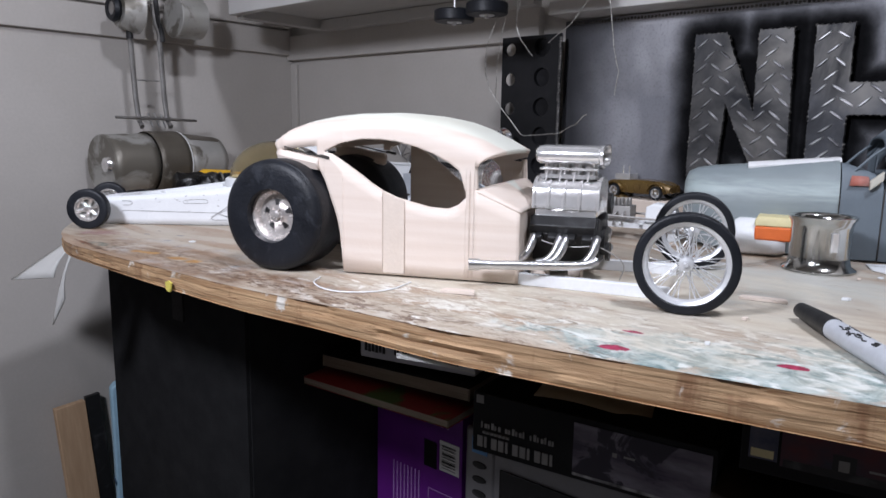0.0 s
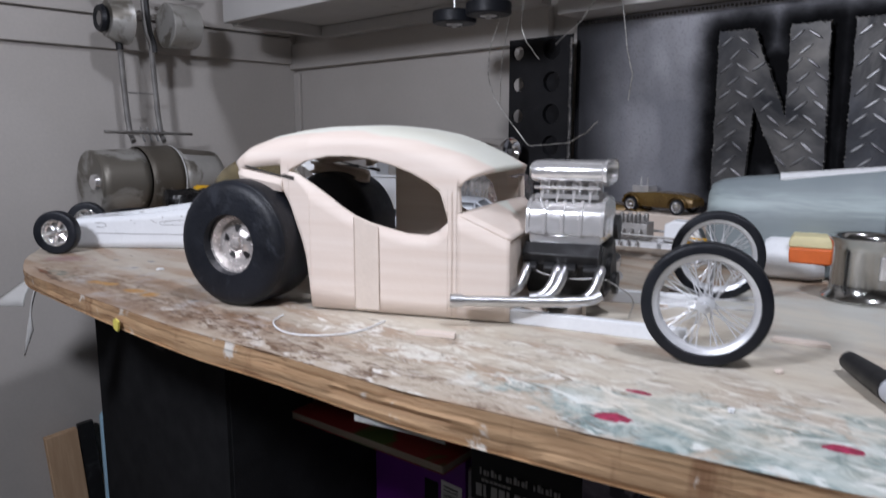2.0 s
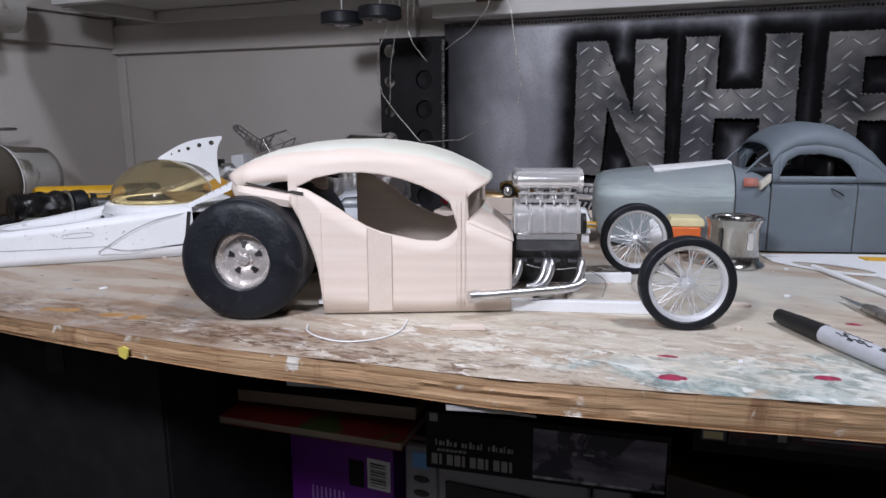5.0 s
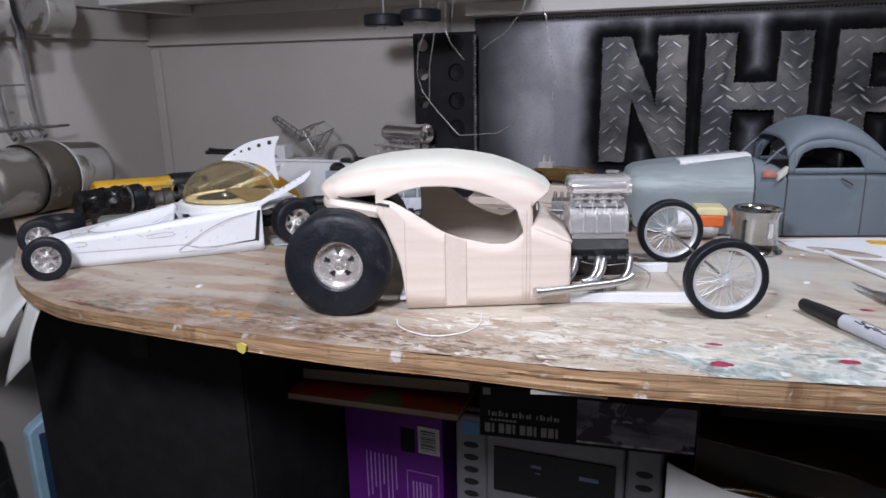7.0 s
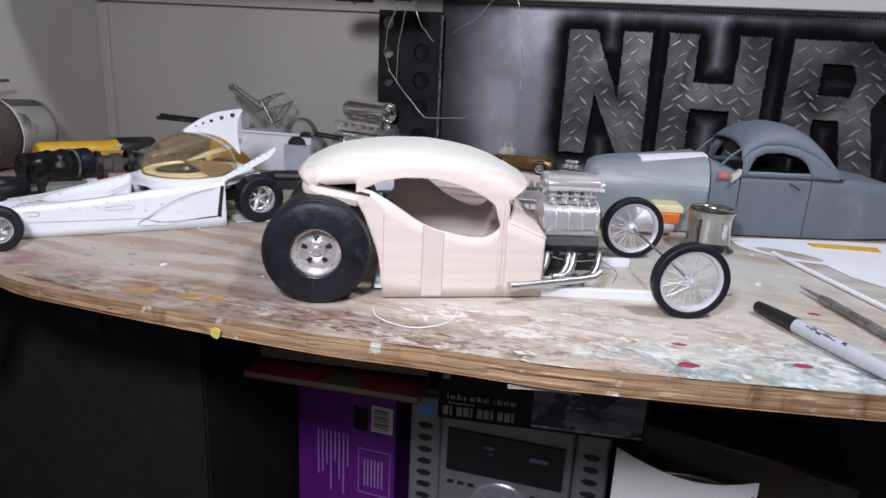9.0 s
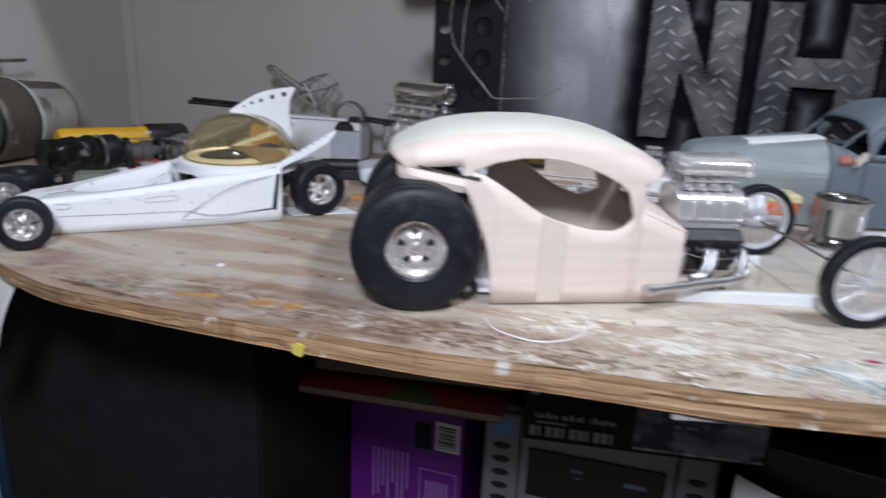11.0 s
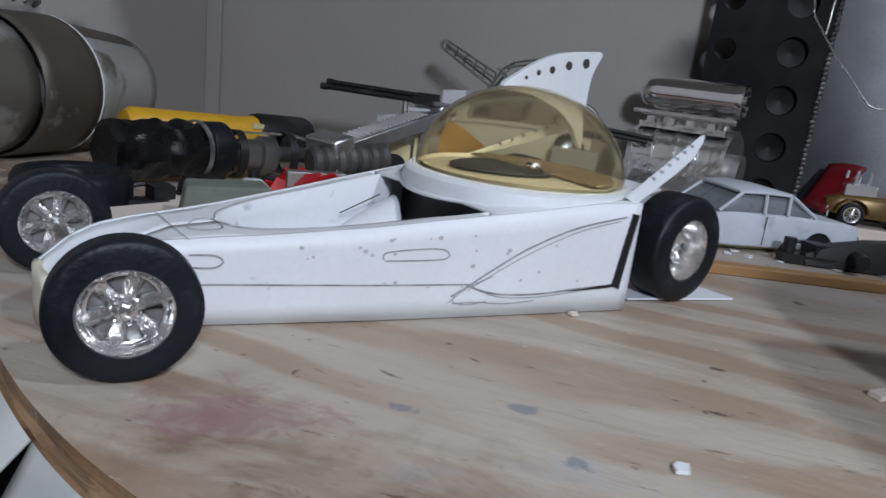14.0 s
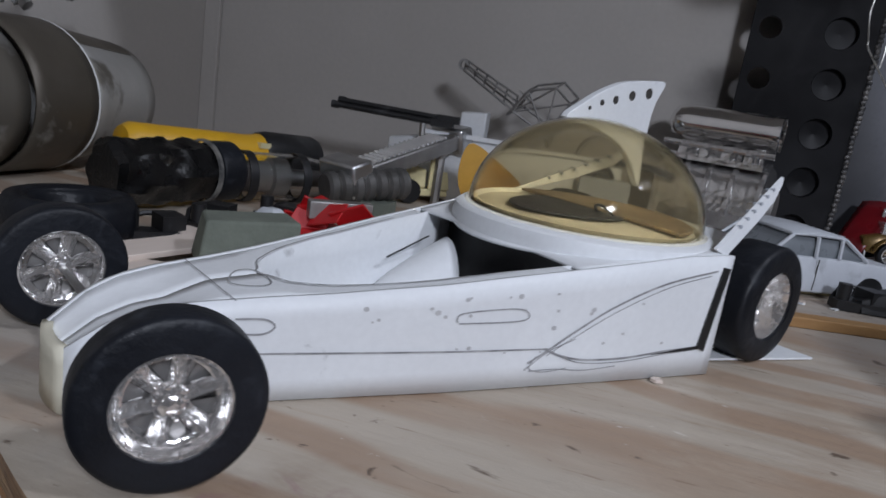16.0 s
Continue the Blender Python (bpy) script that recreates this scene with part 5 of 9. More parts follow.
def sign_plate():
    ob = thing("steel_sign_plate", T(0, 0, 0), "airbrushed grey steel sign plate with raised tread-plate letters", "sign")
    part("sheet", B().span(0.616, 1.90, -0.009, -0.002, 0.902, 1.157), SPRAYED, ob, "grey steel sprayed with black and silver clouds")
    b = B()
    rr = random.Random(5)
    for k in range(270):
        b.lathe([(1e-5, 0.0015), (0.0015, 0.0009), (0.0020, 0)], 6, T(0.625 + k * 0.0046, -0.0092, 1.1535 + rr.uniform(-0.0004, 0.0004)) @ R(90, "X"))
    part("weld_bead", b, WELD, ob, "weld bead along the top edge")
    letters = {
        "N": (0.803, [(0, 0), (0, 0.165), (0.036, 0.165), (0.072, 0.075), (0.072, 0.165), (0.108, 0.165), (0.112, 0), (0.080, 0), (0.040, 0.085), (0.034, 0)], []),
        "H": (0.933, [(0, 0), (0, 0.165), (0.036, 0.165), (0.036, 0.105), (0.086, 0.105), (0.086, 0.165), (0.122, 0.165), (0.122, 0), (0.086, 0), (0.086, 0.072), (0.036, 0.072), (0.036, 0)], []),
        "R": (1.082, [(0, 0), (0, 0.165), (0.085, 0.165), (0.108, 0.148), (0.112, 0.112), (0.098, 0.086), (0.116, 0), (0.080, 0), (0.066, 0.070), (0.036, 0.070), (0.036, 0)], [(0.036, 0.098), (0.072, 0.098), (0.078, 0.118), (0.070, 0.138), (0.036, 0.138)]),
        "A": (1.225, [(0, 0), (0.040, 0.165), (0.078, 0.165), (0.118, 0), (0.084, 0), (0.076, 0.036), (0.042, 0.036), (0.034, 0)], [(0.048, 0.068), (0.070, 0.068), (0.059, 0.120)]),
    }
    y0, y1 = -0.0235, -0.017
    for ch, (x0, out, hole) in letters.items():
        rr = random.Random(ord(ch))
        bm = bmesh.new()
        edges = []
        rings = [out] + ([hole] if hole else [])
        dense_rings = []
        for ring in rings:
            pts = []
            for i, p in enumerate(ring):
                q = ring[(i + 1) % len(ring)]
                steps = max(2, int(math.dist(p, q) / 0.005))
                pts += [(p[0] + (q[0] - p[0]) * k / steps + rr.uniform(-0.0007, 0.0007), p[1] + (q[1] - p[1]) * k / steps + rr.uniform(-0.0007, 0.0007)) for k in range(steps)]
            dense_rings.append(pts)
            vs = [bm.verts.new((x0 + x, y0, 0.960 + z)) for x, z in pts]
            edges += [bm.edges.new((vs[i], vs[(i + 1) % len(vs)])) for i in range(len(vs))]
        bmesh.ops.triangle_fill(bm, edges=edges, use_beauty=True)
        geom = bmesh.ops.extrude_face_region(bm, geom=bm.faces[:])
        bmesh.ops.translate(bm, verts=[v for v in geom["geom"] if isinstance(v, bmesh.types.BMVert)], vec=(0, y1 - y0, 0))
        bmesh.ops.recalc_face_normals(bm, faces=bm.faces)
        me = bpy.data.meshes.new("letter")
        bm.to_mesh(me)
        bm.free()
        me.materials.append(TREAD)
        let = new("letter", me)
        let.parent = ob
        let["label"] = "torch-cut tread-plate letter " + ch
        # raised tread bars, in two directions
        b = B()

        def inside(x, z, ring):
            c = False
            for i in range(len(ring)):
                (xa, za), (xb, zb) = ring[i], ring[i - 1]
                if (za > z) != (zb > z) and x < (xb - xa) * (z - za) / (zb - za) + xa:
                    c = not c
            return c
        k = 0
        for iz in range(14):
            for ix in range(9):
                x, z = 0.001 + ix * 0.0172 + (iz % 2) * 0.0086 + rr.uniform(-0.0008, 0.0008), 0.002 + iz * 0.0138
                up = (ix + iz) % 2 == 0
                d = 0.0046
                ends = [(x - d, z + d * (0.8 if up else -0.8)), (x + d, z - d * (0.8 if up else -0.8))]
                if all(inside(px, pz, out) and not (hole and inside(px, pz, hole)) for px, pz in ends + [(x, z)]):
                    m = T(x0 + x, y0, 0.960 + z) @ R((38 if up else -38) + rr.uniform(-6, 6), "Y") @ R(90, "X")
                    ring0 = [(0.0086 * math.cos(a), 0.0016 * math.sin(a), 0) for a in [2 * math.pi * j / 10 for j in range(10)]]
                    ring1 = [(px * 0.75, py * 0.35, 0.0018) for px, py, _ in ring0]
                    b.loft([ring0, ring1], m)
        tagged(part("tread_bar", b, mat("worn_tread", (0.62, 0.62, 0.63), (0.10, 0.10, 0.11), 32, 0.3, 0.7), let), kind="stuff")
        b = B()
        for pts in dense_rings:
            for i, (px, pz) in enumerate(pts):
                r = rr.uniform(0.0008, 0.0017)
                b.lathe([(1e-5, r), (r * 0.8, r * 0.6), (r, -0.003)], 6, T(x0 + px, y0 + 0.001, 0.960 + pz) @ R(90, "X"))
        tagged(part("cut_edge", b, WELD, let, "dark slag along the cut edge"), kind="stuff")
        # stand-off that holds it to the sheet
        cx = sum(p[0] for p in out) / len(out)
        part("stand_off", B().cyl(0.004, 0, 0.0105, 10, T(x0 + (0.018 if ch != "A" else 0.045), -0.0075, 1.10) @ R(90, "X")), STEEL, let)
    return ob


def soot():
    """The black spray round the letters, a thin coat just over the sheet."""
    m, nt, bsdf = nodes_of("black_overspray")
    bsdf.inputs["Base Color"].default_value = (0.006, 0.006, 0.007, 1)
    bsdf.inputs["Roughness"].default_value = 0.8
    bsdf.inputs["Specular IOR Level"].default_value = 0.08
    obj = coords(nt)
    sep = nt.nodes.new("ShaderNodeSeparateXYZ")
    nt.links.new(obj, sep.inputs[0])
    x, z = sep.outputs[0], sep.outputs[2]
    total = None
    # bars of spray: centre x, centre z, half width, half height
    for cx, cz, hx, hz in ((0.820, 1.042, 0.020, 0.084), (0.895, 1.042, 0.020, 0.084), (0.857, 1.042, 0.030, 0.050), (0.951, 1.042, 0.020, 0.084), (1.037, 1.042, 0.020, 0.084), (0.994, 1.048, 0.040, 0.018),
                           (1.100, 1.042, 0.020, 0.084), (1.150, 1.105, 0.050, 0.020), (1.150, 1.045, 0.050, 0.016), (1.175, 1.0, 0.022, 0.045), (1.28, 1.04, 0.06, 0.08)):
        dx = maths(nt, "MAXIMUM", maths(nt, "SUBTRACT", maths(nt, "ABSOLUTE", maths(nt, "SUBTRACT", x, cx)), hx), 0.0)
        dz = maths(nt, "MAXIMUM", maths(nt, "SUBTRACT", maths(nt, "ABSOLUTE", maths(nt, "SUBTRACT", z, cz)), hz), 0.0)
        d = maths(nt, "SQRT", maths(nt, "ADD", maths(nt, "MULTIPLY", dx, dx), maths(nt, "MULTIPLY", dz, dz)))
        total = d if total is None else maths(nt, "MINIMUM", total, d)
    n = noise_fac(nt, obj, 30, 4, 0.2, 0.8)
    total = maths(nt, "ADD", total, maths(nt, "MULTIPLY", maths(nt, "SUBTRACT", n, 0.5), 0.012))
    r = nt.nodes.new("ShaderNodeMapRange")
    r.interpolation_type = "SMOOTHSTEP"
    r.inputs["From Min"].default_value, r.inputs["From Max"].default_value = 0.040, 0.001
    nt.links.new(total, r.inputs["Value"])
    nt.links.new(maths(nt, "MULTIPLY", r.outputs["Result"], 0.97), bsdf.inputs["Alpha"])
    return m


def wall_patch():
    """Soft dark patch on the wall beside the strip."""
    m, nt, bsdf = nodes_of("wall_dark_patch")
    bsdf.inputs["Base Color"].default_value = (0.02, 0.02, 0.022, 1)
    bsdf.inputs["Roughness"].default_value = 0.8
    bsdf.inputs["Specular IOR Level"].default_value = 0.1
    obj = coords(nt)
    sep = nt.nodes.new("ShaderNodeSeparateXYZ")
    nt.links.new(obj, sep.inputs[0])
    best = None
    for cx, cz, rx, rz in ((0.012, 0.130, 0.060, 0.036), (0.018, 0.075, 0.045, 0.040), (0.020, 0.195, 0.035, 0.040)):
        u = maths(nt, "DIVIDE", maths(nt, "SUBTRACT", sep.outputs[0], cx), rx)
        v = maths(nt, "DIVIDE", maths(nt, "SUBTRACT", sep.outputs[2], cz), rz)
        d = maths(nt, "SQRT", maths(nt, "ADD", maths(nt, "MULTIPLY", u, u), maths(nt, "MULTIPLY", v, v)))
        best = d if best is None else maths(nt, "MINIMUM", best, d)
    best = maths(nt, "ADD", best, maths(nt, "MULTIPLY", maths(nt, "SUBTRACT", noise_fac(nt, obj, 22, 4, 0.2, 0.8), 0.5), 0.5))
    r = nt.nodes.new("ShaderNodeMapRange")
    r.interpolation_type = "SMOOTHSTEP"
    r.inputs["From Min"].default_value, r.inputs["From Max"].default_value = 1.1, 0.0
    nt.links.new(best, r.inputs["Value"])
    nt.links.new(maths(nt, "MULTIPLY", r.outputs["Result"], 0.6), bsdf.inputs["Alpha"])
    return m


strip_ob = perforated_strip()
part("wall_dark_patch", B().add([(-0.08, 0.0235, 0.002), (0.05, 0.0235, 0.002), (0.05, 0.0235, 0.233), (-0.08, 0.0235, 0.233)], [(0, 1, 2, 3)]), wall_patch(), strip_ob, "soft dark patch on the wall")
plate = sign_plate()
part("overspray", B().add([(0.76, -0.0096, 0.91), (1.38, -0.0096, 0.91), (1.38, -0.0096, 1.15), (0.76, -0.0096, 1.15)], [(0, 1, 2, 3)]), soot(), plate, "black paint sprayed round the letters")

# shelf and ledge
shelf = thing("wall_shelf", T(0, 0, 0), "white-painted wooden wall shelf with a scuffed front board", "shelf")
part("board", B().span(0.128, 0.735, -0.1940, -0.016, 1.198, 1.212), SHELF_PAINT, shelf, bevel=0.001)
part("front_board", B().span(0.111, 0.735, -0.2090, -0.1945, 1.186, 1.262), SHELF_PAINT, shelf, bevel=0.0012)
part("end_board", B().span(0.111, 0.1275, -0.1940, -0.016, 1.182, 1.43), SHELF_PAINT, shelf, bevel=0.0012)
part("cleat", B().span(0.128, 0.580, -0.036, -0.0145, 1.180, 1.1975), SHELF_PAINT, shelf, bevel=0.001)
b = B()
b.cyl(0.0022, 0.0, 0.0012, 10, T(0.196, -0.2092, 1.222) @ R(90, "X"))
part("screw_hole", b, BLACK, shelf)
ledge = thing("wall_ledge", T(0, 0, 0), "narrow white-painted ledge above the steel sign plate", "ledge")
part("board", B().span(0.620, 1.90, -0.0520, -0.001, 1.1590, 1.1755), SHELF_PAINT, ledge, bevel=0.0008)
part("front_strip", B().span(0.620, 1.90, -0.0600, -0.0522, 1.1585, 1.1753), SHELF_PAINT, ledge, bevel=0.0012)

for x, y, z in ((0.548, -0.164, 1.1440), (0.601, -0.166, 1.1476)):
    ob = thing("hanging_disc", T(x, y, z), "black rubber disc hanging on a thin metal rod", "disc", "discs under the shelf")
    part("disc", B().lathe([(1e-5, 0), (0.024, 0), (0.0255, 0.0015), (0.0255, 0.0125), (0.024, 0.014), (1e-5, 0.014)], 36), RUBBER, ob)
    part("rod", B().cyl(0.0013, 0.0141, 0.075, 10), ALU, ob)
    part("washer", B().cyl(0.0095, -0.0012, -0.0001, 20), ALU, ob)
    part("nut", B().cyl(0.003, -0.0040, -0.0013, 6), ALU, ob)

# cut wires that hang from the shelf
WIRE = mat("silver_wire", (0.62, 0.61, 0.58), (0.25, 0.24, 0.22), 300, 0.35, 0.8)


def hanging_wire(pts, r=0.0006):
    b = B()
    rr = random.Random(len(pts) * 7 + int(pts[0][0] * 1000))
    p = [Vector(q) for q in pts]
    out = []
    for a, c in zip(p, p[1:]):
        for k in range(4):
            out.append(a.lerp(c, k / 4) + Vector((rr.uniform(-1, 1), rr.uniform(-1, 1), rr.uniform(-1, 1))) * 0.0008)
    b.tube(out + [p[-1]], r, 6, 1)
    return solo("hanging_wire", b, WIRE, "kinked silver wire hanging from the shelf", "wire", group="wires under the shelf")


hanging_wire([(0.612, -0.150, 1.198), (0.610, -0.15, 1.161), (0.588, -0.148, 1.112), (0.585, -0.146, 1.085), (0.590, -0.143, 1.062), (0.612, -0.141, 1.033), (0.640, -0.14, 1.003), (0.692, -0.139, 1.008), (0.712, -0.138, 1.018), (0.727, -0.137, 1.030)])
hanging_wire([(0.618, -0.146, 1.198), (0.615, -0.146, 1.150), (0.607, -0.144, 1.120), (0.601, -0.143, 1.085), (0.600, -0.143, 1.050)])
hanging_wire([(0.622, -0.130, 1.198), (0.618, -0.13, 1.14), (0.630, -0.13, 1.116), (0.645, -0.13, 1.100)])
hanging_wire([(0.640, -0.150, 1.198), (0.638, -0.15, 1.165), (0.636, -0.15, 1.150)])
hanging_wire([(0.674, -0.142, 1.113), (0.705, -0.143, 1.132), (0.728, -0.143, 1.158), (0.731, -0.143, 1.198)])
hanging_wire([(0.732, -0.150, 1.198), (0.757, -0.15, 1.150), (0.764, -0.15, 1.098), (0.770, -0.148, 1.075), (0.766, -0.147, 1.050)])

# models kept on the ledge
LZ = 1.1757


def ledge_items():
    """Boxes and loose model parts kept on the narrow ledge."""
    ob = thing("small_model_car", T(0.760, -0.034, LZ), "blue and red model car with chrome bumpers on the ledge", "model car", "models on the ledge")
    part("body", B().loft([[(x, y * g, z) for x, y in ((-0.033, -0.020), (0.033, -0.020), (0.033, 0.022), (-0.033, 0.022))] for z, g in ((0.0030, 0.9), (0.006, 1.0), (0.013, 1.0), (0.015, 0.95))]), mat("deep_blue_lacquer", (0.008, 0.014, 0.14), rough=0.15, coat=0.5), ob, "glossy deep blue lower body", bevel=0.0015)
    part("bumper", B().rod((-0.031, -0.0235, 0.0185), (0.031, -0.0235, 0.0185), 0.0034, 10), CHROME, ob)
    part("upper_body", B().span(-0.030, 0.030, -0.016, 0.020, 0.0152, 0.029), RED_PL, ob, "red upper body", bevel=0.002)
    part("trim_strip", B().span(-0.032, 0.032, -0.0185, -0.0162, 0.0235, 0.0265), GOLD_PAINT, ob)
    for sx in (-1, 1):
        part("wheel", B().lathe([(1e-5, 0.004), (0.006, 0.004), (0.0068, 0.002), (0.0068, -0.003), (1e-5, -0.003)], 18, T(sx * 0.026, -0.012, 0.0068) @ R(90, "X")), BLACK, ob)
    for x, a, l in ((0.812, 20, 0.020), (0.828, -35, 0.026), (0.842, 60, 0.016)):
        b = B().box(l, 0.006, 0.004, T(0, 0, 0.0022))
        b.cyl(0.003, 0, 0.006, 10, T(l * 0.2, 0, 0.004))
        b.rod((-l * 0.5, 0, 0.004), (l * 0.45, 0.004, 0.010), 0.0011, 6)
        solo("small_kit_part", b, CHROME, "small chromed kit part lying on the ledge", "kit part", T(x, -0.036, LZ + 0.0002) @ R(a), group="kit parts on the ledge")
    w = thing("spare_wheel", T(0.878, -0.034, LZ + 0.0285), "black model tyre with a chrome rim standing on the ledge", "wheel")
    m = R(90, "X")
    tyre(w, 0.0285, 0.020, 0.017, m, 40)
    mag_rim(w, 0.017, 0.018, m, 5, CHROME_SPARK, 0, 0.2)
    solo("blue_strip", B().box(0.046, 0.010, 0.0035, T(0, 0, 0.0019)).box(0.018, 0.012, 0.009, T(-0.020, 0.002, 0.0082) @ R(14, "Y")), mat("slate_blue_plastic", (0.03, 0.06, 0.16), (0.05, 0.06, 0.08), 40, 0.35), "slate blue plastic strip lying on the ledge", "plastic part", T(0.930, -0.050, LZ) @ R(3))
    for x0, x1, h, mt, nm, lb in ((0.912, 0.9515, 0.075, mat("dark_teal_card", (0.010, 0.030, 0.034), rough=0.5), "teal_box", "dark teal card box on the ledge"), (0.954, 1.0180, 0.080, DARK_BOX, "black_box", "black card box on the ledge"), (1.027, 1.0505, 0.070, PAPER, "white_box", "white printed box on the ledge")):
        ob = thing(nm, T(0, 0, LZ), lb, "box", "boxes on the ledge")
        part("carton", B().span(x0, x1, -0.040, -0.004, 0, h), mt, ob, bevel=0.0012)
        if mt is PAPER:
            for k in range(6):
                part("lettering_bar", B().span(x0 + 0.003, x1 - 0.004 - 0.002 * (k % 3), -0.0408, -0.0402, 0.006 + k * 0.006, 0.0085 + k * 0.006), mat("grey_ink", (0.2, 0.2, 0.21), rough=0.6), ob)
    ob = thing("gold_tin", T(1.082, -0.030, LZ), "golden tin on a thin gold base on the ledge", "tin")
    part("base", B().span(-0.026, 0.030, -0.026, 0.022, 0, 0.004), GOLD_PAINT, ob, bevel=0.001)
    part("tin", B().lathe([(1e-5, 0.0042), (0.0190, 0.0042), (0.0195, 0.006), (0.0195, 0.060), (0.018, 0.062), (1e-5, 0.062)], 32), mat("bright_gold", (0.62, 0.36, 0.10), (0.50, 0.27, 0.06), 20, 0.3, 0.6), ob)


ledge_items()
b = B().loft([[(px, w * math.cos(a), 0.008 + w * math.sin(a)) for a in [2 * math.pi * k / 12 for k in range(12)]] for px, w in ((-0.03, 0.003), (-0.022, 0.008), (0.014, 0.008), (0.03, 0.0075))])
solo("glue_tube", b, mat("peach_plastic", (0.55, 0.36, 0.24), rough=0.4), "peach-coloured plastic tube lying on the ledge", "tube", T(0.70, -0.03, LZ))


# ---- chassis that hangs on the left wall ----
def wall_chassis():
    ob = thing("hanging_dragster_chassis", T(0.0, -0.310, 0.927), "bare-metal model dragster chassis hung nose-up on the wall", "model chassis")
    mk = lambda y, z, x=0.034: (x + 0.014, y - 0.060 * (z - 1.0) + 0.264, z - 0.905)
    for name, y in (("frame_rail", -0.289), ("frame_rail", -0.242)):
        part(name, B().tube([mk(y - 0.004, 0.985, 0.05), mk(y - 0.002, 1.0), mk(y, 1.115), mk(y + 0.002, 1.13), mk(y - 0.005, 1.148), mk(y - 0.003, 1.20)], 0.0034, 8, 1, 0.0045), STEEL, ob)
    for z, r, e in ((1.057, 0.0012, 0.0), (1.175, 0.002, 0.0), (0.999, 0.0025, 0.004)):
        part("cross_member", B().rod(mk(-0.290 - e, z), mk(-0.240 + e, z), r, 8), STEEL, ob)
    part("front_axle", B().rod((0.076, -0.074, 0.094), (0.049, 0.072, 0.091), 0.0022, 8), STEEL, ob)
    for y in (-0.276, -0.265, -0.255):
        part("strut", B().rod(mk(y, 0.985, 0.05), mk(y + 0.002, 1.006), 0.0016, 6), ALU, ob)
    # nose wing: a flat triangle truss
    b = B()
    a, c, d, e = mk(-0.313, 1.216, 0.03), mk(-0.166, 1.214, 0.03), mk(-0.297, 1.192, 0.03), mk(-0.180, 1.203, 0.03)
    f1, f2 = mk(-0.287, 1.203), mk(-0.238, 1.203)
    for p, q in ((a, c), (a, d), (d, f1), (f1, f2), (f2, e), (e, c), (f1, a), (f2, c)):
        b.rod(p, q, 0.0018, 6)
    part("nose_truss", b, BLACK, ob, "black welded rod truss")
    STAINED = mat("stained_aluminium", (0.50, 0.49, 0.47), (0.36, 0.35, 0.32), 12, 0.36, 0.45, dirt=(0.17, 0.155, 0.13), dirt_scale=13, dirt_lo=0.50, dirt_hi=0.57)
    for y in (-0.291, -0.240):
        part("rail_sleeve", B().tube([mk(y + 0.002, 1.118), mk(y + 0.0025, 1.132), mk(y - 0.003, 1.150), mk(y - 0.002, 1.203)], 0.0054, 8, 1), BLACK, ob, "black upper rail sleeve")
    # upper drums of rolled metal, one with a wheel at its end
    for y0, y1, r0, r1 in ((-0.318, -0.288, 0.026, 0.034), (-0.231, -0.184, 0.033, 0.031)):
        b = B().lathe([(1e-5, 0), (r0 * 0.96, 0), (r0, 0.001), (r1, y1 - y0 - 0.001), (r1 * 0.96, y1 - y0), (1e-5, y1 - y0)], 36, T(0.060, y0 + 0.264, 1.158 - 0.905) @ R(-90, "X"))
        part("drum", b, STAINED, ob, "rolled stained aluminium drum")
    b = B().lathe([(0.010, -0.004), (0.017, -0.005), (0.020, 0), (0.017, 0.005), (0.010, 0.004)], 32, T(0.060, -0.324 + 0.264, 1.158 - 0.905) @ R(90, "X"), True)
    part("tyre", b, RUBBER, ob)
    b = B().cyl(0.0105, -0.003, 0.003, 20, T(0.060, -0.324 + 0.264, 1.158 - 0.905) @ R(90, "X"))
    part("wheel_disc", b, STEEL, ob)
    # big rolled body at the bottom: shells of different diameter, one behind another
    def shell(y0, y1, r0, r1, material, label, name="body_shell", n=40):
        rings = []
        for k in range(7):
            y, r = y0 + (y1 - y0) * k / 6, r0 + (r1 - r0) * k / 6
            rings.append([(0.062 + r * math.cos(t), y + 0.310, 0.0235 + r * 0.90 * math.sin(t)) for t in np.linspace(0, 2 * math.pi, n)])
        return part(name, B().grid(rings), material, ob, label, solid=0.0016)

    def plate(y, r, material, label, name="end_plate"):
        b = B().lathe([(1e-5, 0.0010), (r * 0.98, 0.0010), (r, 0.0), (r * 0.98, -0.0010), (1e-5, -0.0010)], 40, T(0.062, y + 0.310, 0.0235) @ Matrix.Diagonal((1, 1, 0.90, 1)) @ R(-90, "X"))
        return part(name, b, material, ob, label)
    TINPLATE = mat("dull_tin", (0.150, 0.132, 0.108), (0.100, 0.086, 0.068), 14, 0.42, 0.45, dirt=(0.30, 0.29, 0.26), dirt_scale=24, dirt_lo=0.60, dirt_hi=0.70)
    shell(-0.402, -0.336, 0.0490, 0.0510, STAINED, "stained rolled aluminium")
    shell(-0.335, -0.286, 0.0545, 0.0550, TINPLATE, "dull brown tinplate band")
    plate(-0.2845, 0.0560, PAPER, "white plastic end plate")
    shell(-0.282, -0.216, 0.0510, 0.0440, STAINED, "stained rolled aluminium")
    part("seam_strap", B().loft([[(0.062 + r * math.cos(t), y + 0.310, 0.0235 + r * 0.90 * math.sin(t)) for y, r in ((-0.276, 0.0522), (-0.222, 0.0460), (-0.222, 0.0448), (-0.276, 0.0510))] for t in (0.95, 1.1, 1.25, 1.4)]), TINPLATE, ob, "brown strap over the seam")
    plate(-0.4025, 0.0490, STAINED, "")
    plate(-0.2155, 0.0440, STAINED, "")
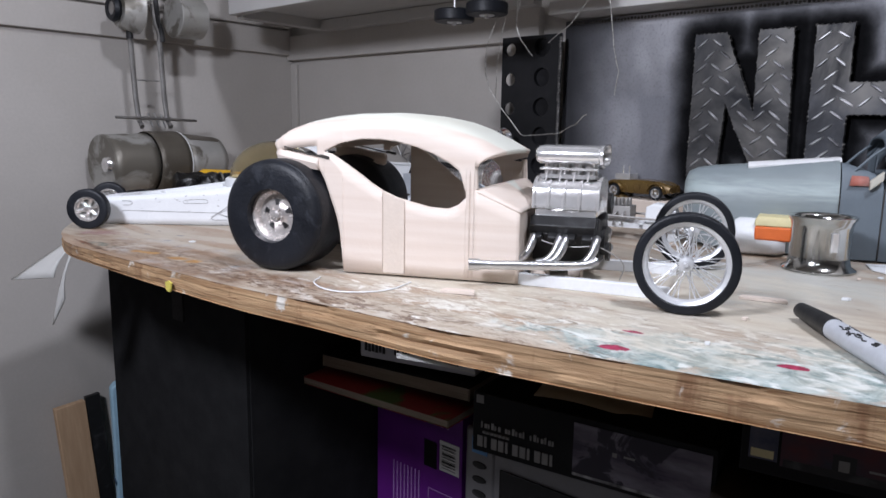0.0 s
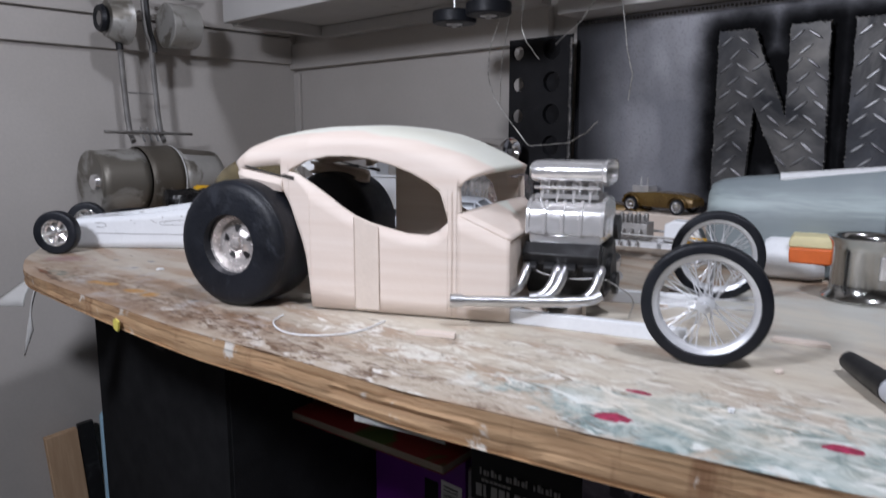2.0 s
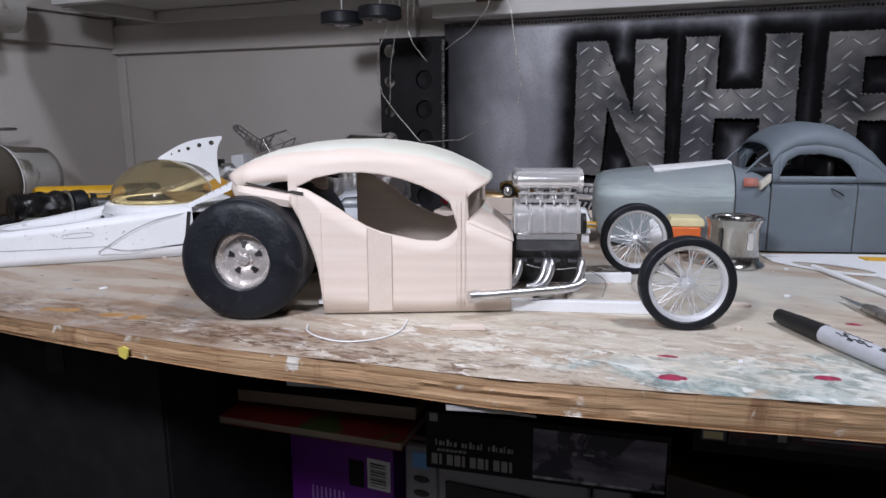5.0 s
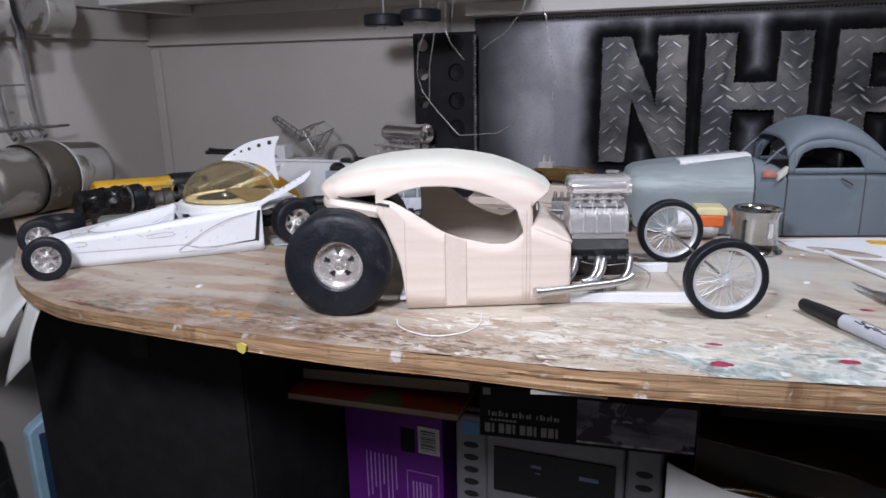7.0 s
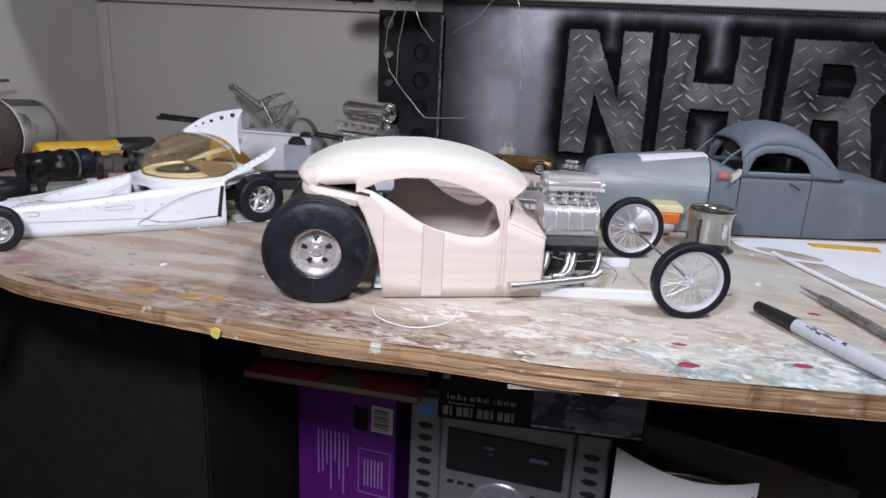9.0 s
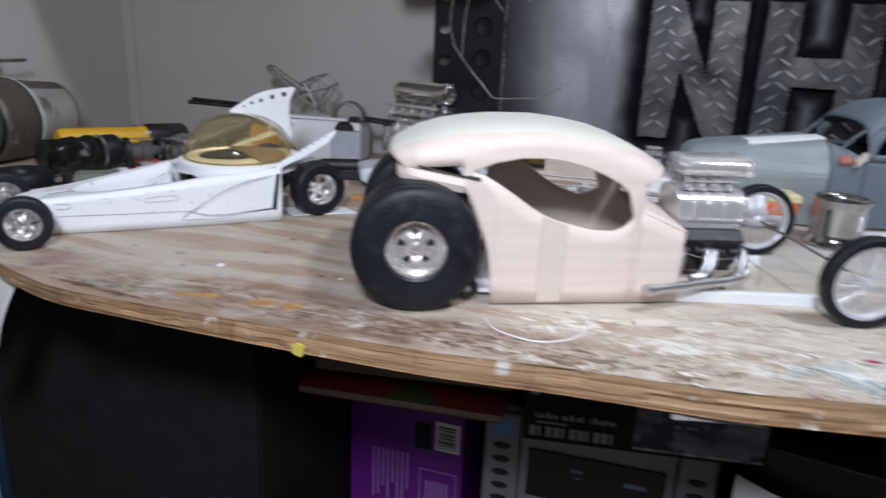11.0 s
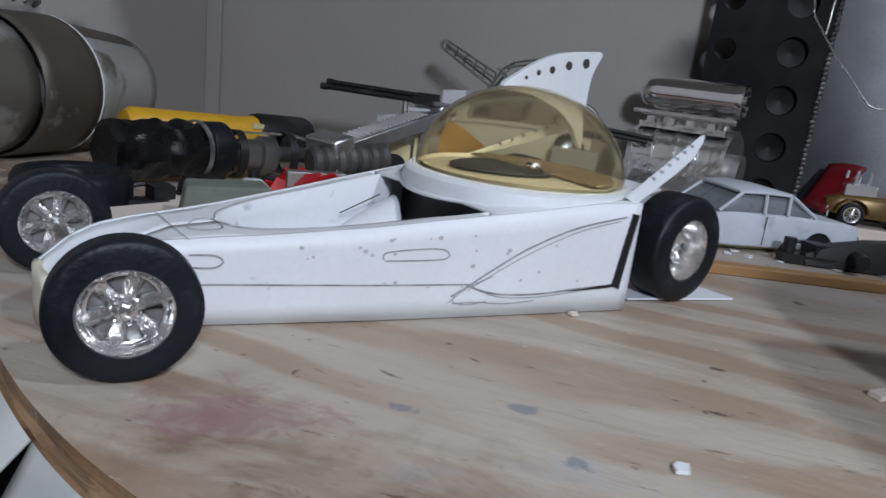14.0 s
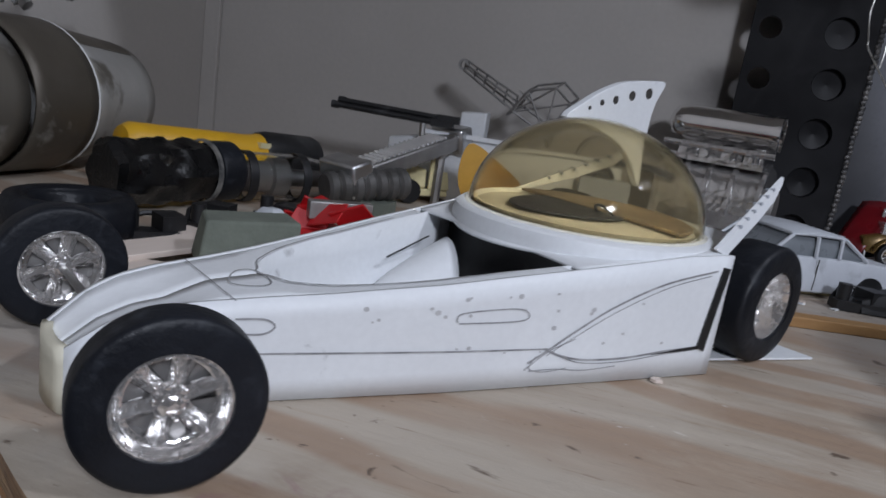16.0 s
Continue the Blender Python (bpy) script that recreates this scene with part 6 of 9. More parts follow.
    b = B().lathe([(1e-5, 0.0060), (0.006, 0.0055), (0.0105, 0.003), (0.0125, -0.002), (0.0125, -0.006)], 24, T(0.090, -0.4075 + 0.310, 0.024) @ R(90, "X"))
    part("lamp_lens", b, CHROME_SPARK, ob, "bright faceted lamp lens")
    part("wall_nail", B().rod((0.0, 0.0, 0.27), (0.054, 0.0, 0.272), 0.0014), STEEL, ob)
    part("wall_nail", B().rod((0.0, 0.0, 0.092), (0.056, 0.0, 0.092), 0.0014), STEEL, ob)
    return ob


wall_chassis()
b = B().tube([(0.004, -0.62, 1.05), (0.004, -0.585, 0.93), (0.004, -0.575, 0.86), (0.004, -0.59, 0.78), (0.004, -0.60, 0.5)], 0.0022, 8, 2)
solo("wall_cable", b, mat("dark_blue_cable", (0.01, 0.012, 0.04), rough=0.4), "thin dark blue cable hanging down the wall", "cable")


# ---- grey primered coupe ----
def streaked_hood():
    """Grey primer with a pale streaky band along the shoulder of the hood."""
    m, nt, bsdf = nodes_of("streaked_primer")
    obj = coords(nt)
    sep = nt.nodes.new("ShaderNodeSeparateXYZ")
    nt.links.new(obj, sep.inputs[0])
    col = mixed(nt, noise_fac(nt, obj, 12, 5, 0.35, 0.65), (0.235, 0.275, 0.285), (0.19, 0.225, 0.24))
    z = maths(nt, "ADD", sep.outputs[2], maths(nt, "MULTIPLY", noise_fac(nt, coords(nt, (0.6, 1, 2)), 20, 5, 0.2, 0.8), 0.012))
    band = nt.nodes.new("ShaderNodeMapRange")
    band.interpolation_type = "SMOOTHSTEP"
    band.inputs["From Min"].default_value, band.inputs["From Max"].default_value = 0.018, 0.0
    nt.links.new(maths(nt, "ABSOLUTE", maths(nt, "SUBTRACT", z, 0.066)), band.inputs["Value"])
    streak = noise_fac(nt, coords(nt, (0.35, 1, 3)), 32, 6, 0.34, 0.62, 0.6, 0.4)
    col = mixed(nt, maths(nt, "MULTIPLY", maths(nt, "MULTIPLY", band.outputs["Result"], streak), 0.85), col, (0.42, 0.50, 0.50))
    nt.links.new(col, bsdf.inputs["Base Color"])
    bsdf.inputs["Roughness"].default_value = 0.5
    bumped(nt, bsdf, streak, 0.1, 0.0006)
    return m


def grey_coupe():
    car = thing("model_primer_coupe", T(1.03, -0.16, TOP) @ R(18) @ T(0, 0.055), "grey primered model coupe body with a pale streaked hood", "model car")

    def ring(x, w, z0, z1, rnd=0.35, n=9):
        """A section: upright sides, rounded shoulders."""
        out = [(x, -w, z0), (x, w, z0)]
        for k in range(n):
            a = math.pi / 2 * k / (n - 1)
            out.append((x, w * (1 - rnd + rnd * math.cos(a)), z1 - (z1 - z0) * rnd * (1 - math.sin(a))))
        for k in range(n):
            a = math.pi / 2 * (1 - k / (n - 1))
            out.append((x, -w * (1 - rnd + rnd * math.cos(a)), z1 - (z1 - z0) * rnd * (1 - math.sin(a))))
        return out
    b = B().loft([ring(x, w, z0, z1, r) for x, w, z0, z1, r in ((-0.163, 0.016, 0.030, 0.064, 0.6), (-0.160, 0.024, 0.014, 0.0725, 0.6), (-0.152, 0.030, 0.006, 0.0765, 0.58), (-0.135, 0.036, 0.003, 0.0790, 0.55), (-0.09, 0.044, 0.002, 0.0825, 0.52), (-0.05, 0.050, 0.002, 0.086, 0.50), (-0.0300, 0.0525, 0.002, 0.088, 0.48))])
    hood = part("hood", b, streaked_hood(), car, "grey hood with pale streaks", sharp=50)
    b = B()
    b.loft([[(x, y, lerp_at((-0.103, -0.024), (0.0815, 0.0885), x) + d) for y, d in ((-0.028, -0.0030), (-0.008, -0.0006), (-0.008, 0.0026), (-0.025, 0.0016), (-0.0285, -0.001))] for x in (-0.106, -0.103, -0.034, -0.028)])
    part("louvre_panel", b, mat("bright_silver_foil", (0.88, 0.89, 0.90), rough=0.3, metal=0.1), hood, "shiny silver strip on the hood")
    b = B().loft([ring(x, w, 0.002, z1, r) for x, w, z1, r in ((-0.0290, 0.0535, 0.0865, 0.42), (-0.012, 0.0545, 0.0815, 0.34), (0.003, 0.055, 0.0745, 0.22))])
    part("cowl", b, GREY_PRIMER, car)
    b = B().loft([ring(x, w, 0.002, z1, r) for x, w, z1, r in ((0.0042, 0.055, 0.0735, 0.12), (0.03, 0.0555, 0.0725, 0.12), (0.085, 0.0555, 0.0722, 0.12))])
    door = part("door", b, GREY_PRIMER, car)
    part("door_handle", B().tube([(0.060, -0.0560, 0.066), (0.066, -0.0575, 0.063), (0.072, -0.0570, 0.059)], 0.0008, 6), BLACK, door)
    b = B().loft([ring(x, w, z0, z1, r) for x, w, z0, z1, r in ((0.0862, 0.0555, 0.002, 0.0722, 0.12), (0.14, 0.054, 0.002, 0.0715, 0.18), (0.19, 0.050, 0.004, 0.066, 0.3), (0.225, 0.044, 0.010, 0.052, 0.45), (0.238, 0.036, 0.018, 0.038, 0.5))])
    part("rear_body", b, GREY_PRIMER, car)
    for x in (-0.0296, 0.0036, 0.0856):
        b = B()
        b.grid([[(x + d, -(0.0556 if x > 0 else 0.0539), z) for z in (0.004, 0.04, 0.0655 if x > 0 else 0.058)] for d in (-0.0005, 0.0005)])
        part("panel_gap", b, GAP, car)
    # cabin: sides with windows, roof shell
    rail = lambda x: lerp_at((0.0030, 0.0106, 0.0257, 0.0467, 0.0677, 0.0845, 0.1013, 0.1198), (0.0885, 0.099, 0.1065, 0.1085, 0.1045, 0.0980, 0.0875, 0.0725), x)
    roofc = lambda x: lerp_at((0.0030, 0.0106, 0.0257, 0.0467, 0.0677, 0.0845, 0.1013, 0.1147, 0.1248), (0.1085, 0.1165, 0.1250, 0.1290, 0.1265, 0.1190, 0.1045, 0.0885, 0.0725), x)
    hwid = lambda z: 0.0545 - max(0.0, z - 0.072) * 0.17
    wt = lambda x: lerp_at((0.0106, 0.0173, 0.0290, 0.0509, 0.0694, 0.0778, 0.0836), (0.0775, 0.0925, 0.0985, 0.0995, 0.0950, 0.0880, 0.0775), x)
    for s in (-1, 1):
        b = B()
        def strip(xs, f0, f1, n=4):
            b.grid([[(x, s * hwid(f0(x) + (f1(x) - f0(x)) * k / n), f0(x) + (f1(x) - f0(x)) * k / n) for k in range(n + 1)] for x in xs])
        belt = lambda x: 0.0715
        strip(np.linspace(0.004, 0.0106, 5), belt, rail)
        strip(np.linspace(0.0106, 0.0836, 40), belt, lambda x: 0.0775, 1)
        strip(np.linspace(0.0106, 0.0836, 40), wt, rail, 2)
        strip(np.linspace(0.0836, 0.1181, 14), belt, rail)
        part("cabin_side", b, GREY_PRIMER, car, solid=0.002)
        b = B().tube([(-0.020, s * 0.043, 0.0785), (-0.006, s * 0.043, 0.0935), (0.006, s * 0.0445, 0.1035)], 0.0013, 6)
        part("windscreen_post", b, GREY_PRIMER, car)
    rows = []
    for x in np.linspace(0.002, 0.1248, 36):
        row = []
        for k in range(21):
            th = math.pi * k / 20
            ct, st = math.cos(th), math.sin(th)
            row.append((x, -hwid(min(rail(x), 0.108)) * abs(ct) ** 0.7 * (1 if ct > 0 else -1), rail(x) + (roofc(x) - rail(x)) * st ** 0.85))
        rows.append(row)
    part("roof", B().grid(rows), GREY_PRIMER, car, solid=0.002)
    part("windscreen_frame", B().tube([(-0.020, -0.043, 0.0790), (-0.021, 0, 0.0855), (-0.020, 0.043, 0.0790)], 0.0013, 6, 2), GREY_PRIMER, car)
    b = B()
    b.loft([[(0.066 + d, y, z) for y, z in ((-0.03, 0.073), (0.03, 0.073), (0.028, 0.094), (-0.028, 0.094))] for d in (0, 0.008)])
    part("seat", b, BLACK, car, bevel=0.003)
    part("interior", B().span(0.004, 0.112, -0.050, 0.050, 0.0724, 0.0732), BLACK, car)
    b = B().add([(-0.0235, -0.0546, 0.0672), (-0.008, -0.0553, 0.0672), (-0.009, -0.0512, 0.0752), (-0.022, -0.0506, 0.0757)], [(0, 1, 2, 3)])
    part("red_patch", b, mat("red_primer", (0.46, 0.12, 0.08), (0.36, 0.24, 0.22), 60, rough=0.6), car, "patch of red-orange paint", solid=0.0006)
    b = B().loft([[(-0.004 + 0.011 * u, -0.0555 + 0.004 * v, 0.0715 + 0.011 * u * 0.9 + 0.004 * w) for v, w in ((-1, -1), (1, -1), (1, 1), (-1, 1))] for u in (-0.4, 0.1, 0.5)])
    part("filler_lump", b, mat("pale_putty", (0.62, 0.60, 0.52), rough=0.6), car, "lump of pale filler", bevel=0.001)
    return car


grey_coupe()


# ---- small things on the right part of the bench ----
def chrome_can():
    ob = thing("chrome_cup", T(1.003, -0.229, TOP), "round chrome-plated cup with a flared rim and foot", "cup")
    b = B().lathe([(1e-5, 0.0015), (0.0225, 0.0015), (0.0275, 0.0005), (0.0282, 0.0018), (0.0238, 0.005), (0.0228, 0.012), (0.0228, 0.036), (0.0238, 0.041), (0.0258, 0.0435), (0.0262, 0.0450), (0.0250, 0.0455), (0.0222, 0.0435), (0.0215, 0.040), (0.0210, 0.004), (1e-5, 0.003)], 48)
    part("shell", b, mat("tarnished_chrome", (0.60, 0.60, 0.58), (0.44, 0.44, 0.42), 40, 0.12, 1.0), ob, sharp=60)
    b = B().span(-0.003, 0.003, -0.0245, -0.0226, 0.018, 0.034, R(38))
    part("clip", b, CHROME, ob, bevel=0.001)


chrome_can()


def glue_pot():
    ob = thing("glue_bottle", T(0.955, -0.186, TOP) @ R(14), "white bottle with an orange band and cream cap", "bottle")
    b = B().lathe([(1e-5, -0.026), (0.0145, -0.026), (0.017, -0.022), (0.017, 0.010), (0.014, 0.018), (1e-5, 0.018)], 24, T(-0.008, 0, 0.0172) @ R(90, "Y"))
    part("bottle", b, STYRENE, ob)
    b = B().span(-0.016, 0.014, -0.0175, 0.016, 0.016, 0.0285)
    part("band", b, ORANGE_PL, ob, "orange plastic band", bevel=0.0015)
    b = B().loft([[(x * g, y * g, z) for x, y in ((-0.0165, -0.0165), (0.0175, -0.0165), (0.0175, 0.014), (-0.0165, 0.014))] for z, g in ((0.0287, 1.0), (0.034, 0.98), (0.0375, 0.86))])
    cap = part("cap", b, CREAM_PL, ob, "cream-coloured cap", bevel=0.001)


glue_pot()


def marker_pen():
    d = Vector((0.595, -0.804, 0)).normalized()
    m = T(1.036, -0.4125, TOP + 0.0064) @ d.to_track_quat("Z", "Y").to_matrix().to_4x4()
    ob = thing("marker_pen", m, "grey marker pen with a black cap on the bench", "pen")
    part("cap", B().lathe([(1e-5, 0), (0.0032, 0.0002), (0.0046, 0.0018), (0.0056, 0.022), (0.0061, 0.040), (0.0062, 0.0435), (1e-5, 0.0435)], 24), BLACK, ob, "black plastic cap")
    body = part("barrel", B().lathe([(1e-5, 0.0436), (0.0058, 0.0436), (0.0060, 0.06), (0.0060, 0.105), (0.0054, 0.128), (0.0040, 0.133), (1e-5, 0.1335)], 24), mat("pale_grey_barrel", (0.48, 0.50, 0.54), rough=0.35), ob, "pale grey barrel with dark lettering marks")
    up = (m.inverted().to_3x3() @ Vector((-0.45, -0.3, 0.85))).normalized()
    side = up.cross(Vector((0, 0, 1)))
    b = B()
    for z0, z1, off, w in ((0.056, 0.083, 0.0, 0.0004), (0.060, 0.064, 0.25, 0.0004), (0.066, 0.070, -0.2, 0.0004), (0.072, 0.076, 0.2, 0.0004), (0.058, 0.079, 0.62, 0.00028), (0.088, 0.092, 0.1, 0.0005), (0.088, 0.091, 0.35, 0.0005)):
        pts = []
        for k in range(12):
            a = off + 0.10 * math.sin(k * 2.3 + z0 * 900)
            n_ = (up * math.cos(a) + side * math.sin(a)).normalized()
            pts.append(Vector((0, 0, z0 + (z1 - z0) * k / 11)) + n_ * 0.00612)
        b.tube(pts, w, 5)
    part("lettering_bar", b, BLACK, body, "dark scribbled lettering")


marker_pen()


def hobby_knife():
    a, c = Vector((1.0815, -0.333, TOP)), Vector((1.17, -0.515, TOP))
    d = (c - a).normalized()
    m = T(a.x, a.y, TOP + 0.0042) @ d.to_track_quat("Z", "X").to_matrix().to_4x4()
    ob = thing("hobby_knife", m, "worn aluminium hobby knife with a pointed blade", "knife")
    part("blade", B().loft([[(x, y * g, z) for x, y in ((-0.00025, -0.0035), (0.00025, -0.0035), (0.00025, 0.0035), (-0.00025, 0.0035))] for z, g in ((0.0, 0.05), (0.024, 1.0), (0.032, 1.0))]), ALU, ob)
    part("collet", B().lathe([(1e-5, 0.030), (0.0026, 0.030), (0.0040, 0.038), (0.0040, 0.048), (1e-5, 0.048)], 16), STEEL, ob)
    part("handle", B().lathe([(1e-5, 0.0482), (0.0036, 0.0482), (0.0038, 0.06), (0.0038, 0.14), (0.0030, 0.145), (1e-5, 0.145)], 16), mat("scuffed_aluminium", (0.42, 0.41, 0.39), (0.20, 0.19, 0.18), 120, 0.4, 0.8), ob)


hobby_knife()
solo("plastic_rod", B().tube([(1.0715, -0.2205, TOP + 0.0024), (1.175, -0.41, TOP + 0.0024)], 0.0024, 12), STYRENE, "thin white plastic rod lying on the bench", "rod")


def sheet_thing(name, outline, label, category, material, z=0.0006, t=0.001, holes=(), m=None):
    bm = bmesh.new()
    edges = []
    for ring in (outline, *holes):
        vs = [bm.verts.new((x, y, TOP + z)) for x, y in ring]
        edges += [bm.edges.new((vs[i], vs[(i + 1) % len(vs)])) for i in range(len(vs))]
    bmesh.ops.triangle_fill(bm, edges=edges, use_beauty=True)
    geom = bmesh.ops.extrude_face_region(bm, geom=bm.faces[:])
    bmesh.ops.translate(bm, verts=[v for v in geom["geom"] if isinstance(v, bmesh.types.BMVert)], vec=(0, 0, t))
    bmesh.ops.recalc_face_normals(bm, faces=bm.faces)
    me = bpy.data.meshes.new(name)
    bm.to_mesh(me)
    bm.free()
    me.materials.append(material)
    ob = new(name, me)
    return tagged(ob, label, category)


oval = [(1.088 + 0.034 * math.cos(a) * math.cos(0.2) - 0.015 * math.sin(a) * math.sin(0.2), -0.213 + 0.034 * math.cos(a) * -0.25 + 0.015 * math.sin(a)) for a in [2 * math.pi * k / 24 for k in range(24)]]
sheet_thing("plastic_template", [(1.028, -0.176), (1.10, -0.146), (1.22, -0.108), (1.30, -0.12), (1.32, -0.20), (1.23, -0.27), (1.165, -0.292), (1.138, -0.270), (1.120, -0.236), (1.085, -0.236), (1.052, -0.215), (1.038, -0.203)], "white plastic sheet template with an oval cut out", "plastic sheet", STYRENE, holes=(oval,))
sheet_thing("yellow_card", [(1.115, -0.158), (1.19, -0.142), (1.19, -0.158), (1.12, -0.170)], "strip of yellow card under the model", "card", YELLOW_PL, z=0.0018)
sheet_thing("plastic_sheet", [(0.505, -0.372), (0.5555, -0.3345), (0.530, -0.318), (0.480, -0.350)], "scrap of white plastic sheet on the bench", "plastic sheet", STYRENE)
solo("filament", B().tube([(0.741, -0.540, TOP + 0.0009), (0.750, -0.556, TOP + 0.0009), (0.779, -0.5655, TOP + 0.0009), (0.800, -0.552, TOP + 0.0009), (0.808, -0.532, TOP + 0.0009), (0.800, -0.505, TOP + 0.0009)], 0.0005, 6, 2), STYRENE, "curl of thin white plastic thread", "thread")
solo("wood_stick", B().box(0.125, 0.010, 0.006, T(0.585, -0.266, TOP + 0.0031) @ R(16)), mat("amber_wood", (0.42, 0.24, 0.09), (0.30, 0.16, 0.06), 30, 0.5, stretch=(0.3, 3, 3)), "thin varnished wooden stick on the bench", "stick", bevel=0.0006)
rr = random.Random(11)
for k in range(46):
    x, y = rr.uniform(0.44, 1.06), rr.uniform(-0.54, -0.16)
    if 0.66 < x < 1.0 and -0.56 < y < -0.36:
        continue
    if 0.40 < x < 0.58 and y < -0.30 and k % 3:
        continue
    s = rr.uniform(0.0015, 0.005)
    out = [(s * rr.uniform(0.5, 1.2) * math.cos(a), s * rr.uniform(0.4, 1.0) * math.sin(a)) for a in (0, 1.3, 2.4, 3.6, 4.9)]
    solo("wood_chip", B().prism(out, 0, rr.uniform(0.0005, 0.0018)), BALSA if k % 2 else STYRENE, "small pale shaving lying on the bench", "shaving", T(x, y, TOP + 0.0003) @ R(rr.uniform(0, 360)), group="shavings on the bench")
for x, y, a, l, w in ((1.005, -0.378, 12, 0.030, 0.008), (0.845, -0.505, 20, 0.024, 0.009), (0.60, -0.430, 40, 0.010, 0.006)):
    solo("balsa_scrap", B().prism([(-l / 2, -w / 2), (l / 2, -w / 3), (l / 2.4, w / 2), (-l / 2.2, w / 2.4)], 0, 0.002), BALSA, "flat scrap of pale balsa on the bench", "wood scrap", T(x, y, TOP + 0.0003) @ R(a), group="balsa scraps")


# ---- parts along the back of the bench ----
def bullet_engine():
    ob = thing("model_engine", T(0.527, -0.062, TOP) @ R(-17), "large chrome supercharged model engine with a bullet scoop", "model engine")
    S = 1.62
    m = T(0, 0, -0.055) @ Matrix.Diagonal((S, S, S, 1))
    def case(x, g=0.0):
        pts = []
        for k in range(16):
            a = math.pi * k / 15
            pts.append((x, (0.0205 + g) * math.cos(a), 0.063 + (0.0135 + g) * math.sin(a) ** 0.7))
        return pts + [(x, -(0.0215 + g), 0.046), (x, 0.0215 + g, 0.046)]
    c = part("supercharger_case", B().loft([case(-0.0235), case(0.0235)], m), CHROME_SPARK, ob, bevel=0.0008)
    for x in (-0.0235, -0.0125, -0.0012, 0.0103, 0.0235):
        part("rib", B().loft([case(x - 0.0012, 0.0016), case(x + 0.0012, 0.0016)], m), CHROME_SPARK, c, bevel=0.0004)
    b = B()
    b.span(-0.022, 0.022, -0.017, 0.017, 0.0765, 0.0795, m)
    for k in range(4):
        for s in (-1, 1):
            b.cyl(0.0034, 0.0795, 0.0855, 12, m @ T(-0.0155 + k * 0.0102, s * 0.009, 0))
            b.box(0.004, 0.006, 0.004, m @ T(-0.0155 + k * 0.0102, s * 0.0165, 0.0805))
    b.cyl(0.0014, -0.026, 0.026, 8, m @ T(0, -0.016, 0.0840) @ R(90, "Y"))
    part("injector_base", b, CHROME_SPARK, ob)
    b = B()
    prof = [(1e-5, -0.0290), (0.0042, -0.0284), (0.0070, -0.0265), (0.0084, -0.0235), (0.0088, -0.019), (0.0088, 0.0195), (0.0094, 0.021), (0.0096, 0.0245), (0.0086, 0.0248), (0.0080, 0.018), (1e-5, 0.017)]
    b.lathe(prof, 36, m @ T(0, 0, 0.0945) @ R(90, "Y"))
    part("bullet_scoop", b, POLISHED, ob, "polished chrome bullet scoop")
    b = B()
    for s in (-1, 1):
        b.box(0.040, 0.012, 0.012, m @ T(0, s * 0.021, 0.047) @ R(s * -38, "X"))
    part("valve_cover", b, CHROME_SPARK, ob, bevel=0.001)
    b = B()
    b.cyl(0.010, 0, 0.005, 20, m @ T(0.0245, 0, 0.058) @ R(90, "Y"))
    b.cyl(0.007, 0, 0.006, 20, m @ T(0.0245, 0, 0.040) @ R(90, "Y"))
    part("pulley", b, STEEL, ob)
    part("block", B().span(-0.038, 0.038, -0.03, 0.03, 0.0005, 0.032), BLACK, ob, bevel=0.002)
    return ob


bullet_engine()


# white styrene darkened: the shadow on the sedan is put into its colour
SHADED_WHITE = mat("shaded_white_plastic", (0.56, 0.59, 0.63), (0.48, 0.50, 0.54), 30, 0.45, dirt=(0.30, 0.31, 0.33), dirt_scale=40, dirt_lo=0.60, dirt_hi=0.72)


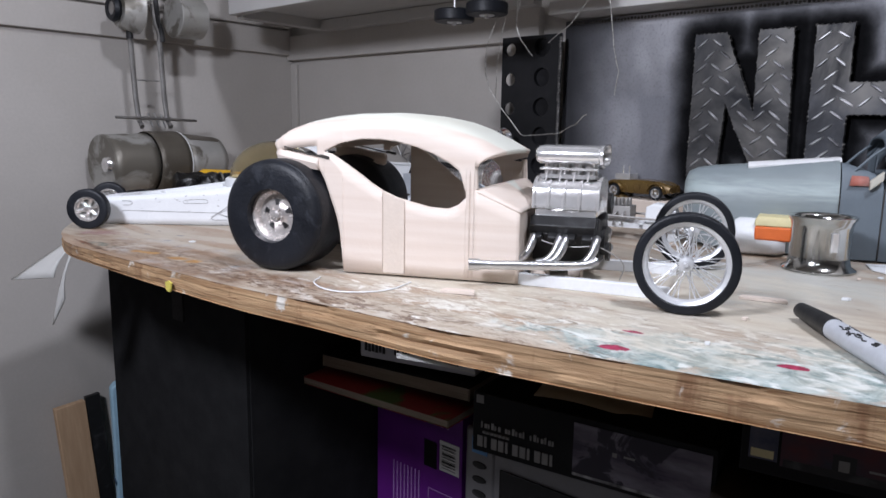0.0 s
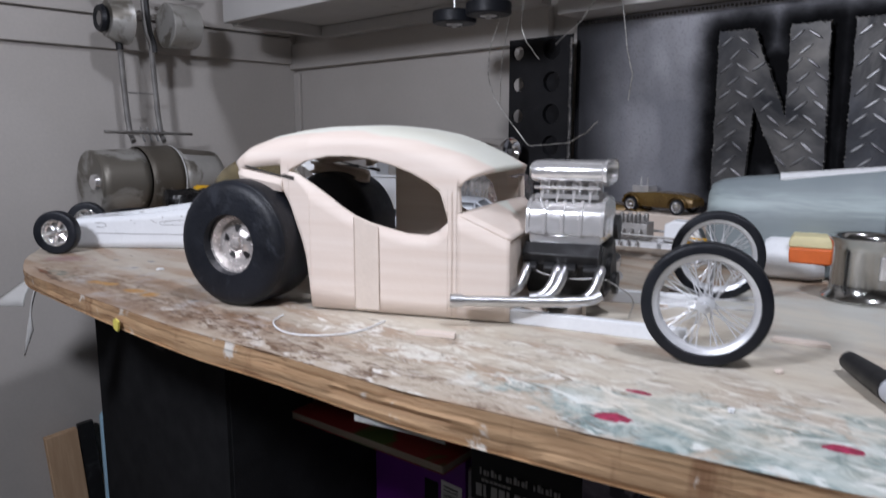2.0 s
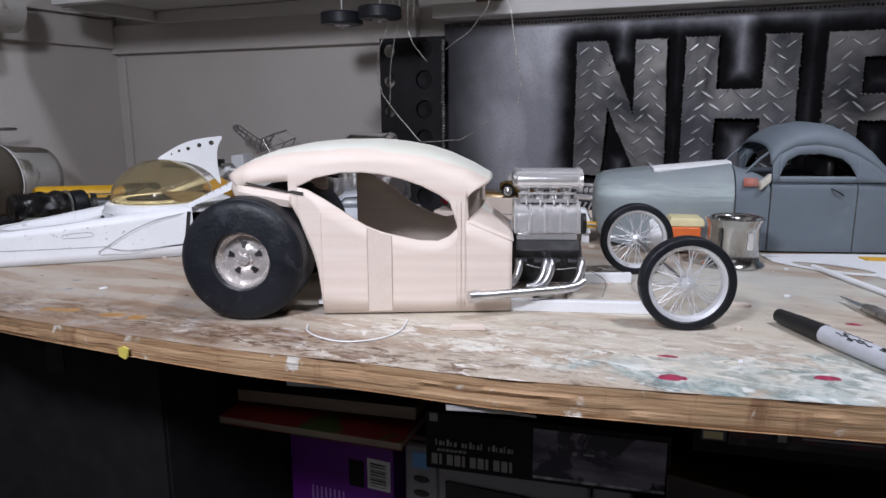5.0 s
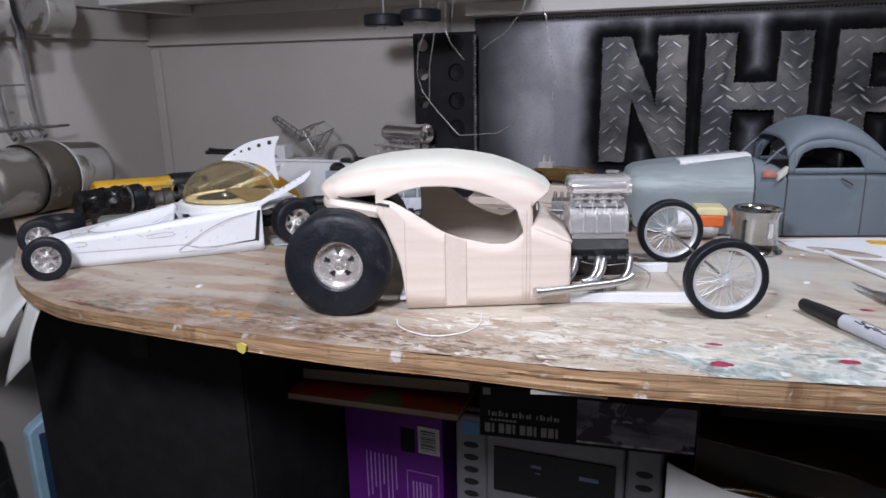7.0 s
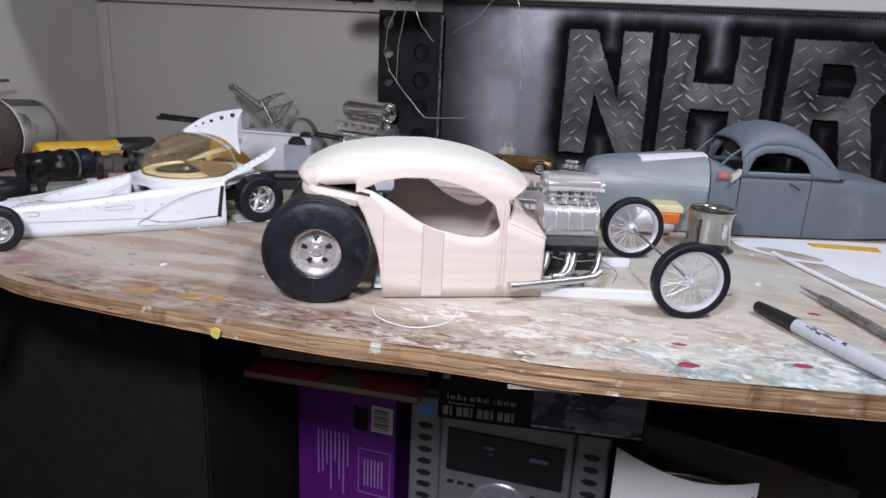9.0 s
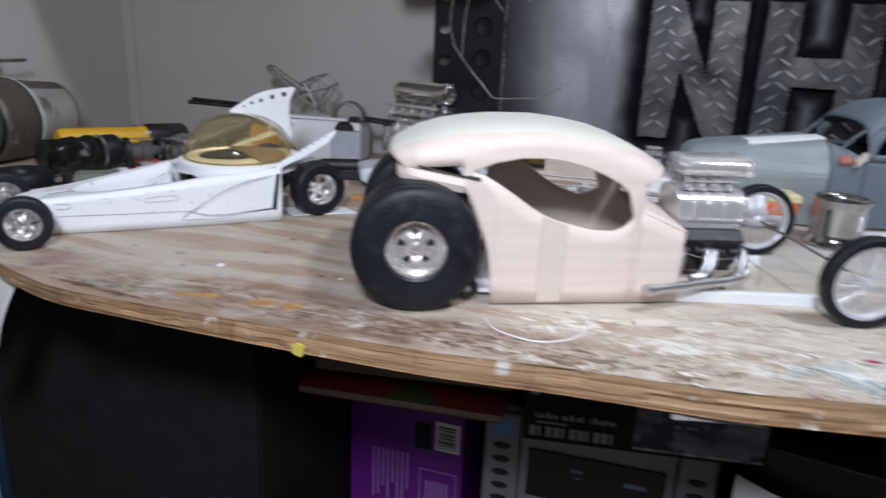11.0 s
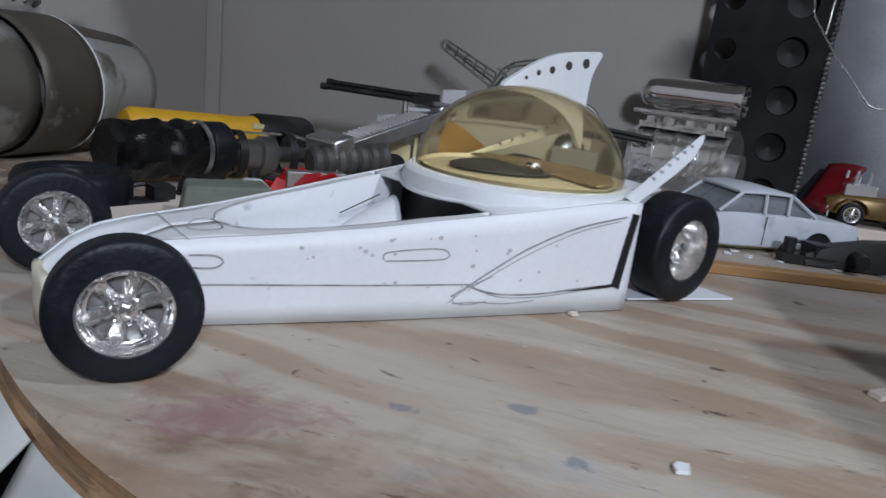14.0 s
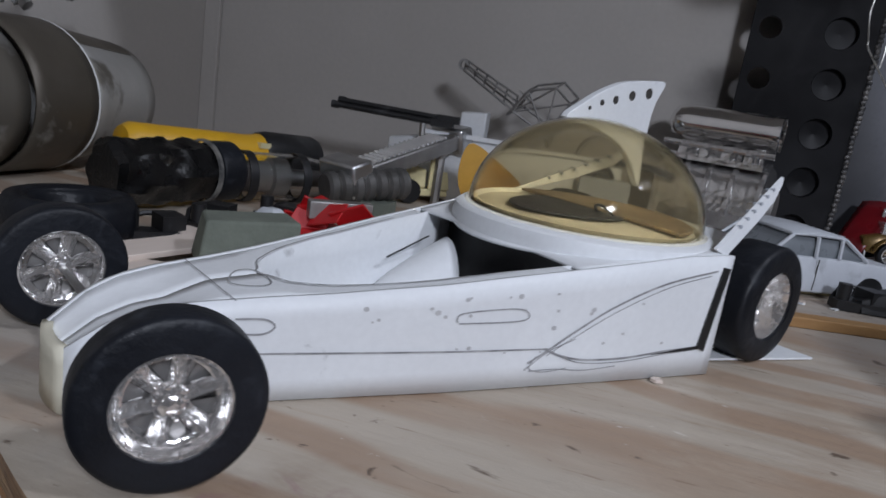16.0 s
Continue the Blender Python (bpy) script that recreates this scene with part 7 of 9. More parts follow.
def sedan():
    ob = thing("model_sedan_body", T(0.566, -0.170, TOP) @ R(28), "white unpainted model sedan body without wheels", "model car")
    def ring(x, w, z0, z1):
        return [(x, -w, z0), (x, w, z0), (x, w * 1.02, (z0 + z1) * 0.5), (x, w * 0.9, z1), (x, -w * 0.9, z1), (x, -w * 1.02, (z0 + z1) * 0.5)]
    part("body", B().loft([ring(-0.076, 0.026, 0.010, 0.021), ring(-0.068, 0.029, 0.005, 0.0235), ring(-0.02, 0.0305, 0.004, 0.0265), ring(0.03, 0.0305, 0.004, 0.0265), ring(0.065, 0.0295, 0.005, 0.0245), ring(0.080, 0.027, 0.009, 0.0225)]), SHADED_WHITE, ob, bevel=0.0012)
    part("glasshouse", B().loft([ring(-0.030, 0.026, 0.0266, 0.0270), ring(-0.014, 0.0245, 0.0266, 0.0395), ring(0.022, 0.0245, 0.0266, 0.0395), ring(0.042, 0.026, 0.0266, 0.0270)]), mat("shaded_glazing", (0.20, 0.22, 0.24), rough=0.25), ob)
    rf = part("roof", B().loft([ring(-0.017, 0.0255, 0.0390, 0.0412), ring(0.0, 0.0262, 0.0396, 0.0432), ring(0.024, 0.0255, 0.0390, 0.0412)]), SHADED_WHITE, ob, bevel=0.0012)
    for s in (-1, 1):
        for pts in (((-0.031, 0.0265, 0.0266), (-0.0155, 0.0250, 0.0395)), ((0.003, 0.0272, 0.0266), (0.003, 0.0254, 0.0395)), ((0.043, 0.0265, 0.0266), (0.0235, 0.0250, 0.0395)), ((0.021, 0.027, 0.0266), (0.0215, 0.0254, 0.0395))):
            part("window_post", B().rod(*[(x, s * y, z) for x, y, z in pts], 0.0013, 6), SHADED_WHITE, rf)
        b = B().cyl(0.0115, 0, 0.001, 24, T(0.046, s * 0.0302, 0.006) @ R(90 if s < 0 else -90, "X"))
        part("wheel_arch", b, BLACK, ob)
        b = B().cyl(0.0115, 0, 0.001, 24, T(-0.046, s * 0.0302, 0.006) @ R(90 if s < 0 else -90, "X"))
        part("wheel_arch", b, BLACK, ob)
        part("door_seam", B().span(0.0026, 0.0032, s * 0.0306, s * 0.0311, 0.006, 0.026), GAP, ob)
    part("block", B().span(-0.05, 0.05, -0.02, 0.02, 0.0004, 0.0045), CREAM_PL, ob)


sedan()


def old_car(name, m, body, label, lid=None):
    """A small model roadster or pickup with an open lid, fenders and wheels."""
    ob = thing(name, m, label, "model car")
    part("body", B().loft([[(x, y * w, z) for y, z in ((-1, z0), (1, z0), (1.0, z1 * 0.8), (0.85, z1), (-0.85, z1), (-1.0, z1 * 0.8))] for x, w, z0, z1 in ((-0.05, 0.012, 0.010, 0.020), (-0.04, 0.016, 0.008, 0.024), (0.0, 0.018, 0.007, 0.026), (0.035, 0.018, 0.007, 0.025), (0.052, 0.014, 0.010, 0.020))]), body, ob, bevel=0.001)
    for x in (-0.032, 0.034):
        for s in (-1, 1):
            m2 = T(x, s * 0.0185, 0.0095) @ R(90 if s < 0 else -90, "X")
            w = thing_part("wheel", ob)
            tyre(w, 0.0095, 0.006, 0.0066, m2, 28)
            b = B()
            b.lathe([(0.0066, -0.002), (0.0068, 0.0028), (0.0056, 0.0025), (0.0050, 0.0)], 24, m2)
            for k in range(10):
                a = 2 * math.pi * k / 10
                b.rod(m2 @ Vector((0, 0, 0.002)), m2 @ Vector((0.006 * math.cos(a), 0.006 * math.sin(a), 0.001)), 0.0003, 4)
            part("rim", b, CHROME, w)
            b = B().grid([[(x + 0.0125 * math.cos(t), s * y, 0.0095 + 0.0125 * math.sin(t)) for y in (0.0135, 0.0225)] for t in np.linspace(0.1, 3.0, 12)])
            part("fender", b, body, ob, solid=0.0008)
    b = B()
    b.box(0.024, 0.020, 0.010, T(-0.025, 0, 0.028))
    for k in range(4):
        b.cyl(0.0012, 0.032, 0.043 + 0.001 * (k % 2), 6, T(-0.033 + k * 0.005, 0.004 * (-1) ** k, 0))
    part("engine", b, CHROME, ob)
    if lid:
        inv = m.inverted()
        quad = [inv @ Vector(p) for p in ((0.626, -0.050, 0.919), (0.642, -0.070, 0.918), (0.671, -0.045, 0.957), (0.647, -0.025, 0.955))]
        b = B().grid([[tuple(quad[0].lerp(quad[1], u).lerp(quad[3].lerp(quad[2], u), v) + Vector((0, 0, 0.002 * math.sin(math.pi * u)))) for v in np.linspace(0, 1, 6)] for u in np.linspace(0, 1, 6)])
        hood = part("open_lid", b, lid, ob, "raised dark red lid", solid=0.0022)
        part("lid_hinge", B().rod(quad[1] + Vector((0.004, 0.002, -0.002)), (-0.046, -0.008, 0.020), 0.0009, 6), STEEL, hood)
    return ob


old_car("model_roadster", T(0.691, -0.047, TOP + 0.0109) @ R(8), GOLD_PAINT, "gold model roadster with a raised red lid", mat("dark_red_lacquer", (0.16, 0.006, 0.010), (0.10, 0.005, 0.008), 30, 0.25))
solo("thin_plank", B().box(0.125, 0.05, 0.0104, T(0.688, -0.046, TOP + 0.0054) @ R(8)), BALSA_PANEL, "thin wooden plank under the roadster", "wood block", bevel=0.0006)
old_car("model_pickup", T(0.757, -0.046, TOP + 0.0303) @ R(-6) @ Matrix.Diagonal((0.88, 0.88, 0.88, 1)), GOLD_PAINT, "gold model car with chrome engine stacks")
solo("balsa_block", B().box(0.12, 0.05, 0.030, T(0.757, -0.046, TOP + 0.0151) @ R(-6)), BALSA_PANEL, "flat grey-brown wooden block on the bench", "wood block", bevel=0.001)


def white_chassis():
    ob = thing("model_chassis_kit", T(0.812, -0.172, TOP) @ R(12), "white plastic model chassis with chrome wheels and engine parts", "model chassis")
    for s in (-1, 1):
        part("rail", B().span(-0.07, 0.045, s * 0.016 - 0.002, s * 0.016 + 0.002, 0.012, 0.017), STYRENE, ob)
        part("side_rod", B().rod((-0.10, s * 0.024, 0.026), (0.05, s * 0.02, 0.022), 0.0012, 6), STEEL, ob)
    for x in (-0.06, 0.01, 0.04):
        part("cross_member", B().span(x - 0.002, x + 0.002, -0.018, 0.018, 0.0120, 0.0165), STYRENE, ob)
    part("seat", B().loft([[(x, y, z) for y, z in ((-0.012, 0.0172), (0.012, 0.0172), (0.010, h), (-0.010, h))] for x, h in ((0.012, 0.034), (0.020, 0.038), (0.040, 0.036), (0.046, 0.022))]), STYRENE, ob, "white plastic seat pan", bevel=0.0015)
    b = B()
    b.box(0.034, 0.024, 0.016, T(-0.02, 0, 0.0255))
    for k in range(4):
        for s in (-1, 1):
            b.cyl(0.0022, 0, 0.008, 8, T(-0.033 + k * 0.008, s * 0.007, 0.0334))
            b.tube([(-0.033 + k * 0.008, s * 0.012, 0.028), (-0.033 + k * 0.008, s * 0.02, 0.026), (-0.034 + k * 0.008, s * 0.023, 0.014)], 0.0013, 6, 1)
    part("engine", b, STEEL, ob, "dull metal-plated engine", bevel=0.0006)
    part("gear_stack", B().lathe([(0.002, 0), (0.009, 0.001), (0.009, 0.004), (0.006, 0.005), (0.006, 0.007), (0.0085, 0.008), (0.0085, 0.011), (0.002, 0.012)], 18, T(-0.052, -0.012, 0.019) @ R(90, "X")), STEEL, ob)
    part("yellow_bar", B().span(0.028, 0.056, -0.020, -0.016, 0.018, 0.024, R(6)), YELLOW_PL, ob)
    for x in (-0.06, 0.04):
        part("stand", B().span(x - 0.004, x + 0.004, -0.010, 0.010, 0.0003, 0.0119), STYRENE, ob)


white_chassis()


def small_engine():
    """A small black and chrome kit engine on a wooden off-cut beside the grey coupe."""
    ob = thing("kit_engine", T(0.826, -0.040, TOP) @ R(-8), "small black and chrome kit engine on a wooden rest", "model engine")
    part("rest", B().span(-0.020, 0.020, -0.014, 0.014, 0.0003, 0.018), BALSA_PANEL, ob, bevel=0.0006)
    part("block", B().loft([[(x, y, z) for y, z in ((-0.007, 0.0182), (0.007, 0.0182), (0.014, 0.028), (0.009, 0.036), (-0.009, 0.036), (-0.014, 0.028))] for x in (-0.015, 0.015)]), BLACK, ob, bevel=0.0006)
    for s in (-1, 1):
        part("valve_cover", B().box(0.026, 0.006, 0.006, T(0, s * 0.0115, 0.034) @ R(s * -40, "X")), CHROME, ob, bevel=0.0008)
        for k in range(4):
            part("exhaust_stub", B().rod((-0.011 + k * 0.0073, s * 0.013, 0.028), (-0.013 + k * 0.0073, s * 0.018, 0.021), 0.0014, 6), CHROME, ob)
    part("supercharger", B().loft([[(x, 0.007 * math.cos(t), 0.041 + 0.005 * math.sin(t)) for t in [2 * math.pi * k / 14 for k in range(14)]] for x in (-0.012, 0.012)]), CHROME, ob)
    for x in (-0.010, -0.003, 0.004, 0.011):
        part("rib", B().lathe([(0.0062, -0.0007), (0.0078, -0.0005), (0.0078, 0.0005), (0.0062, 0.0007)], 14, T(x, 0, 0.041) @ R(90, "Y"), True), BLACK, ob)
    part("intake", B().box(0.018, 0.010, 0.004, T(0, 0, 0.049)), CHROME, ob, bevel=0.0012)
    part("pulley", B().cyl(0.006, 0.0152, 0.0180, 16, T(0, 0, 0.026) @ R(90, "Y")), BLACK, ob)


small_engine()


# ---- clutter behind the bubble-top car ----
def lying_tyre():
    ob = thing("loose_tyre", T(0.206, -0.404, TOP), "loose black model tyre lying flat on the bench", "tyre")
    part("tyre", B().lathe([(0.0165, 0.0020), (0.020, 0.0003), (0.0275, 0.0006), (0.0300, 0.004), (0.0300, 0.0165), (0.0275, 0.0208), (0.0215, 0.0214), (0.0180, 0.0190), (0.0165, 0.0170)], 48, None, True), RUBBER, ob, sharp=60)
    part("bead_ring", B().lathe([(0.0180, 0.0188), (0.0188, 0.0200), (0.0196, 0.0200), (0.0202, 0.0190)], 40), RUBBER, ob)


lying_tyre()
solo("clear_cup", B().lathe([(1e-5, 0.0), (0.008, 0.0), (0.009, 0.003), (0.0085, 0.010), (0.006, 0.0125), (1e-5, 0.013)], 20), CLEAR, "small clear plastic cup on the bench", "cup", T(0.158, -0.405, TOP + 0.0003))


def axis_m(a, b):
    a, b = Vector(a), Vector(b)
    return Matrix.Translation(a) @ (b - a).to_track_quat("Z", "Y").to_matrix().to_4x4(), (b - a).length


def taped_tool():
    m, L = axis_m((0.178, -0.351, TOP + 0.0225), (0.213, -0.243, TOP + 0.0215))
    ob = thing("taped_tool", T(0, 0, 0), "black taped tool with a clear plastic barrel lying on the bench", "tool")
    b = B()
    rows = []
    for k in range(22):
        u = k / 21
        r = 0.0215 * (1 - 0.06 * u) * (0.80 if k in (0, 21) else 1.0)
        facet = lambda a: 1.0 - 0.11 * abs(math.sin(3.5 * a + 2.2 * u)) - 0.06 * max(0.0, math.sin(u * 17 + 2 * a))
        rows.append([tuple(m @ Vector(((r * facet(a) + 0.0022 * noise.noise(Vector((math.cos(a) * 3, math.sin(a) * 3, u * 9)))) * math.cos(a), (r * facet(a) + 0.0022 * noise.noise(Vector((math.cos(a) * 3, math.sin(a) * 3 + 5, u * 9)))) * math.sin(a), L * 0.62 * u))) for a in [2 * math.pi * j / 28 for j in range(28)]])
    b.loft(rows)
    grip = part("grip", b, mat("black_tape", (0.0022, 0.0022, 0.0025), (0.0045, 0.0045, 0.005), 60, 0.24, bump=0.3), ob, "rumpled black tape", sharp=24)
    b = B().lathe([(0.0190, L * 0.57), (0.0205, L * 0.575), (0.0205, L * 0.595), (0.0190, L * 0.60)], 28, m)
    part("white_ring", b, mat("grimy_tape_edge", (0.24, 0.23, 0.21), (0.06, 0.06, 0.06), 120, 0.7), grip)
    b = B().lathe([(1e-5, L * 0.62), (0.0185, L * 0.62), (0.0195, L * 0.66), (0.0195, L * 0.76), (0.0170, L * 0.79), (1e-5, L * 0.79)], 24, m)
    part("bulge", b, RUBBER, ob, bevel=0.001)
    m2, L2 = axis_m((0.204, -0.266, TOP + 0.0185), (0.245, -0.200, TOP + 0.0172))
    part("barrel", B().lathe([(0.0150, 0), (0.0165, 0.002), (0.0165, L2 * 0.7), (0.0125, L2), (0.0110, L2), (0.0150, L2 * 0.68), (0.0150, 0.002), (0.0138, 0.0)], 28, m2), CLEAR, ob, "clear plastic barrel")
    part("core", B().lathe([(1e-5, 0.002), (0.0105, 0.002), (0.0105, L2 * 0.35), (0.0130, L2 * 0.37), (0.0130, L2 * 0.52), (0.006, L2 * 0.55), (0.006, L2 * 0.9), (1e-5, L2 * 0.9)], 20, m2), STEEL, ob)
    for u in (0.10, 0.62):
        part("band", B().lathe([(0.0167, L2 * u), (0.0174, L2 * u), (0.0174, L2 * (u + 0.08)), (0.0167, L2 * (u + 0.08))], 28, m2), BLACK, ob)
    part("chrome_end", B().lathe([(0.006, L2 * 0.97), (0.0095, L2 * 0.98), (0.0095, L2 * 1.08), (0.004, L2 * 1.12), (1e-5, L2 * 1.12)], 20, m2), CHROME, ob)


taped_tool()


def yellow_tool():
    m, L = axis_m((0.134, -0.286, TOP + 0.0300), (0.197, -0.130, TOP + 0.0205))
    ob = thing("yellow_tool", T(0, 0, 0), "yellow and black plastic tool lying behind the clutter", "tool")
    part("handle", B().lathe([(1e-5, 0), (0.011, 0.001), (0.0140, 0.006), (0.0140, L * 0.60), (0.0155, L * 0.66), (1e-5, L * 0.66)], 24, m), YELLOW_PL, ob, "glossy yellow barrel")
    b = B()
    b.lathe([(1e-5, L * 0.655), (0.0165, L * 0.66), (0.0180, L * 0.70), (0.0180, L * 0.97), (0.0165, L), (1e-5, L)], 24, m)
    part("end", b, BLACK, ob, "black rubber end", bevel=0.001)
    part("clip", B().box(0.006, 0.004, 0.010, m @ T(-0.012, 0.008, L * 0.64)), CREAM_PL, ob)


yellow_tool()
# foam block, balsa off-cuts
b = B().loft([[(x, y, z) for x, y in ring] for z, ring in ((0.0, ((-0.022, -0.012), (0.019, -0.014), (0.022, 0.010), (-0.018, 0.014))), (0.019, ((-0.018, -0.008), (0.020, -0.011), (0.021, 0.009), (-0.015, 0.012))))])
solo("foam_block", b, GREEN_FOAM, "grey-green foam sanding block among the off-cuts", "foam block", T(0.297, -0.398, TOP + 0.0060) @ R(48) @ Matrix.Diagonal((1.1, 1.1, 1.1, 1)), bevel=0.0012)
for x, y, z, a, l, w, t, tilt in ((0.283, -0.432, 0.0005, 15, 0.060, 0.026, 0.005, 0), (0.262, -0.405, 0.0057, 70, 0.075, 0.020, 0.003, 4), (0.258, -0.378, 0.004, -20, 0.055, 0.014, 0.003, 9), (0.325, -0.385, 0.0004, 50, 0.06, 0.022, 0.0045, 0), (0.30, -0.34, 0.0004, 20, 0.05, 0.03, 0.003, 0), (0.248, -0.345, 0.0004, 80, 0.05, 0.02, 0.004, 0)):
    solo("balsa_offcut", B().prism([(-l / 2, -w / 2), (l / 2, -w / 2.4), (l / 2.1, w / 2), (-l / 2.3, w / 2.2)], 0, t), BALSA, "flat off-cut of bare balsa wood", "wood scrap", T(x, y, TOP + z) @ R(a) @ R(tilt, "X"), group="balsa off-cuts", bevel=0.0004)


def red_kit():
    ob = thing("red_kit_parts", T(0.306, -0.318, TOP), "red plastic kit part with sharp folded panels", "kit part")
    rr = random.Random(21)
    for k in range(9):
        x, y = rr.uniform(-0.026, 0.026), rr.uniform(-0.016, 0.016)
        b = B().prism([(-0.011, -0.006), (0.010, -0.007), (0.013, 0.005), (-0.007, 0.008)], 0, 0.0016, T(x, y, 0.006 + k * 0.0019) @ R(rr.uniform(0, 180)) @ R(rr.uniform(-60, 60), "X") @ R(rr.uniform(-50, 50), "Y"))
        part("panel", b, RED_PL, ob, bevel=0.0004)
    part("tray", B().span(-0.028, 0.028, -0.014, 0.014, 0.0004, 0.010), RED_PL, ob, bevel=0.0012)
    part("grille", B().span(-0.016, 0.02, -0.004, 0.004, 0.016, 0.026, R(38)), STEEL, ob, bevel=0.0006)


red_kit()
solo("plastic_wrap", B().loft([[(0.011 * math.cos(a) * g + 0.002 * math.sin(3 * a), 0.009 * math.sin(a) * g, z) for a in [2 * math.pi * k / 14 for k in range(14)]] for z, g in ((0, 1.0), (0.008, 1.15), (0.016, 0.8), (0.021, 0.3))]), mat("milky_plastic", (0.55, 0.58, 0.62), rough=0.3), "crumpled milky plastic wrapper", "wrapper", T(0.277, -0.338, TOP + 0.0004) @ Matrix.Diagonal((1.0, 1.0, 0.9, 1)))


def grille_bar():
    a, c = Vector((0.270, -0.212, TOP + 0.027)), Vector((0.312, -0.114, TOP + 0.055))
    m, L = axis_m(a, c)
    ob = thing("louvred_bar", T(0, 0, 0), "silver louvred metal bar with squared ends", "metal part")
    bar = part("bar", B().span(-0.013, 0.013, -0.006, 0.006, 0, L, m), STEEL, ob, bevel=0.0015)
    for s in (-1, 1):
        for k in range(16):
            part("louvre", B().box(0.0200, 0.0020, 0.0026, m @ T(0, s * 0.0063, 0.012 + k * (L - 0.03) / 15) @ R(25, "X")), CHROME, bar)
    part("end_block", B().span(-0.018, 0.018, -0.0125, 0.0125, -0.016, 0.004, m), ALU, ob, bevel=0.0025)
    part("end_block", B().span(-0.016, 0.016, -0.011, 0.011, L - 0.006, L + 0.010, m), ALU, ob, bevel=0.0025)
    part("prop", B().rod((0.272, -0.205, TOP + 0.0004), (0.272, -0.205, TOP + 0.026), 0.004), STEEL, ob)
    part("prop", B().rod((0.308, -0.122, TOP + 0.0004), (0.308, -0.122, TOP + 0.048), 0.004), STEEL, ob)


grille_bar()
b = B()
m, L = axis_m((0.262, -0.240, TOP + 0.018), (0.303, -0.190, TOP + 0.0235))
prof = [(1e-5, 0)]
for k in range(7):
    prof += [(0.0095, k * L / 7), (0.0115, (k + 0.2) * L / 7), (0.0115, (k + 0.7) * L / 7), (0.0095, (k + 0.95) * L / 7)]
b.lathe(prof + [(1e-5, L)], 22, m)
solo("ribbed_tube", b, mat("dark_cast_metal", (0.13, 0.125, 0.12), (0.08, 0.077, 0.072), 60, 0.5, 0.5), "dull grey ribbed metal tube among the parts", "tube")
solo("tube_rest", B().span(0.272, 0.300, -0.222, -0.196, TOP + 0.0004, TOP + 0.0105), GREEN_FOAM, "small dark foam block under the parts", "foam block")


def cream_truck():
    ob = thing("model_truck_cab", T(0.300, -0.100, TOP + 0.0004) @ R(48), "cream plastic model truck cab without glass", "model truck")
    part("chassis", B().span(-0.05, 0.05, -0.018, 0.018, 0.006, 0.012), CREAM_PL, ob, bevel=0.001)
    part("hood", B().loft([[(x, y * w, z) for y, z in ((-1, 0.0122), (1, 0.0122), (0.9, h), (-0.9, h))] for x, w, h in ((-0.05, 0.011, 0.024), (-0.018, 0.016, 0.028))]), CREAM_PL, ob, bevel=0.0015)
    for s in (-1, 1):
        b = B()
        for x0, x1, z0, z1 in ((-0.0178, 0.03, 0.0122, 0.027), (-0.0178, -0.014, 0.027, 0.041), (0.004, 0.008, 0.027, 0.041), (0.026, 0.03, 0.027, 0.041), (-0.0178, 0.03, 0.041, 0.0445)):
            b.span(x0, x1, s * 0.0185 - 0.0008, s * 0.0185 + 0.0008, z0, z1)
        part("cab_side", b, CREAM_PL, ob)
        for x in (-0.036, 0.040):
            part("wheel", B().lathe([(1e-5, 0.004), (0.005, 0.004), (0.0095, 0.0035), (0.0100, 0), (0.0095, -0.0035), (1e-5, -0.0035)], 24, T(x, s * 0.019, 0.0100) @ R(90, "X")), BLACK, ob)
    part("roof", B().loft([[(x, y, z) for x, y in ((-0.019 * g, -0.0195 * g), (0.031 * g, -0.0195 * g), (0.031 * g, 0.0195 * g), (-0.019 * g, 0.0195 * g))] for z, g in ((0.0446, 1.0), (0.0475, 0.96), (0.0490, 0.85))]), CREAM_PL, ob, bevel=0.001)
    part("cab_back", B().span(0.0292, 0.0308, -0.0178, 0.0178, 0.0122, 0.0444), CREAM_PL, ob)


cream_truck()


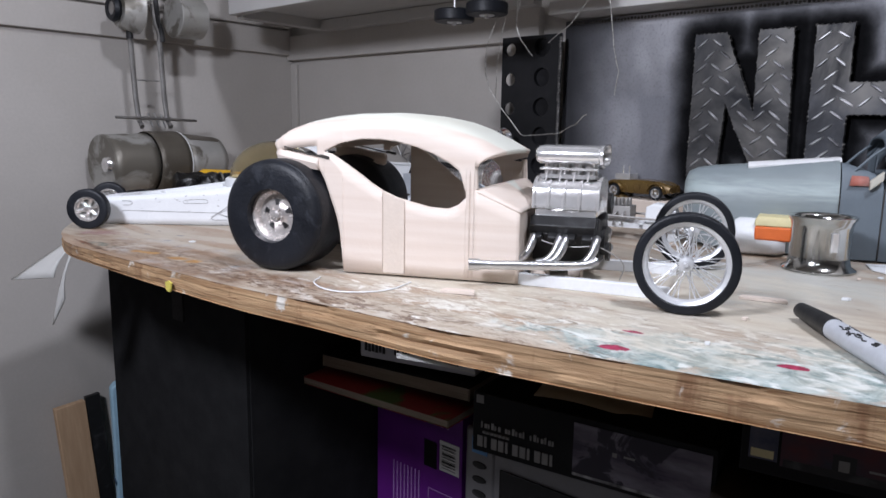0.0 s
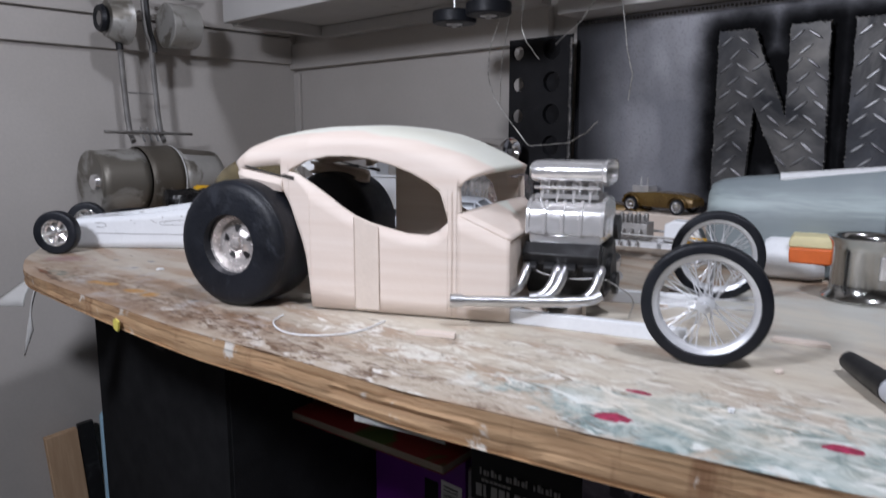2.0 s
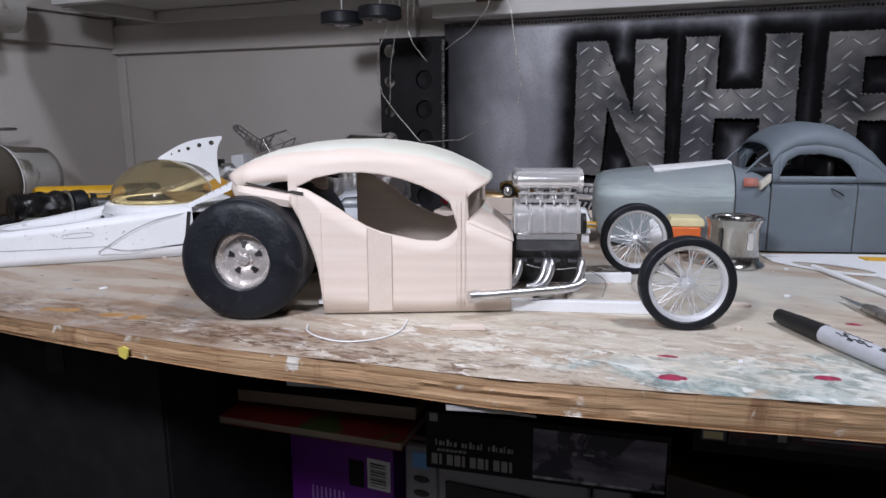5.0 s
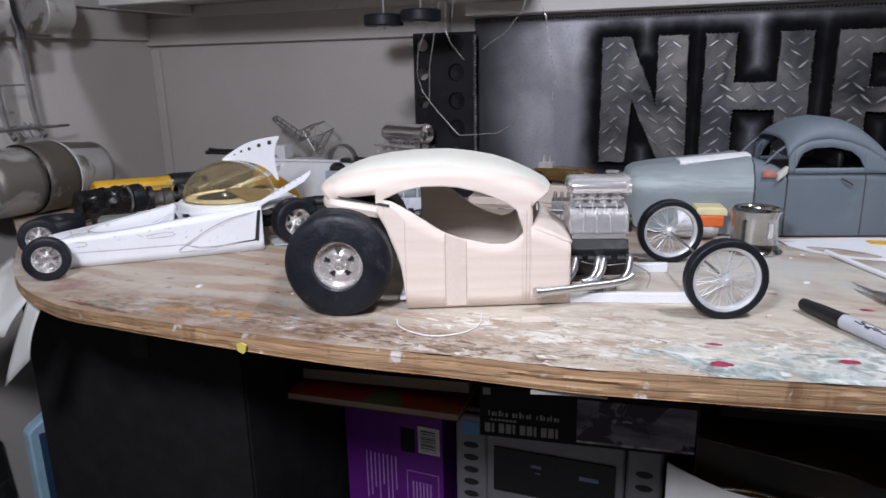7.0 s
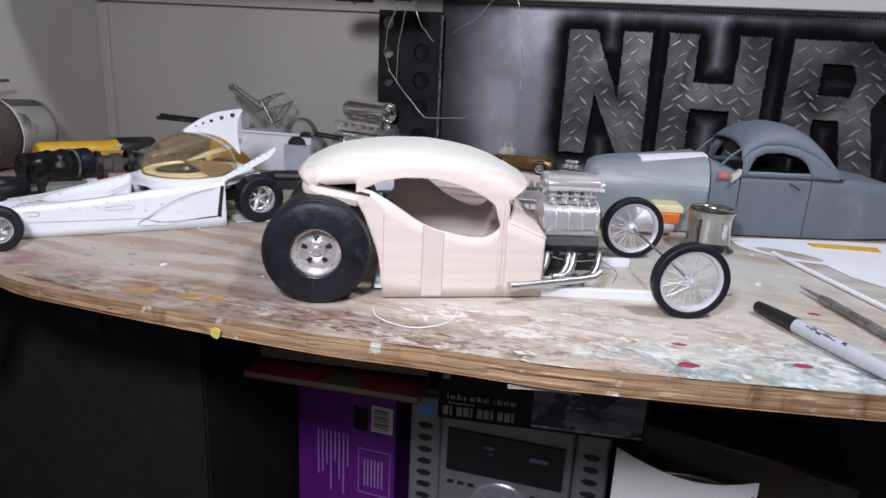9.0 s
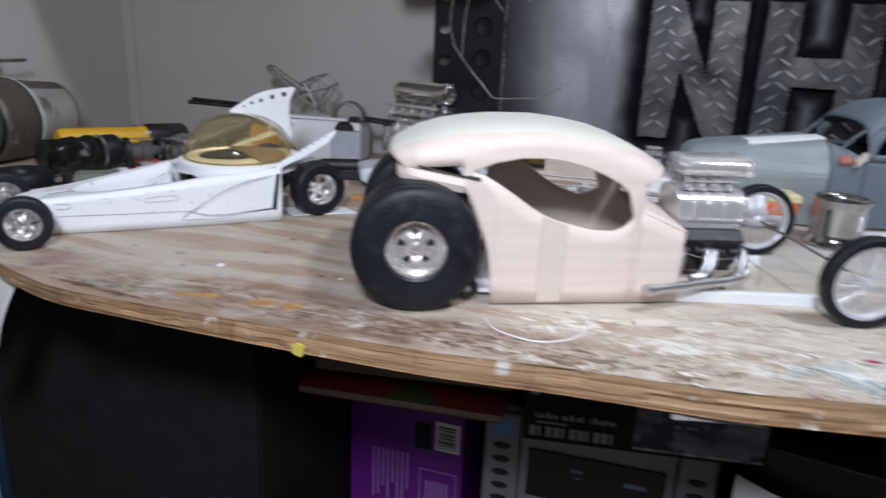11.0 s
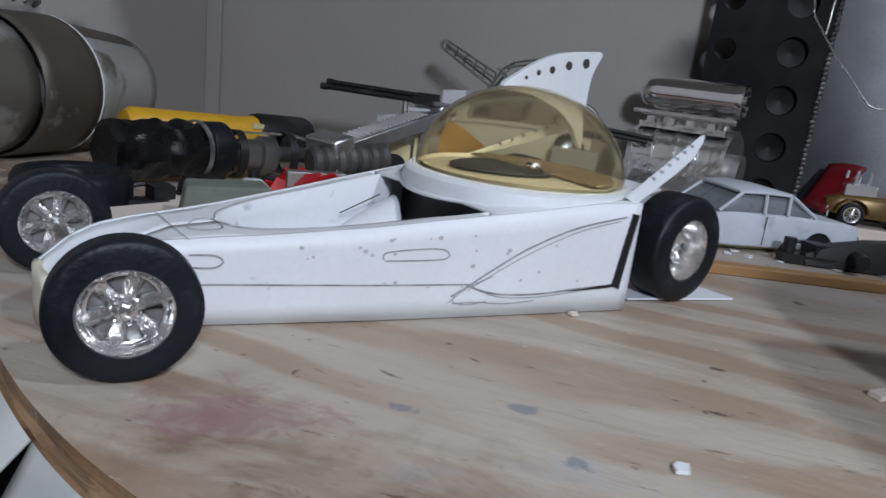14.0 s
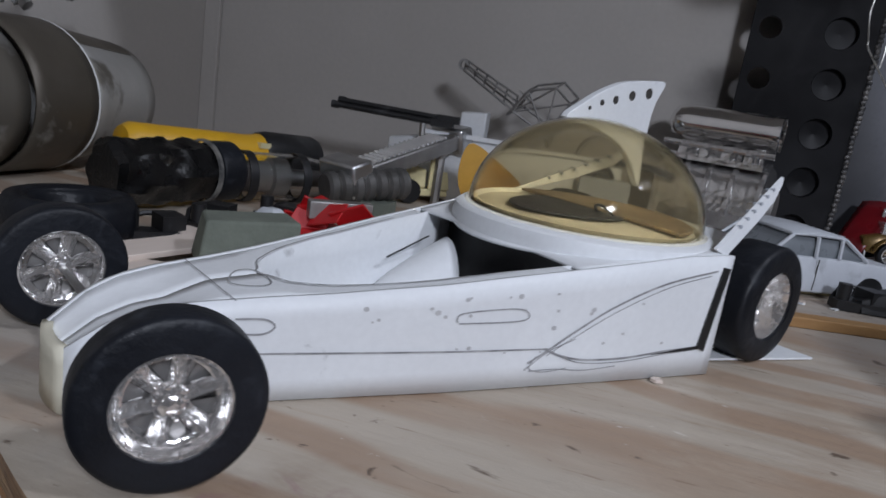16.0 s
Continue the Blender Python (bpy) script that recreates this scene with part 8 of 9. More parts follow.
def gun_hull():
    ob = thing("model_gunship_hull", T(0.365, -0.085, TOP) @ R(6), "white plastic model hull with black gun barrels", "model ship")
    def ring(x, w, z0, z1):
        return [(x, -w * 0.75, z0), (x, w * 0.75, z0), (x, w, z1 * 0.75), (x, w * 0.92, z1), (x, -w * 0.92, z1), (x, -w, z1 * 0.75)]
    part("hull", B().loft([ring(-0.112, 0.006, 0.030, 0.048), ring(-0.085, 0.020, 0.008, 0.053), ring(-0.03, 0.030, 0.0005, 0.056), ring(0.05, 0.031, 0.0005, 0.0575), ring(0.085, 0.026, 0.004, 0.056)]), STYRENE, ob, bevel=0.0015)
    part("stern_box", B().span(0.052, 0.092, -0.046, -0.0305, 0.010, 0.046), STYRENE_GREY, ob, "grey-blue plastic box", bevel=0.001)
    part("deck_strip", B().span(-0.08, 0.07, -0.0315, -0.0290, 0.0576, 0.0610), STYRENE, ob)
    part("deckhouse", B().loft([[(x, y * w, z) for y, z in ((-1, 0.0577), (1, 0.0577), (1, h), (-1, h))] for x, w, h in ((-0.052, 0.012, 0.0780), (-0.030, 0.014, 0.0800))]), STYRENE, ob, bevel=0.0015)
    for dx, dz, y in ((0.0, 0.0, -0.034), (0.004, 0.0038, -0.030)):
        b = B()
        b.rod((-0.152 + dx, y, 0.0690 + dz), (-0.060 + dx, y - 0.004, 0.0670 + dz), 0.0024, 8)
        b.rod((-0.156 + dx, y, 0.0691 + dz), (-0.150 + dx, y, 0.0690 + dz), 0.0031, 8)
        b.box(0.018, 0.006, 0.006, T(-0.062 + dx, y - 0.004, 0.0672 + dz))
        part("gun_barrel", b, BLACK, ob, "black gun barrel")
        b = B()
        b.rod((0.085 + dx, y + 0.012, 0.0600 + dz * 0.8), (0.128 + dx, y + 0.012, 0.0565 + dz * 0.8), 0.0019, 8)
        part("gun_barrel", b, BLACK, ob, "black gun barrel")
    part("gun_mount", B().rod((-0.078, -0.034, 0.040), (-0.078, -0.036, 0.066), 0.0025), STEEL, ob)
    part("gun_mount", B().span(0.070, 0.088, -0.028, -0.014, 0.0570, 0.0625), BLACK, ob)
    b = B().grid([[(0.068 + 0.021 * math.cos(t), y, 0.058 + 0.023 * math.sin(t)) for y in (-0.030, -0.010)] for t in np.linspace(0.0, math.pi, 20)])
    part("roll_arch", b, STEEL, ob, "dull metal arch", solid=0.003)
    part("hatch", B().lathe([(1e-5, 0.006), (0.010, 0.005), (0.0135, 0.001), (0.0140, -0.002)], 24, T(0.066, -0.032, 0.044) @ R(90, "X")), BLACK, ob)


gun_hull()


def tube_cage():
    """An open frame of thin rods with a long nose, lying on the hull's deck."""
    ob = thing("rod_frame", T(0.362, -0.070, TOP + 0.0660) @ Matrix.Diagonal((0.84, 0.84, 0.92, 1)), "bare wire-rod model frame lying on the white hull", "model frame")
    b = B()
    P = [(-0.014, -0.022, 0.016), (0.004, -0.026, 0.040), (0.030, -0.024, 0.046), (0.046, -0.020, 0.034), (0.026, -0.024, 0.004), (-0.008, -0.026, 0.020)]
    Q = [(x + 0.004, y + 0.026, z + 0.006) for x, y, z in P]
    for ring in (P, Q):
        for i in range(6):
            b.rod(ring[i], ring[(i + 1) % 6], 0.0012, 6)
    for i in range(6):
        b.rod(P[i], Q[i], 0.0010, 6)
    for i, j in ((0, 2), (1, 4), (2, 4), (3, 5), (1, 5)):
        b.rod(P[i], P[j], 0.0010, 6)
    for o in (0.0, 0.010):
        b.rod((-0.008, -0.022 + o, 0.020 + o * 0.4), (-0.068, -0.008 + o, 0.050 + o * 0.3), 0.0012, 6)
        b.rod((-0.008, -0.022 + o, 0.030 + o * 0.4), (-0.068, -0.008 + o, 0.056 + o * 0.3), 0.0011, 6)
    for k in range(6):
        u = k / 5
        b.rod((-0.008 - 0.06 * u, -0.022 + 0.014 * u, 0.020 + 0.030 * u), (-0.008 - 0.06 * u, -0.012 + 0.014 * u, 0.034 + 0.025 * u), 0.0010, 6)
    b.rod((0.026, -0.024, 0.004), (0.028, -0.010, -0.004), 0.0012, 6)
    b.rod((0.030, 0.002, 0.010), (0.028, -0.006, -0.004), 0.0012, 6)
    part("frame", b, STEEL, ob)
    b = B().lathe([(0.003, -0.002), (0.0055, -0.002), (0.0055, 0.002), (0.003, 0.002)], 16, T(-0.070, -0.004, 0.055) @ R(90, "X"), True)
    part("front_wheel", b, STEEL, ob)
    part("seat_plate", B().box(0.016, 0.016, 0.0012, T(0.0, -0.012, 0.034) @ R(35, "Y")), STEEL, ob)


tube_cage()
out = [(p.x, p.y) for p in smooth_curve([(0, 0), (-0.012, 0.020), (-0.013, 0.040), (-0.006, 0.052), (0.016, 0.040), (0.040, 0.022), (0.055, 0.0)], 4)]
solo("amber_panel", B().prism(out, -0.0006, 0.0006, R(90, "X")), mat("amber_panel_plastic", (0.62, 0.34, 0.05), rough=0.3), "curved amber plastic panel standing on edge", "plastic panel", T(0.352, -0.178, TOP + 0.008) @ R(20))
solo("panel_rest", B().span(0.348, 0.41, -0.186, -0.150, TOP + 0.0003, TOP + 0.0078), BLACK, "low black plastic tray behind the model", "tray", bevel=0.001)
# black engine bits
for x, y, a in ((0.640, -0.150, 30), (0.662, -0.165, 75), (0.610, -0.205, 10), (0.238, -0.382, 40), (0.243, -0.338, 75), (0.262, -0.300, -20)):
    b = B()
    b.box(0.034, 0.012, 0.006, T(0, 0, 0.0032))
    b.box(0.012, 0.014, 0.008, T(0.006, 0.003, 0.0100) @ R(20))
    b.cyl(0.004, 0, 0.010, 12, T(-0.012, 0, 0.0062))
    b.tube([(-0.016, 0.004, 0.006), (-0.010, 0.010, 0.012), (0.008, 0.010, 0.013)], 0.0014, 6, 1)
    solo("black_kit_part", b, BLACK, "small black plastic kit part on the bench", "kit part", T(x, y, TOP + 0.0003) @ R(a), group="black kit parts")
# dark parts lying between the cars
for x, y, a, l in ((0.47, -0.19, 25, 0.05), (0.445, -0.215, 80, 0.03), (0.40, -0.23, 10, 0.04)):
    b = B().box(l, 0.02, 0.012, T(0, 0, 0.0062))
    b.cyl(0.008, -l * 0.5, l * 0.4, 14, T(0, 0, 0.016) @ R(90, "Y"))
    solo("dark_kit_part", b, BLACK, "dark plastic model part behind the white car", "kit part", T(x, y, TOP + 0.0003) @ R(a), group="black kit parts", bevel=0.001)
solo("orange_block", B().box(0.022, 0.014, 0.016, T(0.492, -0.158, TOP + 0.0083) @ R(10)), mat("orange_brown_plastic", (0.48, 0.20, 0.06), rough=0.5), "small orange-brown plastic block", "plastic part", bevel=0.0015)

# a black fender and plank beside the white sedan
b = B()
b.loft([[(x, y, z) for y, z in ((-0.010, 0.0005), (0.010, 0.0005), (0.009, h), (-0.007, h + 0.002))] for x, h in ((-0.034, 0.006), (-0.015, 0.014), (0.008, 0.019), (0.026, 0.021), (0.034, 0.016))])
b.tube([(0.026, -0.008, 0.021), (0.036, -0.010, 0.020), (0.038, -0.010, 0.010)], 0.0016, 6, 2)
b.cyl(0.005, 0.0, 0.011, 12, T(-0.004, -0.010, 0.009) @ R(90, "X"))
solo("black_fender", b, BLACK, "black plastic model fender lying by the sedan", "kit part", T(0.640, -0.196, TOP + 0.0003) @ R(12), group="black kit parts", bevel=0.0006)
rr = random.Random(12)
for k in range(9):
    x, y = rr.uniform(0.56, 0.66), rr.uniform(-0.225, -0.200)
    solo("plastic_chip", B().prism([(-0.003, -0.002), (0.003, -0.0015), (0.002, 0.002), (-0.002, 0.0025)], 0, 0.0008, T(x, y, TOP + 0.0003) @ R(rr.uniform(0, 360)) @ Matrix.Diagonal((rr.uniform(0.6, 1.3), 1, 1, 1))), STYRENE if k % 3 else BALSA, "tiny flat off-cut of plastic on the bench", "scrap", group="scraps by the sedan")


# ---- left end and under the bench ----
def round_stool():
    ob = thing("round_stool", T(0.330, -0.532, 0.0), "pale wooden stool with a round seat before the cabinet", "stool")
    pale = mat("pale_seat_wood", (0.62, 0.50, 0.38), (0.54, 0.42, 0.31), 24, 0.5, stretch=(0.3, 2, 2))
    part("seat", B().lathe([(1e-5, 0.488), (0.060, 0.488), (0.066, 0.491), (0.069, 0.498), (0.069, 0.505), (0.066, 0.512), (0.060, 0.515), (1e-5, 0.515)], 48), pale, ob)
    for k in range(4):
        a = math.radians(45 + 90 * k)
        part("leg", B().rod((0.062 * math.cos(a), 0.062 * math.sin(a), 0.0), (0.042 * math.cos(a), 0.042 * math.sin(a), 0.4878), 0.009, 12), pale, ob)


round_stool()


def hanging_sheet(pts, label):
    b = B()
    p = [Vector(q) for q in pts]
    rows = []
    for i in range(7):
        u = i / 6
        row = []
        for j in range(7):
            v = j / 6
            q = p[0].lerp(p[1], u).lerp(p[3].lerp(p[2], u), v)
            row.append(tuple(q + Vector((0.25, -0.97, 0)) * 0.006 * math.sin(math.pi * v) * (0.5 + 0.5 * u)))
        rows.append(row)
    b.grid(rows)
    return solo("hanging_card", b, PAPER, label, "card", solid=0.0012, group="cards tucked under the bench")


hanging_sheet([(0.195, -0.462, 0.8865), (0.352, -0.560, 0.8850), (0.322, -0.574, 0.842), (0.145, -0.562, 0.811)], "white card sheet drooping from under the bench end")
hanging_sheet([(0.352, -0.562, 0.8850), (0.383, -0.572, 0.8850), (0.357, -0.577, 0.824), (0.306, -0.573, 0.785)], "narrow white card hanging from under the bench")
b = B().span(0.0, 0.012, -0.0225, 0.0225, 0, 0.574)
solo("wood_plank", b, mat("raw_pine", (0.56, 0.38, 0.24), (0.46, 0.30, 0.18), 30, 0.6, stretch=(4, 4, 0.4)), "bare pine plank leaning against the wall", "plank", T(0.010, -0.418, 0.002) @ R(4, "X"), bevel=0.001)
solo("dark_board", B().span(0.0, 0.008, -0.011, 0.011, 0, 0.582), BLACK, "thin dark board leaning beside the plank", "board", T(0.014, -0.383, 0.001) @ R(4, "X"))


def blue_case():
    """A slim tool case on edge: pale frame, navy side panel with a step, rounded corners."""
    ob = thing("plastic_case", T(0.116, -0.436, 0.0) @ R(-16), "pale blue plastic case with navy sides standing beside the black cabinet", "case")
    rim = [(0.0, 0.0), (0.0, 0.622), (0.006, 0.628), (0.05, 0.652), (0.13, 0.655), (0.136, 0.648), (0.136, 0.0)]
    part("shell", B().prism(rim, -0.0105, 0.0105, Matrix(((0, 0, 1, 0), (1, 0, 0, 0), (0, 1, 0, 0), (0, 0, 0, 1)))), BLUE_BIN, ob, "pale blue plastic shell", bevel=0.003)
    side = mat("navy_plastic", (0.020, 0.055, 0.105), (0.016, 0.044, 0.085), 40, 0.4)
    panel = part("side_panel", B().span(0.0107, 0.0125, 0.012, 0.126, 0.50, 0.618), side, ob, "navy side panel", bevel=0.001)
    part("side_panel", B().span(0.0107, 0.0125, 0.012, 0.126, 0.10, 0.44), side, ob, "navy side panel", bevel=0.001)
    part("latch", B().span(0.0126, 0.0150, 0.030, 0.060, 0.51, 0.56), side, panel, bevel=0.001)
    part("seam_strip", B().span(-0.0108, 0.0108, -0.0012, 0.0, 0.470, 0.476), side, ob)


blue_case()


def black_cabinet():
    ob = thing("black_cabinet", T(0.185, -0.455, 0), "tall matt black cabinet under the bench", "cabinet")
    part("body", B().span(0.0, 0.328, 0.002, 0.38, 0, 0.876), DEEP_BLACK, ob)
    part("front_panel", B().span(0.002, 0.326, -0.002, 0.0015, 0.012, 0.872), DEEP_BLACK, ob)
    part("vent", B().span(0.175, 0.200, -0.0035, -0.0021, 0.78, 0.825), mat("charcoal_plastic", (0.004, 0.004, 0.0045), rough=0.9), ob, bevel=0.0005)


black_cabinet()
# added black sheet, stands in for the unlit depth under the bench
structure("backdrop", B().span(0.514, 1.90, -0.060, -0.045, 0.0, 0.878), DEEP_BLACK, "black sheet added in place of the shade under the bench")
lower = thing("lower_shelf", T(0, 0, 0), "dark wooden shelf board under the bench", "shelf")
part("board", B().span(0.515, 1.9, -0.40, -0.062, 0.385, 0.400), mat("dark_shelf_wood", (0.08, 0.06, 0.045), rough=0.7), lower)
for x in (0.53, 1.2, 1.86):
    part("leg", B().span(x, x + 0.03, -0.39, -0.36, 0.0, 0.3848), RUST_BROWN, lower)


def layered(marks):
    """Give each later print a little more height, so that none share a plane."""
    return [m + (0.00003 * i,) for i, m in enumerate(marks)]


def printed_box(name, m, w, d, h, material, label, category, marks):
    """A card box; marks: bars on the front (x, z, w, h, material)."""
    ob = thing(name, m, label, category)
    part("carton", B().span(0, w, 0, d, 0, h), material, ob, bevel=0.0012)
    for x, z, bw, bh, mt, nm, *lift in marks:
        up = lift[0] if lift else 0.0
        part(nm, B().span(x, x + bw, -0.0008 - up, -0.0002, z, z + bh), mt, ob)
    return ob


WHITE_INK = mat("white_ink", (0.5, 0.48, 0.52), rough=0.5)
LILAC_INK = mat("lilac_ink", (0.40, 0.22, 0.52), rough=0.5)
rr = random.Random(9)
marks = [(0.108, 0.208, 0.030, 0.038, PAPER, "barcode_label"), (0.083, 0.206, 0.020, 0.034, DARK_BOX, "printed_label")]
for k in range(9):
    marks.append((0.1115, 0.2115 + k * 0.0034, 0.021, 0.0009 + 0.0008 * (k % 3), DARK_BOX, "barcode_bar"))
for k in range(8):
    h = rr.uniform(0.045, 0.10)
    marks.append((0.030 + k * 0.0062, 0.195 - h, 0.0018, h, LILAC_INK, "printed_line"))
for x, z, bw, bh in ((0.090, 0.110, 0.046, 0.001), (0.090, 0.178, 0.046, 0.001), (0.090, 0.110, 0.001, 0.069), (0.135, 0.110, 0.001, 0.069)):
    marks.append((x, z, bw, bh, LILAC_INK, "printed_frame"))
for k in range(6):
    marks.append((0.098 + k * 0.005, 0.122, 0.0022, 0.042, LILAC_INK, "printed_line"))
for k in range(3):
    marks.append((0.100 + k * 0.009, 0.262, 0.0035, 0.008, LILAC_INK, "printed_line"))
printed_box("purple_carton", T(0.521, -0.272, 0.4003) @ R(0), 0.142, 0.17, 0.282, PURPLE, "purple cardboard box with a white barcode label", "box", marks)


def stereo():
    ob = thing("mini_stereo", T(0.694, -0.300, 0.4003) @ R(2), "silver mini stereo with a dark display and round dial", "stereo")
    W, H = 0.240, 0.298
    part("case", B().span(0, W, 0.004, 0.22, 0, H), SILVER_PL, ob, bevel=0.004)
    part("side_panel", B().span(0.0, 0.040, -0.006, 0.0035, 0.004, H - 0.003), SILVER_PL, ob, bevel=0.004)
    part("side_panel", B().span(W - 0.040, W, -0.006, 0.0035, 0.004, H - 0.003), SILVER_PL, ob, bevel=0.004)
    part("face", B().span(0.0405, W - 0.0405, -0.010, 0.0035, 0.004, H - 0.012), SILVER_PL, ob, bevel=0.003)
    part("display", B().span(0.050, W - 0.050, -0.0125, -0.0102, 0.205, 0.262), mat("display_glass", (0.004, 0.004, 0.005), rough=0.08), ob, "black display window", bevel=0.0006)
    for x, z, w, h in ((0.095, 0.243, 0.012, 0.004), (0.150, 0.238, 0.022, 0.005), (0.100, 0.236, 0.006, 0.0015)):
        part("display_bar", B().span(x, x + w, -0.0132, -0.0127, z, z + h), mat("dim_blue_digits", (0.10, 0.13, 0.20), rough=0.4), ob)
    b = B().lathe([(1e-5, 0.016), (0.020, 0.016), (0.026, 0.013), (0.030, 0.004), (0.040, 0.003), (0.044, 0.0), (0.046, -0.004)], 48, T(W / 2, -0.010, 0.155) @ R(90, "X"))
    part("dial", b, mat("brushed_dial", (0.42, 0.43, 0.46), rough=0.25, metal=0.7), ob, "round silver dial", sharp=40)
    for sx in (0.020, W - 0.020):
        for k in range(8):
            z = 0.255 - k * 0.0165
            part("button", B().lathe([(1e-5, 0.0016), (0.0085, 0.0012), (0.0095, 0)], 16, T(sx, -0.0062, z) @ Matrix.Diagonal((1, 1, 0.42, 1)) @ R(90, "X")), BLACK, ob, "black oval button")
    part("sticker", B().span(0.010, 0.030, -0.0068, -0.0062, 0.268, 0.286), mat("blue_sticker", (0.10, 0.28, 0.55), rough=0.4), ob, "small blue sticker")
    for k in range(3):
        part("button", B().span(0.052 + k * 0.013, 0.060 + k * 0.013, -0.0118, -0.0102, 0.186, 0.190), BLACK, ob)
        part("button", B().span(W - 0.060 - k * 0.013, W - 0.052 - k * 0.013, -0.0118, -0.0102, 0.186, 0.190), BLACK, ob)


stereo()
LETTER = mat("grey_white_ink", (0.26, 0.255, 0.25), rough=0.5)
STEEL_BLUE = mat("printed_sky", (0.045, 0.035, 0.06), (0.23, 0.21, 0.26), 30, 0.35, stretch=(0.5, 1, 1.6), dirt=(0.02, 0.015, 0.03), dirt_scale=26, dirt_lo=0.52, dirt_hi=0.56)
# the tape strip's pale tones put its glint into the colour
marks = [(0.104, 0.004, 0.118, 0.050, STEEL_BLUE, "printed_picture"), (0.004, 0.050, 0.008, 0.008, LETTER, "printed_mark"),
         (0.140, 0.031, 0.004, 0.004, LETTER, "printed_mark"), (0.150, 0.0325, 0.010, 0.002, LETTER, "printed_mark"), (0.104, 0.0045, 0.118, 0.0025, mat("clear_tape_glint", (0.5, 0.5, 0.52), (0.1, 0.1, 0.1), 90, 0.1), "tape_strip")]
marks += [(0.006 + 0.0076 * k, 0.006, 0.0026 + 0.0032 * (k % 3 != 1), 0.011, LETTER, "lettering_bar") for k in range(11)]
marks += [(0.010 + 0.0037 * k, 0.026, 0.0014 + 0.0012 * (k % 2), 0.0045 + 0.0018 * (k % 3 == 0), LETTER, "lettering_bar") for k in range(21) if k not in (6, 13)]
marks += [(0.012 + 0.0042 * k, 0.0205, 0.0030, 0.0022, LETTER, "lettering_bar") for k in range(7)]
printed_box("kit_box", T(0.744, -0.357, 0.7015) @ R(8.5), 0.226, 0.14, 0.060, DARK_BOX, "black model kit box lying upside down on the stereo", "box", layered(marks))
marks = [(0.006, 0.012, 0.020, 0.046, mat("printed_blue_sky", (0.035, 0.04, 0.08), (0.10, 0.10, 0.14), 60, 0.35), "printed_picture"), (0.0075, 0.0135, 0.016, 0.0065, CREAM_PL, "logo_patch"), (0.028, 0.010, 0.20, 0.050, mat("printed_red_car", (0.10, 0.010, 0.015), (0.02, 0.02, 0.04), 30, rough=0.3), "printed_picture"), (0.062, 0.0105, 0.015, 0.018, BLACK, "printed_wheel"), (0.066, 0.0135, 0.007, 0.011, LETTER, "printed_wheel"), (0.150, 0.0105, 0.015, 0.018, BLACK, "printed_wheel"), (0.085, 0.020, 0.060, 0.0016, LETTER, "printed_highlight"), (0.03, 0.0102, 0.19, 0.006, BLACK, "printed_shadow")]
printed_box("kit_box", T(0.985, -0.330, 0.755) @ R(10), 0.34, 0.16, 0.070, DARK_BOX, "dark model kit box printed with a red car", "box", layered(marks))
solo("carton_prop", B().span(0.96, 1.30, -0.27, -0.07, 0.4003, 0.754), DARK_BOX, "plain black carton under the kit box", "box", bevel=0.002)
# bag and paper in front
b = B()
b.loft([[(x, y, z) for x, z in ((0.965, 0.60), (1.17, 0.60), (1.17, 0.695 + d), (1.10, 0.715 + d), (0.965, 0.728 + d))] for y, d in ((-0.33, 0.0), (-0.31, 0.012), (-0.275, 0.012))])
sleeve = thing("brown_sleeve", T(0, 0, 0), "dark brown glossy plastic sleeve standing under the bench", "sleeve")
part("body", b, mat("brown_plastic_sleeve", (0.005, 0.004, 0.003), (0.026, 0.015, 0.006), 10, 0.3), sleeve, bevel=0.002)
# the sleeve's gold-brown highlight, put in as a coloured strip
b = B().grid([[(0.968 + 0.130 * u, -0.3312 - 0.0012 * math.sin(math.pi * v), 0.655 + 0.020 * v + 0.012 * math.sin(math.pi * u) - 0.010 * u) for v in (0, 0.25, 0.5, 0.75, 1)] for u in np.linspace(0, 1, 12)])
part("highlight_arc", b, mat("gold_brown_highlight", (0.075, 0.038, 0.010), (0.030, 0.016, 0.006), 24, 0.25), sleeve, "gold-brown highlight put in as a coloured arc", solid=0.0006)
b = B().loft([[(x, -0.332 + d, z + 0.004 * math.sin(30 * x)) for d, z in ((0.0, 0.612), (0.004, 0.608), (0.006, 0.700), (0.0015, 0.706))] for x in np.linspace(1.112, 1.172, 8)])
part("crumpled_fold", b, BLACK, sleeve, "crumpled black plastic fold")
b = B().grid([[(0.940 + 0.172 * u, -0.347 + 0.03 * u - 0.012 * math.sin(3 * u), 0.42 + (0.705 - 0.42 - 0.010 * u - 0.018 * math.sin(math.pi * u)) * v) for v in (0, 0.3, 0.6, 1)] for u in np.linspace(0, 1, 12)])
solo("white_board", b, PAPER, "large white card standing under the bench", "card", solid=0.002)


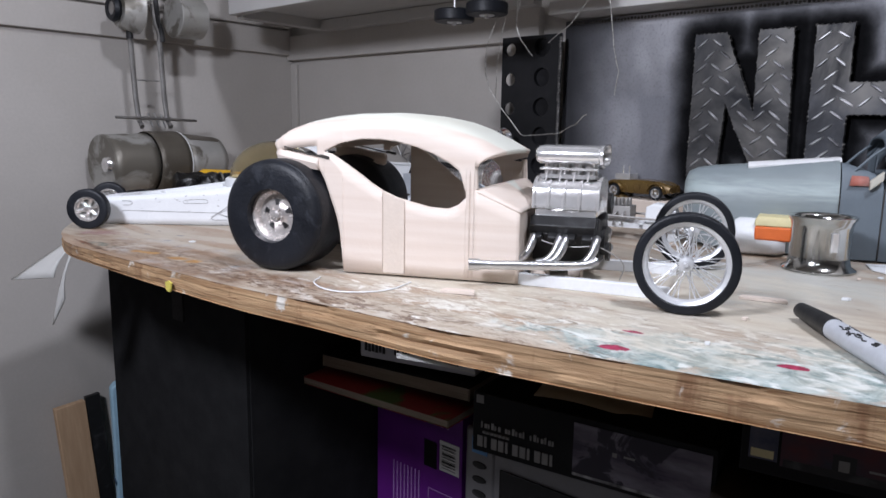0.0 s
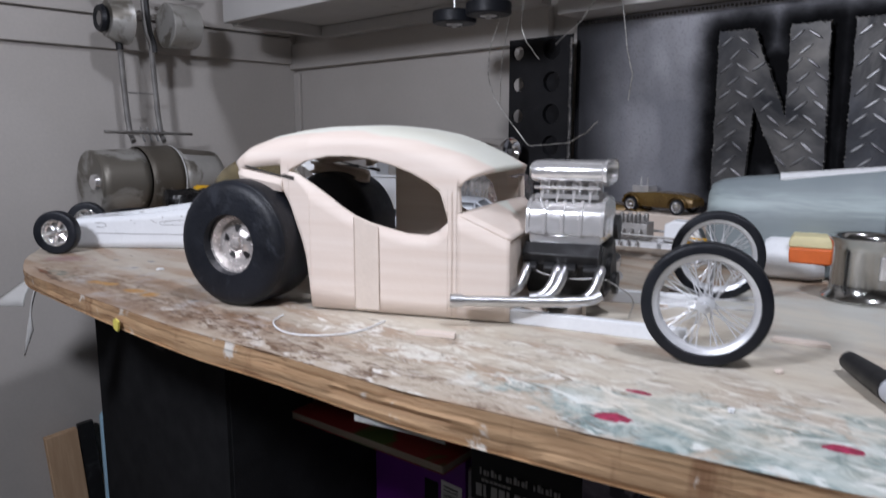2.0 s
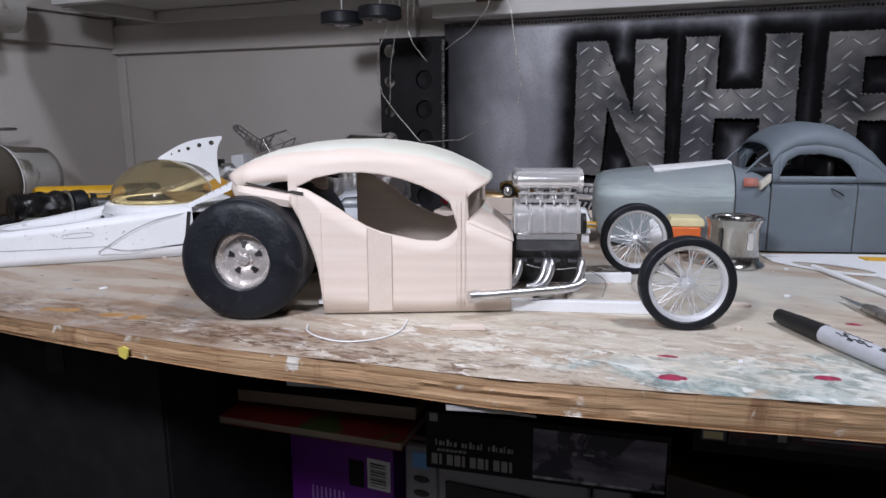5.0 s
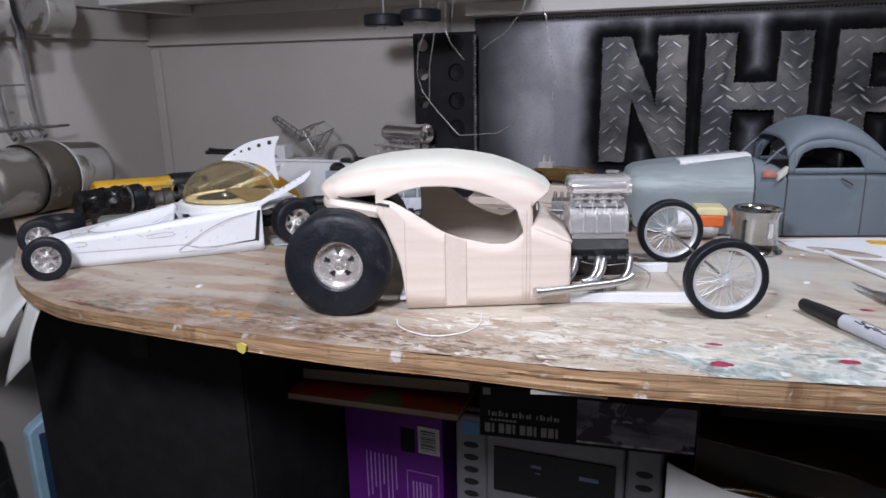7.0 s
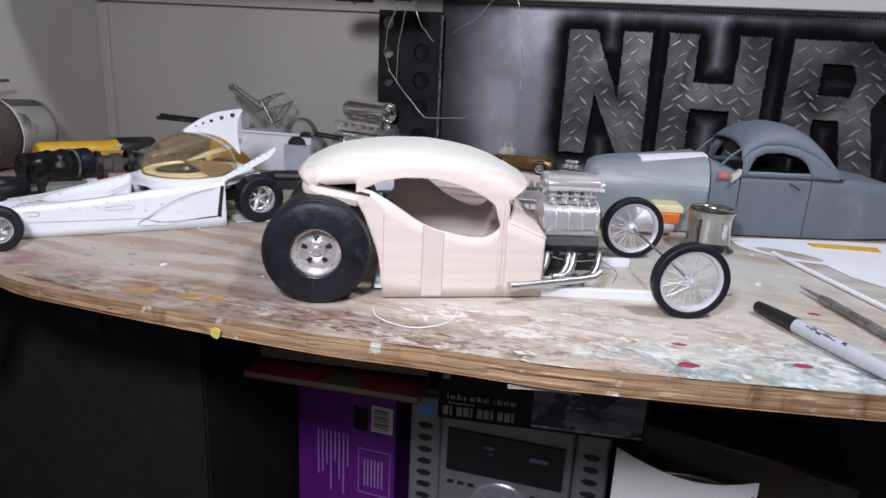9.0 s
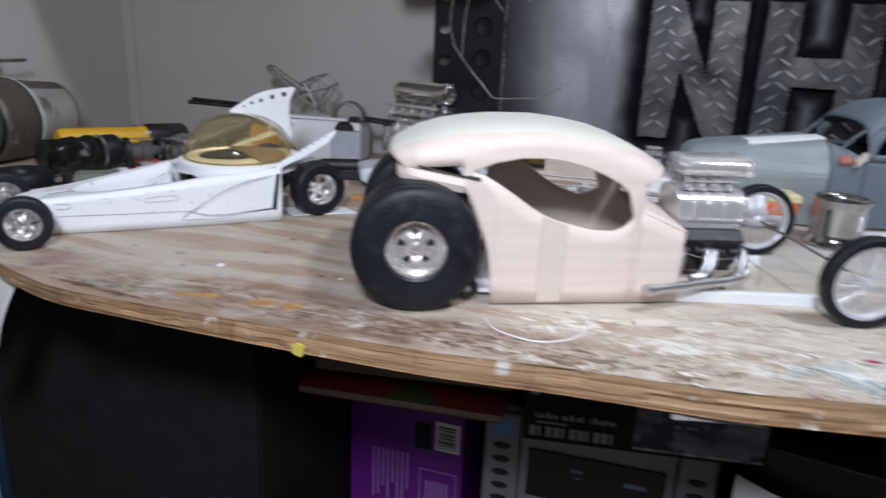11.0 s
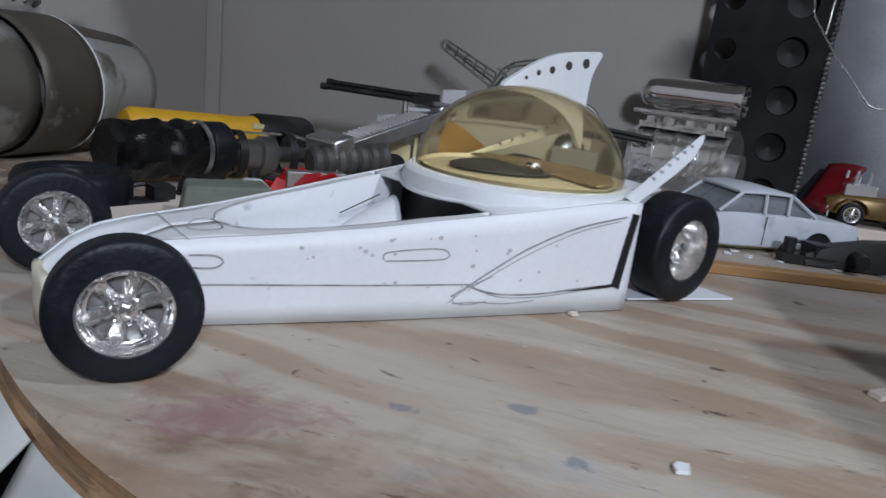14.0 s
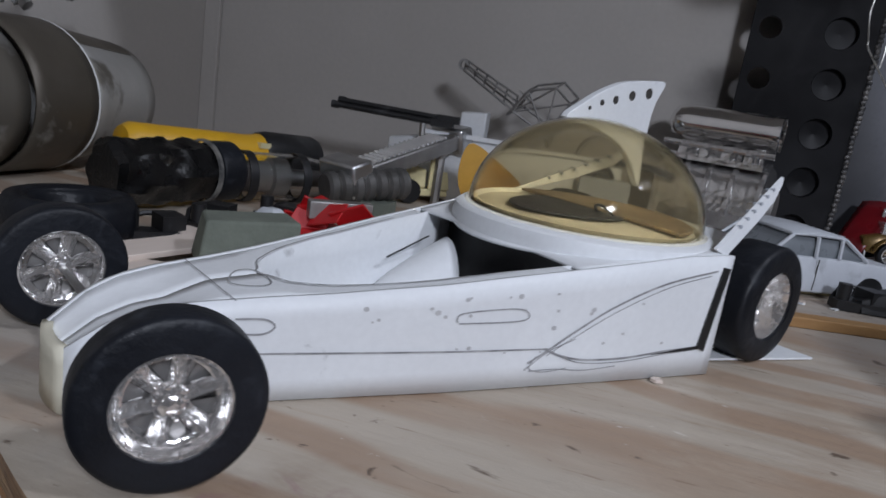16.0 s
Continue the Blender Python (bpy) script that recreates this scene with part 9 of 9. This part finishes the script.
def magazine(name, m, w, d, t, cover, label):
    ob = thing(name, m, label, "magazine", "magazines under the bench")
    sag = lambda u, v: -0.010 * (v * v) * (1 - u * 0.5)
    for z, mt, nm in ((t, cover, "cover"), (0.0, cover, "back_cover")):
        b = B().grid([[(w * u, d * v, z + sag(u, 1 - v)) for v in np.linspace(0, 1, 7)] for u in np.linspace(0, 1, 7)])
        part(nm, b, mt, ob, solid=0.0005)
    b = B()
    edge = [[(w * u, 0.001, z + sag(u, 1)) for z in (0.0003, t * 0.33, t * 0.66, t - 0.0003)] for u in np.linspace(0, 1, 9)]
    b.grid(edge)
    b.grid([[(w - 0.001, d * v, z + sag(1, 1 - v)) for z in (0.0003, t * 0.5, t - 0.0003)] for v in np.linspace(0, 1, 7)])
    b.grid([[(0.001, d * v, z + sag(0, 1 - v)) for z in (0.0003, t * 0.5, t - 0.0003)] for v in np.linspace(0, 1, 7)])
    part("page_block", b, mat("page_edges", (0.34, 0.28, 0.22), (0.20, 0.16, 0.12), 60, 0.8, stretch=(0.3, 1, 30)), ob, "worn page edges")
    return ob


RED_COVER = mat("red_green_cover", (0.27, 0.022, 0.020), (0.20, 0.016, 0.015), 9, 0.45, dirt=(0.065, 0.105, 0.025), dirt_scale=13, dirt_lo=0.50, dirt_hi=0.58)
magazine("magazine", T(0.503, -0.383, 0.7265) @ R(3), 0.222, 0.20, 0.008, RED_COVER, "red and green magazine hanging over the box edge")
magazine("magazine", T(0.522, -0.362, 0.7450) @ R(6), 0.205, 0.19, 0.014, DARK_BOX, "thick dark magazine with worn page edges")
BLACK_INK = mat("black_ink", (0.02, 0.02, 0.03), rough=0.5)
marks = [(0.006 + 0.0046 * k, 0.008 - 0.0008 * (k % 2), 0.0034, 0.009 + 0.002 * (k == 0), BLACK_INK, "lettering_bar") for k in range(6)]
marks += [(0.044 + 0.0034 * k, 0.008, 0.0024, 0.006, BLACK_INK, "lettering_bar") for k in range(6) if k != 2]
marks += [(0.078 + 0.0034 * k, 0.008, 0.0025, 0.006, BLACK_INK, "lettering_bar") for k in range(13) if k != 5]
printed_box("flat_kit_box", T(0.583, -0.357, 0.7600) @ R(14), 0.140, 0.12, 0.026, mat("white_box_card", (0.60, 0.61, 0.66), (0.54, 0.55, 0.61), 20, 0.5), "flat white kit box with black lettering bars on the magazines", "box", marks)
b = B().grid([[(0.772 + 0.108 * u + 0.022 * v, -0.262 + 0.022 * u - 0.066 * v, 0.7622 + 0.010 * u * (1 - v) + 0.002 * math.sin(5 * u)) for v in np.linspace(0, 1, 5)] for u in np.linspace(0, 1, 9)])
solo("manila_paper", b, mat("manila_paper", (0.42, 0.36, 0.25), (0.34, 0.29, 0.20), 14, 0.7), "curled manila paper lying on the dark kit box", "paper", solid=0.0006)
solo("stack_block", B().span(0.53, 0.66, -0.268, -0.11, 0.6826, 0.7155), RUST_BROWN, "brown carton flap under the magazines", "carton")
# paint, tape and paper on the bench edge
solo("yellow_tape", B().prism([(-0.004, -0.003), (0.001, -0.0045), (0.003, -0.003), (0.0045, 0.003), (0.0, 0.0045), (-0.0045, 0.0025)], -0.0006, 0.0006, T(0.641, -0.6062, 0.8885) @ R(90, "X")), mat("yellow_tape_paint", (0.62, 0.53, 0.10), rough=0.5), "dab of yellow tape on the bench edge", "tape")
b = B().loft([[(0.862 + 0.05 * u, -0.582 + 0.012 * u, 0.8800 - 0.003 * u * u - dz) for dz in (0.0, 0.003 * (1 - 0.6 * u), 0.0035 * (1 - 0.6 * u))] for u in np.linspace(0, 1, 6)])
solo("torn_paper", b, PAPER, "torn strip of white paper under the bench edge", "paper")
